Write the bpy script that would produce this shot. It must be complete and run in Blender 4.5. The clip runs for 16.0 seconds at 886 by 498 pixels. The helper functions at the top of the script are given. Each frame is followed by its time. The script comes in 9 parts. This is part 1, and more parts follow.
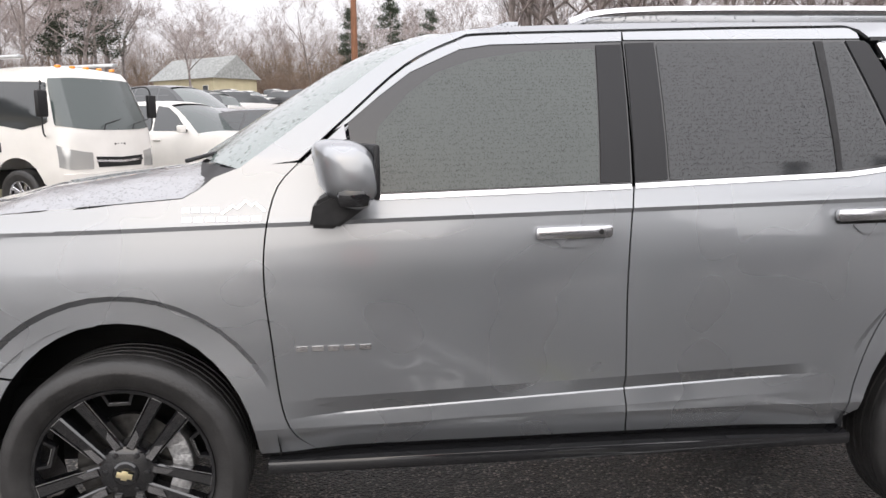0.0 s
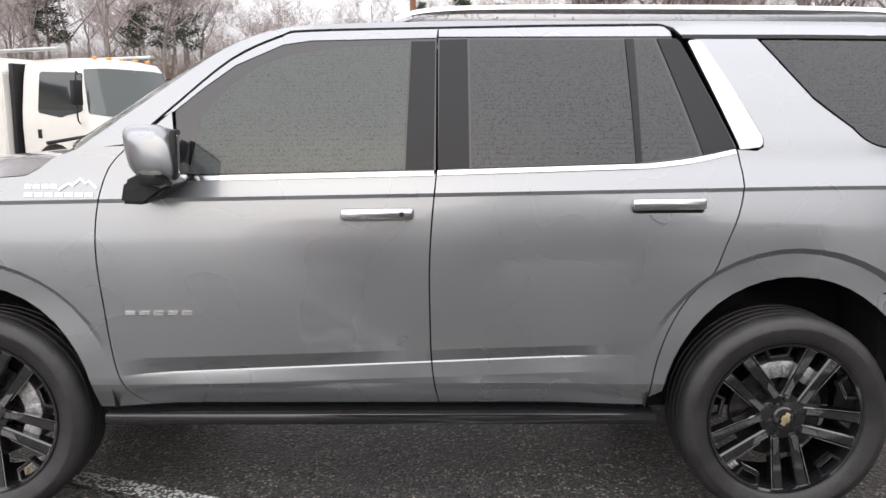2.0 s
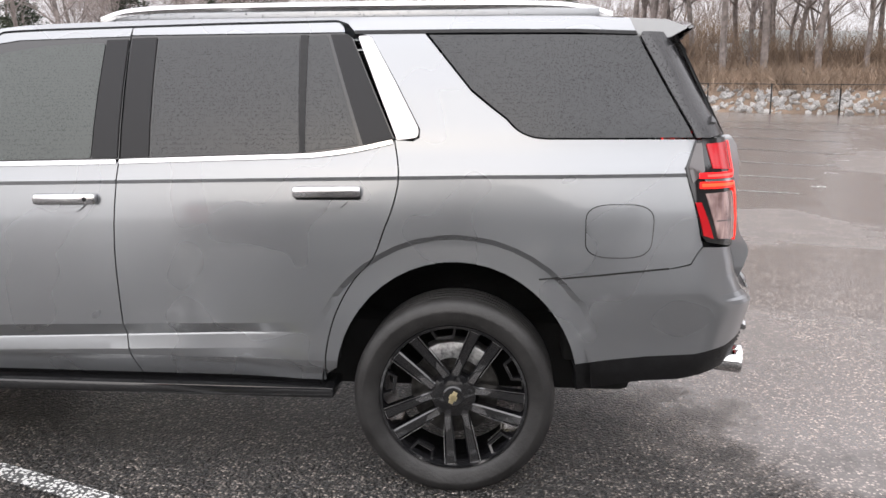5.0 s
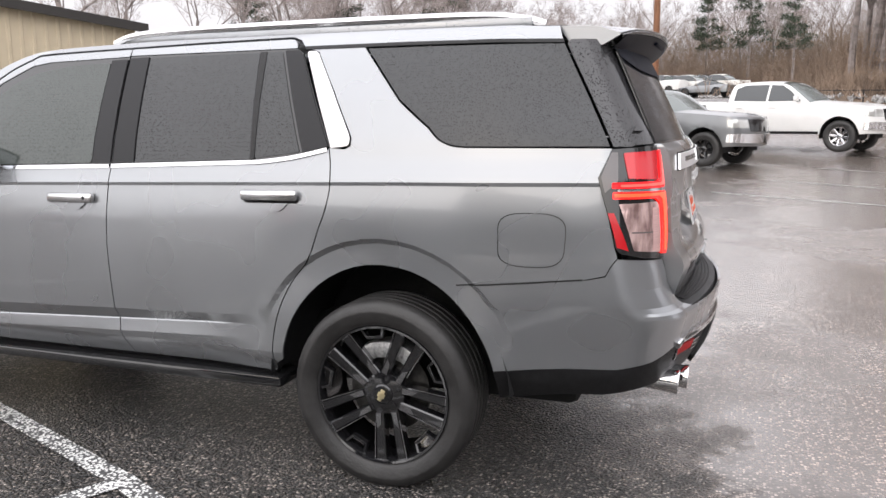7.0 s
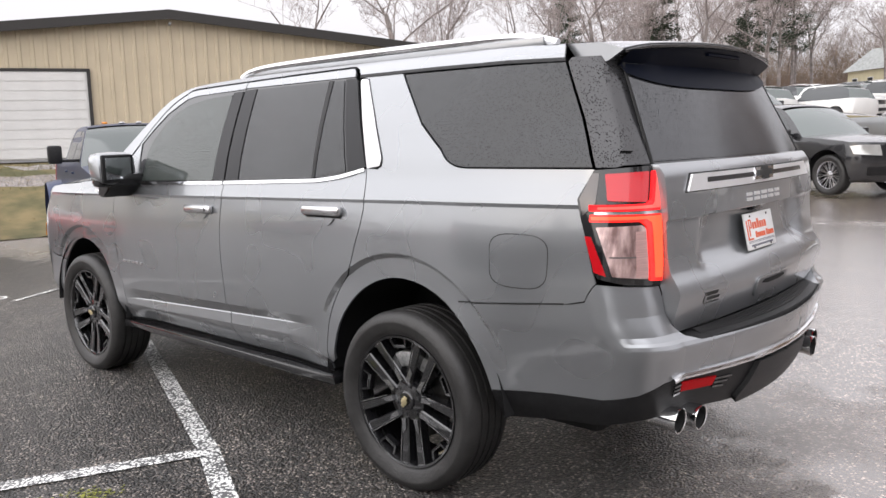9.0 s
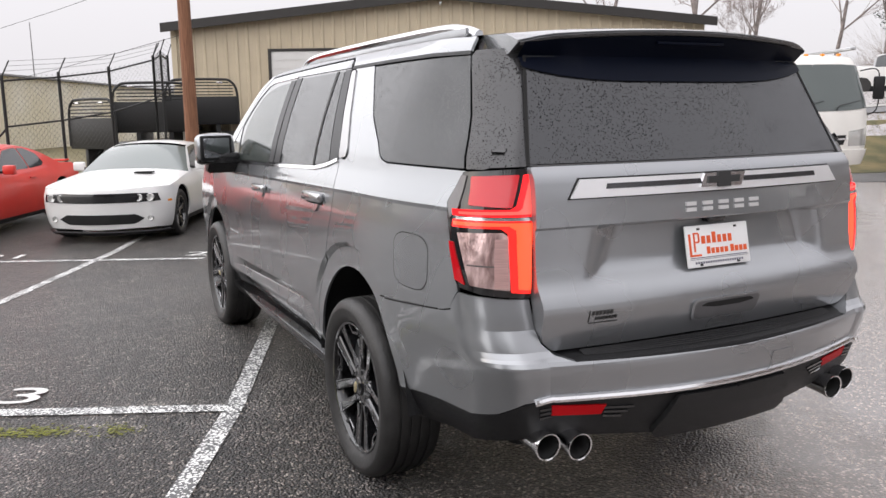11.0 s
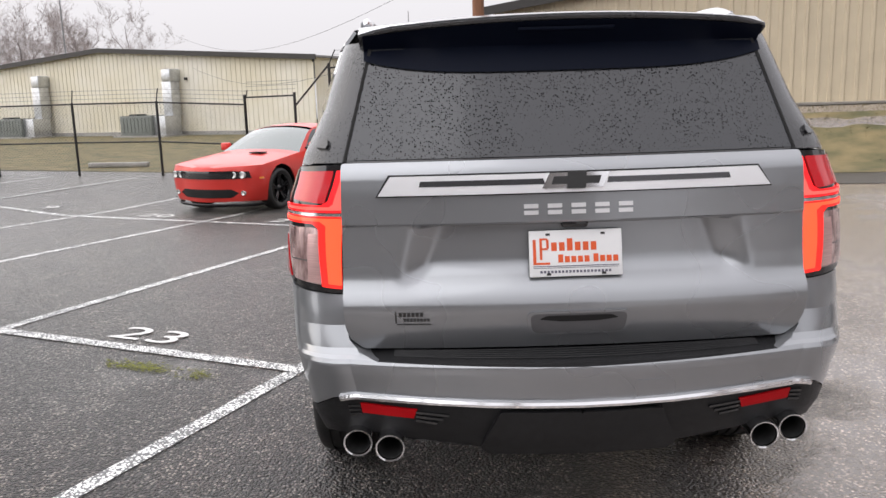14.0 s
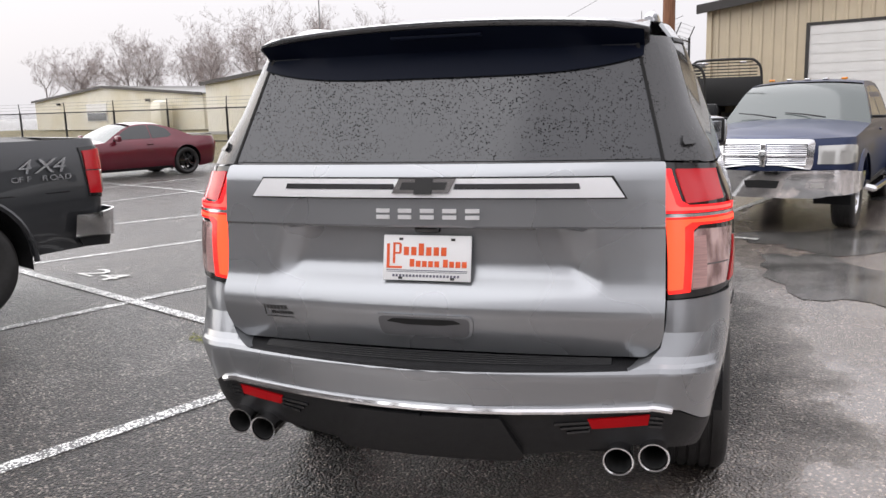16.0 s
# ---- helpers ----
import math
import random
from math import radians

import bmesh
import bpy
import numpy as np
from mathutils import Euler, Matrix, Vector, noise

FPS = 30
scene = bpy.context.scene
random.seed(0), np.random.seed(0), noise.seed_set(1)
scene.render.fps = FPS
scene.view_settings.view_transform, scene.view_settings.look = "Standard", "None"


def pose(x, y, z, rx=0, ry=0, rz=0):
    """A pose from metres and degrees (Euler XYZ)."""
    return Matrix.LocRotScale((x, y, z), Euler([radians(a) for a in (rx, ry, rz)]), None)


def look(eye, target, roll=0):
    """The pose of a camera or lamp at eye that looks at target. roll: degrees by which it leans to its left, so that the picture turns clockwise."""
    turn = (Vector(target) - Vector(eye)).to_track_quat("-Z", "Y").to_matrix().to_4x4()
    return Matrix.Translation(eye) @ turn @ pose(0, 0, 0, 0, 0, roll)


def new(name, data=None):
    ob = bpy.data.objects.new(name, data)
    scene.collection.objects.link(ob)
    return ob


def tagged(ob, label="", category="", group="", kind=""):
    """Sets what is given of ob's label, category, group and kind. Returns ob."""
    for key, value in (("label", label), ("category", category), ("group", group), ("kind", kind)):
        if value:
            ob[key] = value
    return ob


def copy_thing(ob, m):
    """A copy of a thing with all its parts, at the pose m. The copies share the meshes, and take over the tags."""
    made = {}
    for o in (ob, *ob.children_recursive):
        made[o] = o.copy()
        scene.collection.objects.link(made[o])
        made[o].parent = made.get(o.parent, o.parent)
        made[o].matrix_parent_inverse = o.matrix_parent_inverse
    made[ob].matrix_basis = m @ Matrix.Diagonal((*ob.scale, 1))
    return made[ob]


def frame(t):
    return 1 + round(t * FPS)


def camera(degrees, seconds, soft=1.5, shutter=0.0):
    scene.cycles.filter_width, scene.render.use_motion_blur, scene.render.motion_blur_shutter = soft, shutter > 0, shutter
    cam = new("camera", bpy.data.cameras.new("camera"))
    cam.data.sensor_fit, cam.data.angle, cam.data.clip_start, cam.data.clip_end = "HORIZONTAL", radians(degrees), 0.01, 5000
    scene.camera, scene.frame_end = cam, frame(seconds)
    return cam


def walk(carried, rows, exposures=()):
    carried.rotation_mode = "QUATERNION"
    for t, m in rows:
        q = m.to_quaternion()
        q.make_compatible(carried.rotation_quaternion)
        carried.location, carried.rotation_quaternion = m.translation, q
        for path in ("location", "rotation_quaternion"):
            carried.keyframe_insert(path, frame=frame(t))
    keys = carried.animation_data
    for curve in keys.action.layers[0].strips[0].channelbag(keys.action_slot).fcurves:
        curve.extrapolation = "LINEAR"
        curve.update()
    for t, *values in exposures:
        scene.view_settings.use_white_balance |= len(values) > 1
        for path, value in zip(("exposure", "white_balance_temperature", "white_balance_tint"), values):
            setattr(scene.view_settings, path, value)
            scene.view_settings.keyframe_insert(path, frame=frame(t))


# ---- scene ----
cam = camera(57.6, 16.0)
PATH = [
    (0, (-0.725, -3.639, 1.54), (-0.526, -1.671, 1.242), -0.7),
    (0.5, (-0.463, -3.724, 1.529), (-0.366, -1.75, 1.223), 0.2),
    (1, (-0.275, -3.719, 1.535), (-0.217, -1.744, 1.226), 0.5),
    (1.5, (-0.035, -3.856, 1.535), (-0.003, -1.88, 1.225), 0.4),
    (2, (0.193, -3.932, 1.519), (0.214, -1.956, 1.208), 0.1),
    (2.5, (0.443, -3.904, 1.519), (0.447, -1.929, 1.206), -0.2),
    (3, (0.682, -3.938, 1.526), (0.664, -1.962, 1.213), -0.5),
    (3.5, (0.955, -4.039, 1.529), (0.915, -2.064, 1.217), -0.5),
    (4, (1.205, -4.052, 1.525), (1.141, -2.078, 1.207), -0.5),
    (4.5, (1.467, -4.042, 1.545), (1.366, -2.072, 1.217), -0.3),
    (5, (1.776, -4.071, 1.55), (1.599, -2.109, 1.201), -0.1),
    (5.2, (1.878, -4.075, 1.546), (1.669, -2.116, 1.198), -0.0),
    (7.3, (3.057, -3.869, 1.535), (2.288, -2.049, 1.229), -0.6),
    (7.5, (3.168, -3.807, 1.525), (2.332, -2.014, 1.228), -0.7),
    (8, (3.4, -3.667, 1.572), (2.406, -1.958, 1.27), -1.0),
    (8.5, (3.725, -3.597, 1.565), (2.557, -1.999, 1.278), -1.3),
    (9, (3.982, -3.414, 1.561), (2.653, -1.946, 1.28), -1.5),
    (9.2, (4.071, -3.288, 1.55), (2.685, -1.874, 1.269), -1.6),
    (11.3, (4.955, -2.044, 1.62), (3.155, -1.25, 1.262), -0.6),
    (11.5, (5.015, -1.944, 1.621), (3.195, -1.206, 1.243), -0.5),
    (12, (5.207, -1.655, 1.645), (3.328, -1.091, 1.252), -0.7),
    (12.5, (5.226, -1.355, 1.619), (3.303, -0.967, 1.227), -1.1),
    (13, (5.21, -1.08, 1.641), (3.264, -0.824, 1.256), -1.4),
    (13.5, (5.273, -0.763, 1.652), (3.313, -0.624, 1.279), -1.7),
    (14, (5.284, -0.462, 1.643), (3.318, -0.44, 1.273), -1.8),
    (14.5, (5.209, -0.119, 1.627), (3.247, -0.236, 1.253), -1.9),
    (15, (5.24, 0.183, 1.616), (3.293, -0.073, 1.239), -1.8),
    (15.5, (5.302, 0.506, 1.638), (3.377, 0.106, 1.268), -1.6),
    (16, (5.218, 0.784, 1.626), (3.327, 0.237, 1.277), -1.6),
]
walk(cam, [(t, look(eye, target, roll)) for t, eye, target, roll in PATH],
     [(0, 0.80), (5, 0.80), (7.5, 0.80), (9, 0.76), (11.5, 0.62), (14, 0.62), (16, 0.70)])

# ---- light ----
world = bpy.data.worlds.new("overcast_sky")
scene.world = world
world.use_nodes = True
wn = world.node_tree
wn.nodes.clear()
w_out = wn.nodes.new("ShaderNodeOutputWorld")
w_bg = wn.nodes.new("ShaderNodeBackground")
w_sky = wn.nodes.new("ShaderNodeTexSky")
w_sky.sky_type, w_sky.sun_disc = "NISHITA", False
w_sky.sun_elevation, w_sky.sun_rotation = radians(21), radians(189)
w_sky.air_density, w_sky.dust_density = 1.0, 6.0
w_gain = wn.nodes.new("ShaderNodeMixRGB")
w_gain.blend_type, w_gain.inputs[0].default_value = "MULTIPLY", 1.0
w_gain.inputs[2].default_value = (0.10, 0.10, 0.10, 1)
w_mix = wn.nodes.new("ShaderNodeMixRGB")
w_mix.inputs[0].default_value = 0.9
w_mix.inputs[2].default_value = (0.84, 0.815, 0.85, 1)
wn.links.new(w_sky.outputs[0], w_gain.inputs[1])
wn.links.new(w_gain.outputs[0], w_mix.inputs[1])
# an overcast sky is brighter overhead than at the horizon
w_tc = wn.nodes.new("ShaderNodeTexCoord")
w_xyz = wn.nodes.new("ShaderNodeSeparateXYZ")
w_ramp = wn.nodes.new("ShaderNodeValToRGB")
for i, (pos, val) in enumerate(((0.0, 0.69), (1.0, 1.50), (0.12, 0.76), (0.28, 0.90), (0.55, 1.06))):
    e = w_ramp.color_ramp.elements[i] if i < 2 else w_ramp.color_ramp.elements.new(pos)
    e.position, e.color = pos, (val / 2, val / 2, val / 2, 1)
w_up = wn.nodes.new("ShaderNodeMath")
w_up.operation = "MULTIPLY"
w_up.inputs[1].default_value = 2.0
wn.links.new(w_ramp.outputs[0], w_up.inputs[0])
wn.links.new(w_tc.outputs["Generated"], w_xyz.inputs[0])
wn.links.new(w_xyz.outputs[2], w_ramp.inputs[0])
w_mul = wn.nodes.new("ShaderNodeVectorMath")
w_mul.operation = "SCALE"
wn.links.new(w_mix.outputs[0], w_mul.inputs[0])
wn.links.new(w_up.outputs[0], w_mul.inputs["Scale"])
wn.links.new(w_mul.outputs[0], w_bg.inputs[0])
wn.links.new(w_bg.outputs[0], w_out.inputs[0])
w_bg.inputs[1].default_value = 1.0
sun = new("sun", bpy.data.lights.new("sun", "SUN"))
sun.data.energy, sun.data.angle, sun.data.color = 2.1, radians(150), (0.98, 0.98, 1.0)
sun.matrix_world = look((-3, -26, 9), (0, 0, 0))


# ---- materials ----
def mat(name, col, rough=0.5, metal=0.0, coat=0.0, spec=0.5, var=0.0, scale=6.0, bump=0.0, bscale=200.0, emit=0.0, trans=0.0, col2=None, rvar=0.0, aniso=(1, 1, 1)):
    """Principled surface with colour variation at two scales and fine relief."""
    m = bpy.data.materials.new(name)
    m.use_nodes = True
    nt = m.node_tree
    b = nt.nodes["Principled BSDF"]
    b.inputs["Base Color"].default_value = (*col, 1)
    b.inputs["Roughness"].default_value = rough
    b.inputs["Metallic"].default_value = metal
    b.inputs["Coat Weight"].default_value = coat
    b.inputs["Coat Roughness"].default_value = 0.04
    b.inputs["Specular IOR Level"].default_value = spec
    b.inputs["Transmission Weight"].default_value = trans
    tc = nt.nodes.new("ShaderNodeTexCoord")
    mp = nt.nodes.new("ShaderNodeMapping")
    mp.inputs["Scale"].default_value = aniso
    nt.links.new(tc.outputs["Object"], mp.inputs["Vector"])
    if var or col2:
        n1 = nt.nodes.new("ShaderNodeTexNoise")
        n1.inputs["Scale"].default_value, n1.inputs["Detail"].default_value = scale, 6
        nt.links.new(mp.outputs[0], n1.inputs["Vector"])
        ra = nt.nodes.new("ShaderNodeValToRGB")
        ra.color_ramp.elements[0].position, ra.color_ramp.elements[1].position = 0.35, 0.68
        c2 = col2 or tuple(min(1, c * (1 + var)) for c in col)
        c1 = col if col2 else tuple(c * (1 - var) for c in col)
        ra.color_ramp.elements[0].color, ra.color_ramp.elements[1].color = (*c1, 1), (*c2, 1)
        nt.links.new(n1.outputs["Fac"], ra.inputs[0])
        nt.links.new(ra.outputs[0], b.inputs["Base Color"])
        if rvar:
            mr = nt.nodes.new("ShaderNodeMapRange")
            mr.inputs[3].default_value, mr.inputs[4].default_value = max(0, rough - rvar), min(1, rough + rvar)
            nt.links.new(n1.outputs["Fac"], mr.inputs[0])
            nt.links.new(mr.outputs[0], b.inputs["Roughness"])
    if bump:
        n2 = nt.nodes.new("ShaderNodeTexNoise")
        n2.inputs["Scale"].default_value, n2.inputs["Detail"].default_value = bscale, 4
        nt.links.new(mp.outputs[0], n2.inputs["Vector"])
        bp = nt.nodes.new("ShaderNodeBump")
        bp.inputs["Strength"].default_value, bp.inputs["Distance"].default_value = bump, 0.01
        nt.links.new(n2.outputs["Fac"], bp.inputs["Height"])
        nt.links.new(bp.outputs[0], b.inputs["Normal"])
    if emit:
        b.inputs["Emission Color"].default_value = (*col, 1)
        b.inputs["Emission Strength"].default_value = emit
    return m


def beads(m, dens=60.0, size=0.36, strength=0.5, dark=None, lo=0.40, hi=0.68):
    """Rain beads on a panel or pane: small raised rounds in loose clusters."""
    nt = m.node_tree
    b = nt.nodes["Principled BSDF"]
    tc = nt.nodes.new("ShaderNodeTexCoord")
    vo = nt.nodes.new("ShaderNodeTexVoronoi")
    vo.inputs["Scale"].default_value, vo.inputs["Randomness"].default_value = dens, 1.0
    nt.links.new(tc.outputs["Object"], vo.inputs["Vector"])
    no = nt.nodes.new("ShaderNodeTexNoise")
    no.inputs["Scale"].default_value, no.inputs["Detail"].default_value = 6.0, 3
    nt.links.new(tc.outputs["Object"], no.inputs["Vector"])
    mr = nt.nodes.new("ShaderNodeMapRange")
    mr.inputs[1].default_value, mr.inputs[2].default_value, mr.inputs[3].default_value, mr.inputs[4].default_value = lo, hi, 0.0, size
    nt.links.new(no.outputs["Fac"], mr.inputs[0])
    th = nt.nodes.new("ShaderNodeMath")
    th.operation = "MULTIPLY"
    nt.links.new(mr.outputs[0], th.inputs[0])
    nt.links.new(vo.outputs["Color"], th.inputs[1])
    su = nt.nodes.new("ShaderNodeMath")
    su.operation, su.use_clamp = "SUBTRACT", True
    nt.links.new(th.outputs[0], su.inputs[0])
    nt.links.new(vo.outputs["Distance"], su.inputs[1])
    bp = nt.nodes.new("ShaderNodeBump")
    bp.inputs["Strength"].default_value, bp.inputs["Distance"].default_value = strength, 0.02
    nt.links.new(su.outputs[0], bp.inputs["Height"])
    nt.links.new(bp.outputs[0], b.inputs["Normal"])
    nt.links.new(bp.outputs[0], b.inputs["Coat Normal"])
    if dark:
        cm = nt.nodes.new("ShaderNodeMixRGB")
        gr = nt.nodes.new("ShaderNodeMath")
        gr.operation = "GREATER_THAN"
        gr.inputs[1].default_value = 0.015
        nt.links.new(su.outputs[0], gr.inputs[0])
        nt.links.new(gr.outputs[0], cm.inputs[0])
        cm.inputs[1].default_value = b.inputs["Base Color"].default_value
        cm.inputs[2].default_value = (*dark, 1)
        nt.links.new(cm.outputs[0], b.inputs["Base Color"])
    return m


PAINT = mat("satin_grey_metallic_paint", (0.286, 0.296, 0.309), 0.28, 0.67, 1.0, var=0.05, scale=3.0, rvar=0.05)
for n in PAINT.node_tree.nodes:
    if n.bl_idname == "ShaderNodeTexNoise":
        n.inputs["Detail"].default_value = 1.0
    if n.bl_idname == "ShaderNodeValToRGB":
        n.color_ramp.elements[0].position, n.color_ramp.elements[1].position = 0.0, 1.0
PAINT_TOP = beads(mat("wet_grey_metallic_paint", (0.286, 0.296, 0.309), 0.28, 0.67, 1.0), 85, 0.6, 1.0, None, 0.05, 0.45)
for m in (PAINT, PAINT_TOP):
    m.node_tree.nodes["Principled BSDF"].inputs["Coat IOR"].default_value = 1.55
PRIVACY = beads(mat("wet_privacy_glass", (0.020, 0.022, 0.024), 0.05, 0, 0.0, 0.6), 230, 0.60, 0.40, (0.012, 0.012, 0.014), -0.3, 0.45)
FRONTGLASS = beads(mat("wet_tinted_front_glass", (0.045, 0.054, 0.050), 0.07, 0, 0.0, 0.65), 230, 0.60, 0.40, (0.028, 0.032, 0.028), -0.3, 0.45)
WINDSHIELD = beads(mat("rain_beaded_windscreen", (0.16, 0.20, 0.185), 0.06, 0, 0.3, 0.8), 45, 0.7, 0.9, None, 0.2, 0.55)
GLOSSBLACK = mat("gloss_black_trim", (0.012, 0.012, 0.013), 0.09, 0, 0.6)
PILLARDRY = mat("dark_pillar_cover", (0.022, 0.022, 0.024), 0.34, 0, 0.0, 0.22)
MOULDING = mat("brushed_bright_moulding", (0.50, 0.495, 0.50), 0.35, 1.0, var=0.06, scale=3)
BRIGHTBAR = mat("bright_satin_bar", (0.86, 0.86, 0.87), 0.42, 0.7, 0.3, var=0.05, scale=4)
PILLAR = beads(mat("wet_black_pillar_trim", (0.030, 0.030, 0.032), 0.22, 0, 0.3), 150, 0.60, 0.7, (0.010, 0.010, 0.011), 0.2, 0.55)
RAINGLASS = beads(mat("rain_covered_rear_glass", (0.030, 0.032, 0.036), 0.13, 0, 0.0, 0.7), 150, 0.56, 0.9, (0.020, 0.021, 0.024), 0.18, 0.55)
BLACKPLASTIC = mat("grained_black_plastic", (0.011, 0.011, 0.012), 0.45, 0, 0, 0.35, var=0.25, scale=40, bump=0.25, bscale=600)
RUBBER = mat("wet_tyre_rubber", (0.026, 0.025, 0.0245), 0.5, var=0.3, scale=12, bump=0.2, bscale=80, rvar=0.12)
CHROME = mat("bright_chrome", (0.82, 0.82, 0.83), 0.08, 1.0)
MIRRORGLASS = mat("tinted_mirror_glass", (0.42, 0.44, 0.46), 0.03, 1.0)
SATINCHROME = mat("satin_chrome", (0.72, 0.72, 0.73), 0.22, 1.0)
HANDLE = mat("soft_bright_chrome", (0.62, 0.62, 0.63), 0.24, 1.0)
WELL = mat("dark_wheel_liner", (0.008, 0.008, 0.009), 0.85, bump=0.4, bscale=120)
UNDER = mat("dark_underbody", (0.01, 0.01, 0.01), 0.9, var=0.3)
RIMBLACK = mat("gloss_black_alloy", (0.010, 0.010, 0.011), 0.07, 0.0, 0.9, 0.6)
RIMEDGE = mat("brushed_dark_alloy_edge", (0.10, 0.10, 0.105), 0.25, 0.9)
RIMFACET = mat("polished_dark_alloy_facet", (0.34, 0.34, 0.35), 0.22, 1.0)
CALIPER = mat("cast_silver_caliper", (0.42, 0.42, 0.42), 0.45, 0.8, var=0.3, scale=60, bump=0.3, bscale=120)
MILLED = mat("bright_milled_alloy", (0.55, 0.55, 0.56), 0.2, 1.0)
RIMSILVER = mat("polished_alloy", (0.62, 0.62, 0.64), 0.22, 1.0)
DISC = mat("worn_brake_disc", (0.075, 0.073, 0.07), 0.45, 1.0, var=0.3, scale=30)
GOLD = mat("gold_badge", (0.70, 0.60, 0.36), 0.3, 0.7)
LATCHGREY = mat("satin_grey_latch", (0.16, 0.162, 0.17), 0.4, 0.7, var=0.1)
LENSRED = mat("red_lamp_lens", (0.50, 0.006, 0.012), 0.15, 0, 0.3)
LENSDARK = mat("smoked_red_lens", (0.50, 0.012, 0.02), 0.15, 0, 0.5, emit=0.10)
LENSCLEAR = mat("clear_ribbed_lens", (0.74, 0.46, 0.44), 0.22, 0.6, 0.8, var=0.6, scale=26, aniso=(1, 1, 0.4), bump=0.5, bscale=70)
LENSINNER = mat("ribbed_inner_reflector", (0.66, 0.42, 0.40), 0.25, 0.5, 0.6, var=0.12, scale=60, aniso=(0.2, 0.2, 4))
LENSORANGE = mat("amber_lens", (0.8, 0.28, 0.03), 0.15, 0, 0.6)
GLOW = mat("lit_red_light_guide", (0.85, 0.012, 0.016), 0.25, 0, 0.3, emit=0.75)
GLOWCORE = mat("bright_red_light_core", (0.95, 0.075, 0.06), 0.3, 0, 0.6, emit=1.0)
GLOWAMBER = mat("bright_orange_light_core", (0.98, 0.065, 0.022), 0.3, 0, 0.4, emit=1.1)
GLOWORANGE = mat("lit_orange_light_guide", (0.85, 0.016, 0.012), 0.25, 0, 0.4, emit=0.8)
LENSSMOKE = mat("smoked_grey_lens", (0.10, 0.09, 0.09), 0.1, 0.2, 0.8)
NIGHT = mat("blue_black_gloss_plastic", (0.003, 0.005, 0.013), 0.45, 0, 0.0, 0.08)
REFLECT = mat("red_reflector", (0.46, 0.004, 0.008), 0.45, 0, 0.0, 0.12, bump=0.3, bscale=300)
PLATEWHITE = mat("white_plate", (0.8, 0.8, 0.8), 0.35, var=0.04)
PRINTRED = mat("red_orange_print", (0.72, 0.10, 0.02), 0.45)
PRINTGREY = mat("grey_print", (0.12, 0.12, 0.16), 0.5)
PRINTBLACK = mat("black_print", (0.02, 0.02, 0.02), 0.5)
# screens of other vehicles: reflected sky is put into the base colour
CARGLASS = beads(mat("wet_pale_windscreen", (0.105, 0.125, 0.12), 0.08, 0, 0.3, 0.8), 40, 0.5, 0.5)
TRUCKGLASS = beads(mat("wet_grey_green_windscreen", (0.065, 0.08, 0.077), 0.08, 0, 0.2, 0.7), 40, 0.5, 0.4)
CARGLASSDARK = beads(mat("wet_dark_car_glass", (0.03, 0.034, 0.036), 0.06, 0, 0.0, 0.8), 60, 0.4, 0.3)
WHITEPAINT = mat("white_car_paint", (0.74, 0.735, 0.72), 0.3, 0, 0.7, var=0.03, scale=2)
CREAMPAINT = mat("white_commercial_paint", (0.72, 0.70, 0.66), 0.4, 0, 0.4, var=0.05, scale=2)
REDPAINT = mat("bright_red_car_paint", (0.62, 0.035, 0.025), 0.42, 0.1, 0.35, var=0.05, scale=2)
MAROONPAINT = mat("maroon_car_paint", (0.13, 0.012, 0.025), 0.28, 0.3, 0.9, var=0.08, scale=2)
BLUEPAINT = mat("navy_blue_metallic_paint", (0.014, 0.026, 0.078), 0.35, 0.3, 0.25, var=0.08, scale=2)
DARKPAINT = mat("charcoal_metallic_paint", (0.05, 0.052, 0.056), 0.3, 0.5, 0.9, var=0.06, scale=2)
BLACKPAINT = mat("black_car_paint", (0.016, 0.016, 0.018), 0.25, 0.2, 0.9, var=0.1, scale=2)
SILVERPAINT = mat("pewter_metallic_paint", (0.20, 0.205, 0.21), 0.3, 0.6, 0.9, var=0.05, scale=2)
HEADLAMP = mat("clear_headlamp", (0.55, 0.55, 0.53), 0.1, 0.5, 0.8)


# ---- tools ----
def smooth(a, b, x):
    t = min(1.0, max(0.0, (x - a) / (b - a)))
    return t * t * (3 - 2 * t)


def table(rows):
    xs, ys = [r[0] for r in rows], [r[1] for r in rows]
    return lambda q: float(np.interp(q, xs, ys))


def spline(pts, n=5, closed=False):
    """A smooth line through the points (Catmull-Rom)."""
    out, k = [], len(pts)
    for i in range(k if closed else k - 1):
        p = [Vector(pts[j % k] if closed else pts[min(max(j, 0), k - 1)]) for j in (i - 1, i, i + 1, i + 2)]
        for j in range(n):
            t = j / n
            out.append(tuple(0.5 * (2 * p[1] + (p[2] - p[0]) * t + (2 * p[0] - 5 * p[1] + 4 * p[2] - p[3]) * t * t + (3 * p[1] - p[0] - 3 * p[2] + p[3]) * t ** 3)))
    return out if closed else out + [tuple(pts[-1])]


def rounded(pts, r, n=4):
    """A closed outline with its corners rounded."""
    out, k = [], len(pts)
    for i in range(k):
        a, b, c = Vector(pts[i - 1]), Vector(pts[i]), Vector(pts[(i + 1) % k])
        q = min(r, 0.45 * (a - b).length, 0.45 * (c - b).length)
        s, e = b + (a - b).normalized() * q, b + (c - b).normalized() * q
        out += [tuple(s.lerp(b, t).lerp(b.lerp(e, t), t)) for t in [j / n for j in range(n + 1)]]
    return out


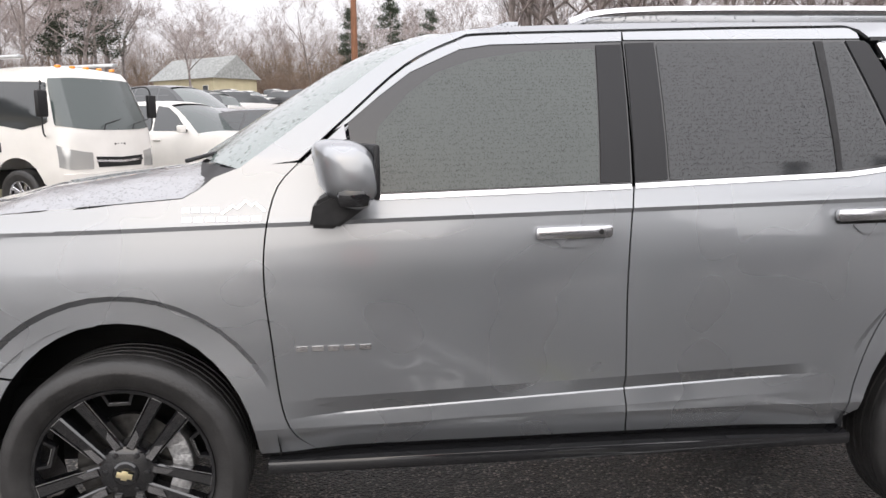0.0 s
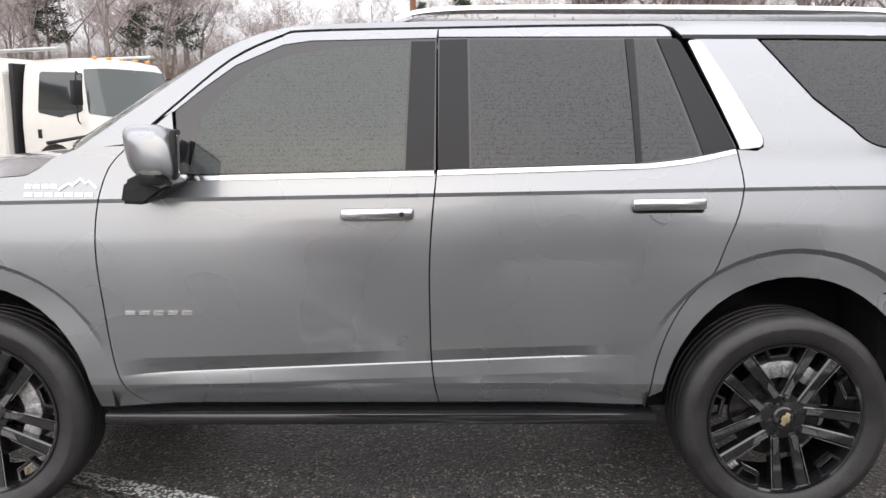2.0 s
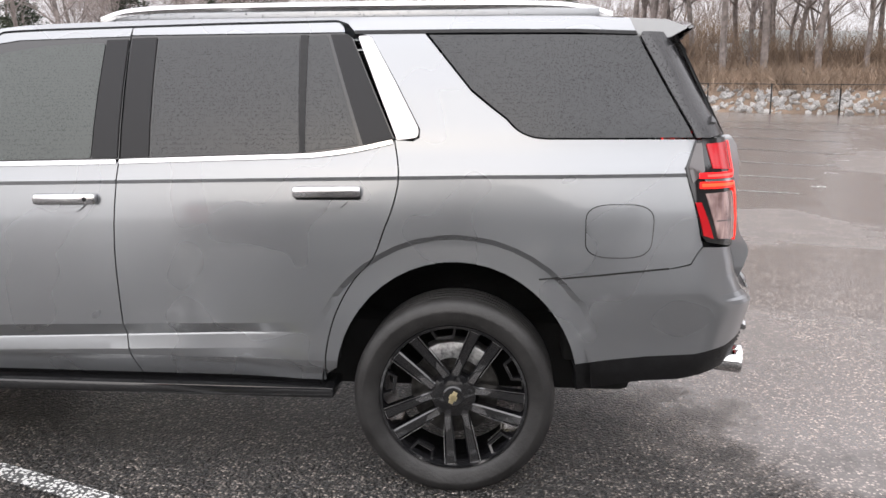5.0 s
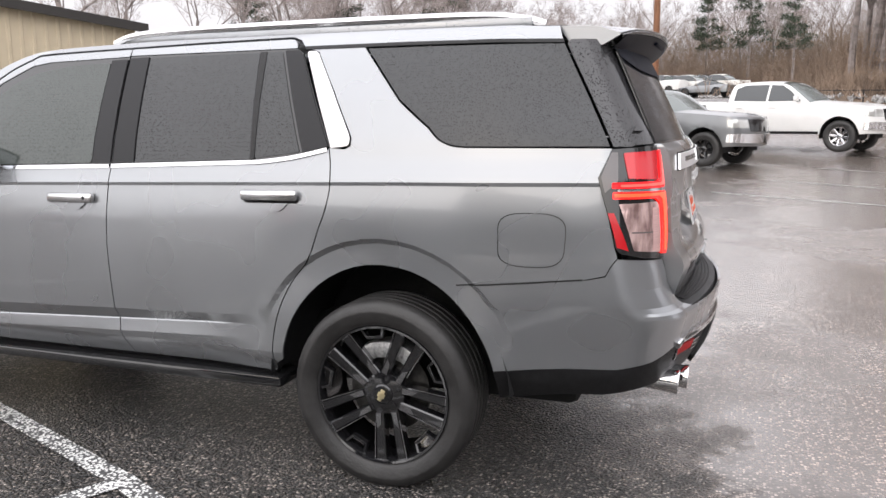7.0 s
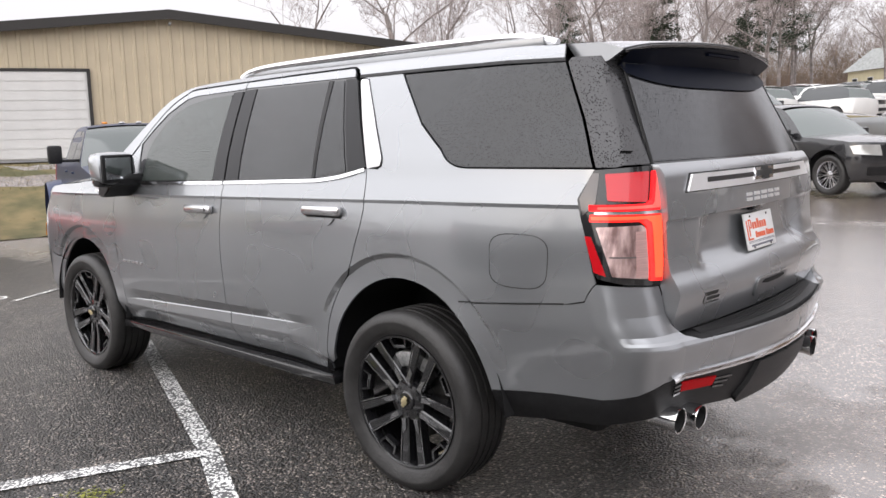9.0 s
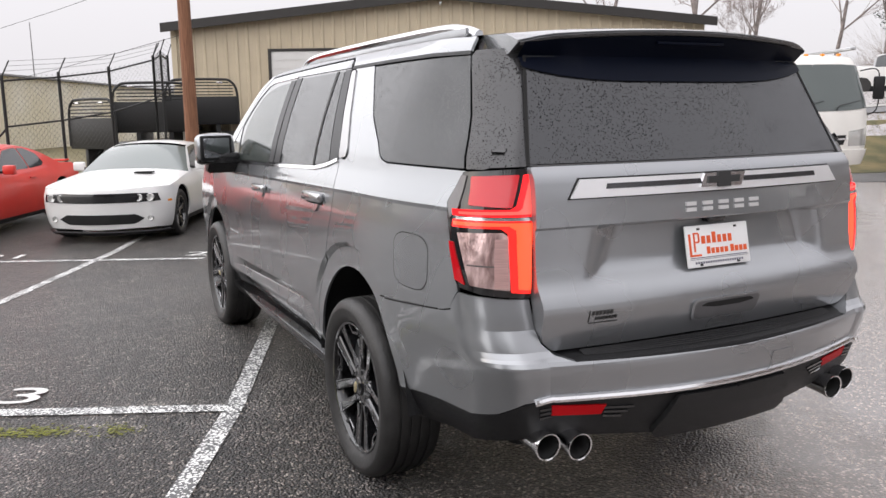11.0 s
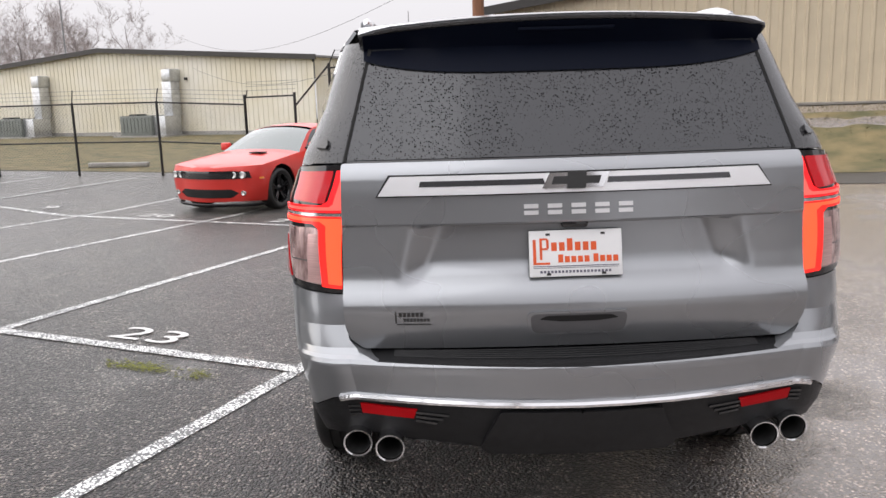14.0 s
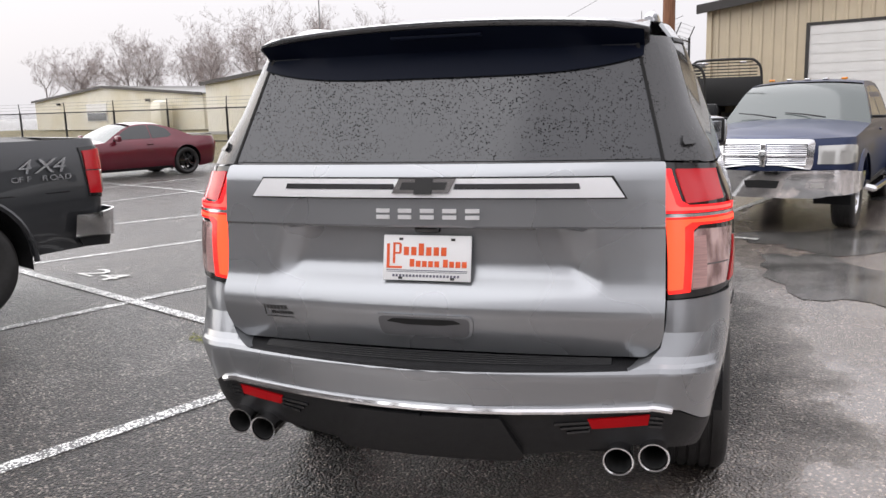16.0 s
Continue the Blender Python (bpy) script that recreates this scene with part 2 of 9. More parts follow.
def finish(name, bm, material, parent=None, label="", flat=False, angle=35):
    bmesh.ops.remove_doubles(bm, verts=bm.verts, dist=1e-5)
    bmesh.ops.recalc_face_normals(bm, faces=bm.faces)
    for f in bm.faces:
        f.smooth = not flat
    for e in bm.edges:
        if len(e.link_faces) == 2 and e.calc_face_angle(0) > radians(angle):
            e.smooth = False
    me = bpy.data.meshes.new(name)
    bm.to_mesh(me)
    bm.free()
    me.materials.append(material)
    ob = new(name, me)
    ob.parent = parent
    if label:
        tagged(ob, label)
    return ob


def part(name, bm, material, parent, label="", **k):
    return finish(name, bm, material, parent, label, **k)


def thing(name, label, category, group="", at=None, kind=""):
    ob = new(name)
    ob.empty_display_size = 0.2
    if at is not None:
        ob.matrix_basis = at
    return tagged(ob, label, category, group, kind)


def box(bm, lo, hi, bevel=0.0, m=None):
    c = [(a + b) / 2 for a, b in zip(lo, hi)]
    mm = Matrix.Translation(c) @ Matrix.Diagonal((*[b - a for a, b in zip(lo, hi)], 1))
    vs = bmesh.ops.create_cube(bm, size=1, matrix=mm)["verts"]
    if bevel:
        es = list({e for v in vs for e in v.link_edges})
        r = bmesh.ops.bevel(bm, geom=es, offset=bevel, segments=2, profile=0.5, affect="EDGES")
        vs = list({v for f in r["faces"] for v in f.verts} | {v for v in vs if v.is_valid})
    if m is not None:
        bmesh.ops.transform(bm, matrix=m, verts=vs)
    return bm


def boxm(lo, hi, bevel=0.0, m=None):
    return box(bmesh.new(), lo, hi, bevel, m)


def lathe(bm, prof, n=32, axis="y", m=None):
    """Turns a profile of (radius, along) about an axis."""
    rings = []
    for r, a in prof:
        ring = []
        for i in range(n):
            c, s = math.cos(2 * math.pi * i / n) * r, math.sin(2 * math.pi * i / n) * r
            p = {"y": (c, a, s), "z": (c, s, a), "x": (a, c, s)}[axis]
            ring.append(bm.verts.new(m @ Vector(p) if m is not None else p))
        rings.append(ring)
    for ra, rb in zip(rings, rings[1:]):
        for i in range(n):
            bm.faces.new((ra[i], ra[(i + 1) % n], rb[(i + 1) % n], rb[i]))
    return rings


def tube(bm, pts, r, n=8, caps=True, r2=None):
    """A round bar along a line, tapering to r2."""
    rings = []
    for i, p in enumerate(pts):
        p = Vector(p)
        d = (Vector(pts[min(i + 1, len(pts) - 1)]) - Vector(pts[max(i - 1, 0)])).normalized()
        a = d.orthogonal().normalized() if abs(d.z) > 0.95 else d.cross(Vector((0, 0, 1))).normalized()
        b = d.cross(a)
        q = r if r2 is None else r + (r2 - r) * i / (len(pts) - 1)
        rings.append([bm.verts.new(p + (a * math.cos(2 * math.pi * k / n) + b * math.sin(2 * math.pi * k / n)) * q) for k in range(n)])
    for ra, rb in zip(rings, rings[1:]):
        for i in range(n):
            bm.faces.new((ra[i], ra[(i + 1) % n], rb[(i + 1) % n], rb[i]))
    if caps:
        bm.faces.new(rings[0][::-1])
        bm.faces.new(rings[-1])
    return bm


class Skin:
    """The outside of a vehicle, nose to -x, left side to -y. A place on it is (s, z): along the side s is near x, past S0 it turns the
    rear corner (one unit) and goes on to the middle of the rear (one unit); past -S1 the same at the front."""

    def __init__(self, W, Xr, Xf, cr=0.06, rr=0.2, cf=0.1, rf=0.3, S0=2.0, S1=2.0, keep=1.6, taper=None, arches=(), flare=0.0, turn=0.0):
        self.W, self.Xr, self.Xf = table(W), table(Xr), table(Xf)
        self.cr = table(cr) if isinstance(cr, list) else (lambda z: cr)
        self.cf = lambda z: cf
        self.rr, self.rf, self.S0, self.S1, self.keep = rr, rf, S0, S1, keep
        self.taper = table(taper) if taper else (lambda x: 1.0)
        self.arches, self.flare, self.groove, self.warp, self.slant = arches, flare, None, None, ()

    def width(self, x, z):
        w = self.W(self.warp(x, z) if self.warp else z) * self.taper(x)
        if self.groove:
            w += self.groove(x, z)
        for ax, az, rx, rz in self.arches:
            e = math.hypot((x - ax) / rx, (z - az) / rz)
            if self.flare < 0:
                # a step inwards round the wheel opening, dying out down the sides
                w += self.flare * (1 - smooth(0.968, 1.004, e)) * smooth(0.34, 0.80, (z - az) / rz)
                continue
            w += self.flare * (1 - smooth(0.93, 1.03, e)) if z > 0.3 else 0
        return w

    def corner(self, z, rear):
        x = (self.Xr(z) - self.cr(z) - self.rr) if rear else (self.Xf(z) + self.cf(z) + self.rf)
        return x, self.width(x, z) - (self.rr if rear else self.rf)

    def sd(self, x, z):
        k = self.keep
        if x > k:
            xc, yc = self.corner(z, True)
            if x <= xc:
                return (k + (x - k) * (self.S0 - k) / (xc - k), z)
            a = math.asin(min(1, (x - xc) / self.rr)) / (math.pi / 2)
            return (self.S0 + a, z)
        if x < -k:
            xc, yc = self.corner(z, False)
            if x >= xc:
                return (-k - (-x - k) * (self.S1 - k) / (-xc - k), z)
            a = math.asin(min(1, (xc - x) / self.rf)) / (math.pi / 2)
            return (-self.S1 - a, z)
        return (x, z)

    def re(self, y, z):
        return (self.S0 + 2 - min(1, y / self.corner(z, True)[1]), z)

    def fr(self, y, z):
        return (-self.S1 - 2 + min(1, y / self.corner(z, False)[1]), z)

    def co(self, a, z, rear=True):
        return (self.S0 + a, z) if rear else (-self.S1 - a, z)

    def at(self, s, z):
        k = self.keep
        if abs(s) <= k:
            return Vector((s, -self.width(s, z), z))
        rear = s > 0
        S = self.S0 if rear else self.S1
        xc, yc = self.corner(z, rear)
        sg = 1 if rear else -1
        a = abs(s) - S
        r = self.rr if rear else self.rf
        if a <= 0:
            x = sg * (k + (abs(s) - k) * (abs(xc) - k) / (S - k))
            return Vector((x, -self.width(x, z), z))
        if a <= 1:
            g = a * math.pi / 2
            return Vector((xc + sg * r * math.sin(g), -(yc + r * math.cos(g)), z))
        y = yc * (2 - a)
        c = self.cr(z) if rear else self.cf(z)
        return Vector((xc + sg * r + sg * c * (1 - (2 - a) ** 2), -y, z))

    def out(self, s, z, off):
        p = self.at(s, z)
        if not off:
            return p
        a, b = self.at(s + 0.012, z) - self.at(s - 0.012, z), self.at(s, z + 0.012) - self.at(s, z - 0.012)
        n = a.cross(b)
        return p + n.normalized() * off if n.length > 1e-12 else p


class Tail:
    """A rear or front face given as x over (y, z)."""

    def __init__(self, f):
        self.f = f

    def out(self, y, z, off):
        return Vector((self.f(y, z) + off, y, z))


def panel(skin, pts, off=0.0, thick=0.012, step=0.1, zstep=0.07, zs=(), both=False, right=False, bm=None):
    """A piece of the skin inside an outline, with an edge turned inwards."""
    bm = bm or bmesh.new()
    b2 = bmesh.new()
    b2.faces.new([b2.verts.new((s, 0, z)) for s, z in pts])
    lo, hi = [min(p[i] for p in pts) for i in (0, 1)], [max(p[i] for p in pts) for i in (0, 1)]
    cuts = [((k * step, 0, 0), (1, 0, 0)) for k in range(math.ceil(lo[0] / step), math.floor(hi[0] / step) + 1)]
    cuts += [((0, 0, k * zstep), (0, 0, 1)) for k in range(math.ceil(lo[1] / zstep), math.floor(hi[1] / zstep) + 1)]
    cuts += [((0, 0, z), (0, 0, 1)) for z in zs if lo[1] < z < hi[1]]
    cuts += [((0, 0, z0), (-k, 0, 1)) for z0, k in (skin.slant if isinstance(skin, Skin) and zs else ())]
    for co, no in cuts:
        bmesh.ops.bisect_plane(b2, geom=b2.verts[:] + b2.edges[:] + b2.faces[:], dist=1e-5, plane_co=co, plane_no=no)
    if isinstance(skin, Skin) and skin.flare < 0:
        # cuts along the crease round each wheel opening: spokes first, then chords
        for ax, az, rx, rz in skin.arches:
            def spot(e, g):
                q = skin.sd(ax + rx * e * math.cos(g), az + rz * e * math.sin(g))
                return Vector((q[0], 0, q[1]))

            def near():
                out = []
                for f in b2.faces:
                    c = f.calc_center_median()
                    x = skin.at(c.x, c.z).x
                    if c.z > az and 0.8 < math.hypot((x - ax) / rx, (c.z - az) / rz) < 1.2:
                        out.append(f)
                return out
            if not near():
                continue
            mid = Vector((skin.sd(ax, az)[0], 0, az))
            gs = [radians(8 + 164 * k / 22) for k in range(23)]
            for g in gs:
                fs = near()
                d = spot(1.0, g) - mid
                bmesh.ops.bisect_plane(b2, geom=fs + list({e for f in fs for e in f.edges}) + list({v for f in fs for v in f.verts}), dist=1e-6, plane_co=mid, plane_no=(-d.z, 0, d.x))
            for e0 in (0.968, 1.004):
                for g0, g1 in zip(gs, gs[1:]):
                    p0, p1 = spot(e0, g0), spot(e0, g1)
                    n0, n1 = Vector((-(p0 - mid).z, 0, (p0 - mid).x)), Vector((-(p1 - mid).z, 0, (p1 - mid).x))
                    fs = [f for f in near() if (f.calc_center_median() - mid).dot(n0) > 0 > (f.calc_center_median() - mid).dot(n1)]
                    d = p1 - p0
                    bmesh.ops.bisect_plane(b2, geom=fs + list({e for f in fs for e in f.edges}) + list({v for f in fs for v in f.verts}), dist=1e-6, plane_co=p0, plane_no=(-d.z, 0, d.x))
    bmesh.ops.triangulate(b2, faces=[f for f in b2.faces if len(f.verts) > 4])
    if thick:
        edge = [e for e in b2.edges if len(e.link_faces) == 1]
        inner = [v for v in bmesh.ops.extrude_edge_only(b2, edges=edge)["geom"] if isinstance(v, bmesh.types.BMVert)]
    else:
        inner = []
    inner = set(inner)
    b2.verts.index_update()
    made = [skin.out(v.co.x, v.co.z, off - thick if v in inner else off) for v in b2.verts]
    sides = (False, True) if both else (right,)
    if both:
        # no inner wall where the two halves meet
        seam = {v.index for v, p in zip(b2.verts, made) if abs(p.y) < 2e-3}
        bmesh.ops.delete(b2, geom=[f for f in b2.faces if all(v.index in seam for v in f.verts)], context="FACES_ONLY")
    for mirror in sides:
        vs = [bm.verts.new((p.x, -p.y if mirror else p.y, p.z)) for p in made]
        for f in b2.faces:
            loop = [vs[v.index] for v in f.verts]
            try:
                bm.faces.new(loop[::-1] if mirror else loop)
            except ValueError:
                pass
    b2.free()
    return bm


def strip(skin, line, width, off=0.004, thick=0.01, both=False, right=False):
    """A band of the given width along a line on the skin, as a closed outline."""
    up, dn = [], []
    for i, p in enumerate(line):
        a, b = Vector(line[max(i - 1, 0)]), Vector(line[min(i + 1, len(line) - 1)])
        d = (b - a).normalized()
        n = Vector((-d.y, d.x)) * width / 2
        up.append((p[0] + n.x, p[1] + n.y))
        dn.append((p[0] - n.x, p[1] - n.y))
    bm = bmesh.new()
    for mirror in ((False, True) if both else (right,)):
        rows = []
        for a, b in zip(up, dn):
            row = [skin.out(*a, off - thick), skin.out(*a, off), skin.out(*b, off), skin.out(*b, off - thick)]
            rows.append([bm.verts.new((p.x, -p.y if mirror else p.y, p.z)) for p in row])
        for ra, rb in zip(rows, rows[1:]):
            for k in range(3):
                bm.faces.new((ra[k], rb[k], rb[k + 1], ra[k + 1]))
        bm.faces.new(rows[0])
        bm.faces.new(rows[-1][::-1])
    return bm


def cap(skin, edge, rise, n=10, bow=None, off=0.0, thick=0.0):
    """A surface spanned from the left edge line to its mirror on the right, raised and bowed in the middle."""
    bm = bmesh.new()
    rows = []
    for i, (s, z) in enumerate(edge):
        p = skin.out(s, z, 0)
        h, b = (rise[i] if isinstance(rise, (list, tuple)) else rise), (bow[i] if bow else 0)
        row = []
        for k in range(n + 1):
            t = -1 + 2 * k / n
            g = 1 - t * t
            row.append(bm.verts.new((p.x + b * g, t * abs(p.y), p.z + h * (1 - abs(t) ** 2.4) + off)))
        rows.append(row)
    for ra, rb in zip(rows, rows[1:]):
        for k in range(n):
            bm.faces.new((ra[k], ra[k + 1], rb[k + 1], rb[k]))
    return bm


def ellipse(cx, cz, rx, rz, a0, a1, n=16):
    return [(cx + rx * math.cos(radians(a0 + (a1 - a0) * i / n)), cz + rz * math.sin(radians(a0 + (a1 - a0) * i / n))) for i in range(n + 1)]


# ---- the grey SUV ----
def wheel_of(parent, R, rim, width, style, m, silver=False, disc=True):
    """A wheel, outer face to -y: the rim with its tyre, hub cap and brake."""
    bm = bmesh.new()
    h = width / 2
    lathe(bm, [(rim - 0.002, -h * 0.80), (rim - 0.006, -h * 0.86), (rim - 0.016, -h * 0.84), (rim - 0.024, -h * 0.70), (rim - 0.030, h * 0.1), (rim - 0.035, h * 0.75), (rim - 0.002, h * 0.8)], 40)
    hub = 0.072 if R > 0.37 else 0.062
    if style == "split":
        hub = 0.090
    yh, yr = (-h * 0.58, -h * 0.80) if style == "split" else (-h * 0.52, -h * 0.76)
    lathe(bm, [(0.002, yh - 0.012), (hub * 0.6, yh - 0.012), (hub, yh - 0.002), (hub * 1.15, yh + 0.03), (hub * 1.1, yh + 0.07)], 24)
    pairs = {"split": 5, "five": 5, "mesh": 11, "steel": 8}[style]

    def spoke(a0, r0, a1, r1, w0, w1, y0, y1, dep):
        p = [Vector((math.cos(a) * r, 0, math.sin(a) * r)) for a, r in ((a0, r0), (a1, r1))]
        d = (p[1] - p[0]).normalized()
        n = Vector((-d.z, 0, d.x))
        ring = []
        for q, w, y in ((p[0], w0, y0), (p[1], w1, y1)):
            ring.append([bm.verts.new(q + n * k * w + Vector((0, y + e, 0))) for k, e in ((-1, dep), (-1, 0.006), (-0.72, 0), (0.72, 0), (1, 0.006), (1, dep))])
        for i in range(6):
            bm.faces.new((ring[0][i], ring[0][(i + 1) % 6], ring[1][(i + 1) % 6], ring[1][i]))

    metal = RIMSILVER if silver else RIMBLACK
    wheel = part("wheel", bm, metal, parent)
    wheel.matrix_basis = m
    for k in range(pairs):
        a = 2 * math.pi * (k + 0.28) / pairs if style != "split" else 2 * math.pi * k / pairs - 0.05
        for s in ((0,) if style == "steel" else (-1, 1)):
            bm = bmesh.new()
            if style == "split":
                # two broad flat-faced spokes run side by side to the rim
                e0, e1 = hub * 0.80, rim - 0.012
                o0, o1 = 0.034, 0.050
                spoke(a + s * math.atan2(o0, e0), math.hypot(o0, e0), a + s * math.atan2(o1, e1), math.hypot(o1, e1) - 0.004, 0.0165, 0.0235, yh - 0.004, yr, 0.050)
            elif style == "five":
                spoke(a + s * 0.16, hub * 0.9, a + s * 0.13, rim - 0.016, 0.014, 0.014, yh, yr, 0.04)
            elif style == "mesh":
                spoke(a, hub * 0.9, a + s * 0.12, rim - 0.016, 0.009, 0.009, yh, yr, 0.03)
            else:
                spoke(a, hub * 0.9, a, rim - 0.016, 0.026, 0.030, yh, yr, 0.03)
            part("spoke", bm, metal, wheel)
    if style == "split":
        def along(a, r, side):
            return a + math.atan2(side, r), math.hypot(side, r)

        for k in range(pairs):
            a = 2 * math.pi * k / pairs - 0.05
            # bright lines along the outer edges, turned in at the rim
            for s in (-1, 1):
                bm = bmesh.new()
                p, q, e = along(a, 0.118, s * 0.0565), along(a, rim - 0.026, s * 0.0735), along(a, rim - 0.022, s * 0.030)
                ym = yr + (yh - yr) * 0.75
                spoke(*p, *q, 0.0015, 0.0017, ym - 0.004, yr - 0.0025, 0.006)
                spoke(*q, *e, 0.0014, 0.0012, yr - 0.0025, yr - 0.002, 0.006)
                part("milled_edge", bm, MILLED, wheel, "bright milled edge line of a spoke")
                # sloping facet where the spoke leaves the hub, brightened as a sky glint
                bm = bmesh.new()
                f = [along(a, r, s * o) for r, o in ((0.083, 0.024), (0.083, 0.048), (0.150, 0.051), (0.132, 0.031))]
                yy = (yh - 0.0155, yh - 0.0155, yh * 0.66 + yr * 0.34 - 0.0065, yh * 0.72 + yr * 0.28 - 0.0065)
                vs = [bm.verts.new((math.cos(t) * r, y, math.sin(t) * r)) for (t, r), y in zip(f, yy)]
                vb = [bm.verts.new((math.cos(t) * r, y + 0.012, math.sin(t) * r)) for (t, r), y in zip(f, yy)]
                bm.faces.new(vs)
                for i in range(4):
                    bm.faces.new((vs[i], vb[i], vb[(i + 1) % 4], vs[(i + 1) % 4]))
                part("root_facet", bm, RIMFACET, wheel, "polished facet at the spoke root")
            # short bracket at the rim in the wide gap between two pairs
            bm = bmesh.new()
            c = a + math.pi / pairs
            for s in (-1, 1):
                spoke(c + s * 0.17, rim - 0.016, c + s * 0.13, rim - 0.062, 0.007, 0.006, yr + 0.004, yr + 0.016, 0.03)
            spoke(c - 0.15, rim - 0.058, c + 0.15, rim - 0.058, 0.0055, 0.0055, yr + 0.014, yr + 0.014, 0.03)
            part("rim_bracket", bm, metal, wheel)
            bm = bmesh.new()
            spoke(c - 0.12, rim - 0.052, c + 0.12, rim - 0.052, 0.0012, 0.0012, yr + 0.011, yr + 0.011, 0.006)
            part("milled_edge", bm, MILLED, wheel)
    bm = bmesh.new()
    t = R - rim
    prof = [(rim - 0.004, -h * 0.80), (rim + 0.14 * t, -h * 0.94), (rim + 0.5 * t, -h), (rim + 0.55 * t, -h * 1.01), (rim + 0.6 * t, -h), (rim + 0.8 * t, -h * 0.95), (rim + 0.94 * t, -h * 0.84), (R, -h * 0.68)]
    for g in (-0.48, -0.16, 0.16, 0.48):
        prof += [(R, (g - 0.05) * h), (R - 0.008, (g - 0.04) * h), (R - 0.008, (g + 0.04) * h), (R, (g + 0.05) * h)]
    prof += [(R, h * 0.68), (rim + 0.8 * t, h * 0.95), (rim + 0.5 * t, h), (rim - 0.004, h * 0.8)]
    lathe(bm, prof, 48)
    part("tyre", bm, RUBBER, wheel)
    bm = bmesh.new()
    lathe(bm, [(0.001, yh - 0.022), (0.030, yh - 0.021), (0.036, yh - 0.016), (0.037, yh - 0.008)] if style != "split" else [(0.001, yh - 0.024), (0.037, yh - 0.023), (0.043, yh - 0.018), (0.044, yh - 0.008)], 24)
    part("hub_cap", bm, GLOSSBLACK if not silver else RIMSILVER, wheel)
    if disc:
        bm = bmesh.new()
        lathe(bm, [(0.07, -h * 0.12), (rim * 0.60, -h * 0.12), (rim * 0.60, h * 0.05), (0.07, h * 0.05)], 32)
        part("brake_disc", bm, DISC, wheel)
        bm = bmesh.new()
        for a in range(-28, 29, 14):
            q = radians(a + 20)
            box(bm, (-0.035, -0.05, -0.035), (0.035, 0.05, 0.035), 0.01, pose(math.cos(q) * rim * 0.6, -h * 0.1, math.sin(q) * rim * 0.6, 0, -(a + 20), 0))
        part("brake_caliper", bm, BLACKPLASTIC if style != "split" else CALIPER, wheel)
        for k in range(6 if style == "split" else 5):
            q = 2 * math.pi * k / (6 if style == "split" else 5) + 0.2
            bm = bmesh.new()
            lathe(bm, [(0.001, yh - 0.014), (0.009, yh - 0.013), (0.011, yh - 0.006), (0.011, yh + 0.02)], 6)
            o = part("lug_nut", bm, RIMEDGE if style != "split" else GLOSSBLACK, wheel)
            rl = 0.068 if style == "split" else 0.054
            o.matrix_basis = pose(math.cos(q) * rl, 0, math.sin(q) * rl)
    return wheel


suv = thing("sport_utility_vehicle", "grey metallic full-size SUV, wet with rain, lamps lit", "car", at=pose(0, 0, 0))
FA, RA = (-1.535, 0.43, 0.44, 0.493), (1.545, 0.43, 0.488, 0.522)
TW = [(0.25, 0.90), (0.40, 0.922), (0.47, 0.958), (0.505, 0.977), (0.535, 0.988), (0.56, 0.991), (0.60, 0.992), (0.66, 0.995), (0.74, 1.001), (0.84, 1.007), (0.92, 1.010), (1.00, 1.011), (1.08, 1.008), (1.16, 1.000), (1.205, 0.9945), (1.222, 0.9925), (1.237, 0.9950),
      (1.247, 0.9915), (1.30, 0.978), (1.34, 0.968), (1.446, 0.948), (1.62, 0.892), (1.80, 0.822), (1.865, 0.790), (1.90, 0.755), (1.95, 0.70)]
TXR = [(0.25, 2.45), (0.40, 2.68), (0.47, 2.745), (0.55, 2.790), (0.60, 2.806), (0.64, 2.816), (0.68, 2.823), (0.765, 2.843), (0.785, 2.844), (0.800, 2.834), (0.82, 2.80), (0.90, 2.745), (1.0, 2.705), (1.2, 2.69), (1.44, 2.655), (1.62, 2.565), (1.80, 2.475), (1.90, 2.43)]
TCR = [(0.25, 0.11), (0.80, 0.11), (0.95, 0.075), (1.1, 0.062), (1.9, 0.055)]
TXF = [(0.25, -2.35), (0.40, -2.48), (0.60, -2.55), (0.90, -2.55), (1.10, -2.50), (1.20, -2.44), (1.9, -2.4)]
T = Skin(TW, TXR, TXF, TCR, 0.2, 0.14, 0.30, 2.1, 1.8, 1.6, [(-2.6, 0.955), (-1.5, 0.998), (0, 1.001), (1.5, 1.003), (1.9, 1.006), (2.1, 0.996), (2.25, 0.982), (2.45, 0.961), (2.6, 0.945)], [(-1.535, 0.43, 0.555, 0.585), (1.545, 0.43, 0.61, 0.63)], -0.020)
TZ = (0.505, 0.535)


def belt_rise(x, z):
    """The shoulder crease climbs towards the tail."""
    a = x if x < 1.6 else 1.6 + (x - 1.6) * 0.625
    return z - (0.0225 + 0.019 * a) * smooth(1.02, 1.19, z) * (1 - smooth(1.30, 1.42, z))


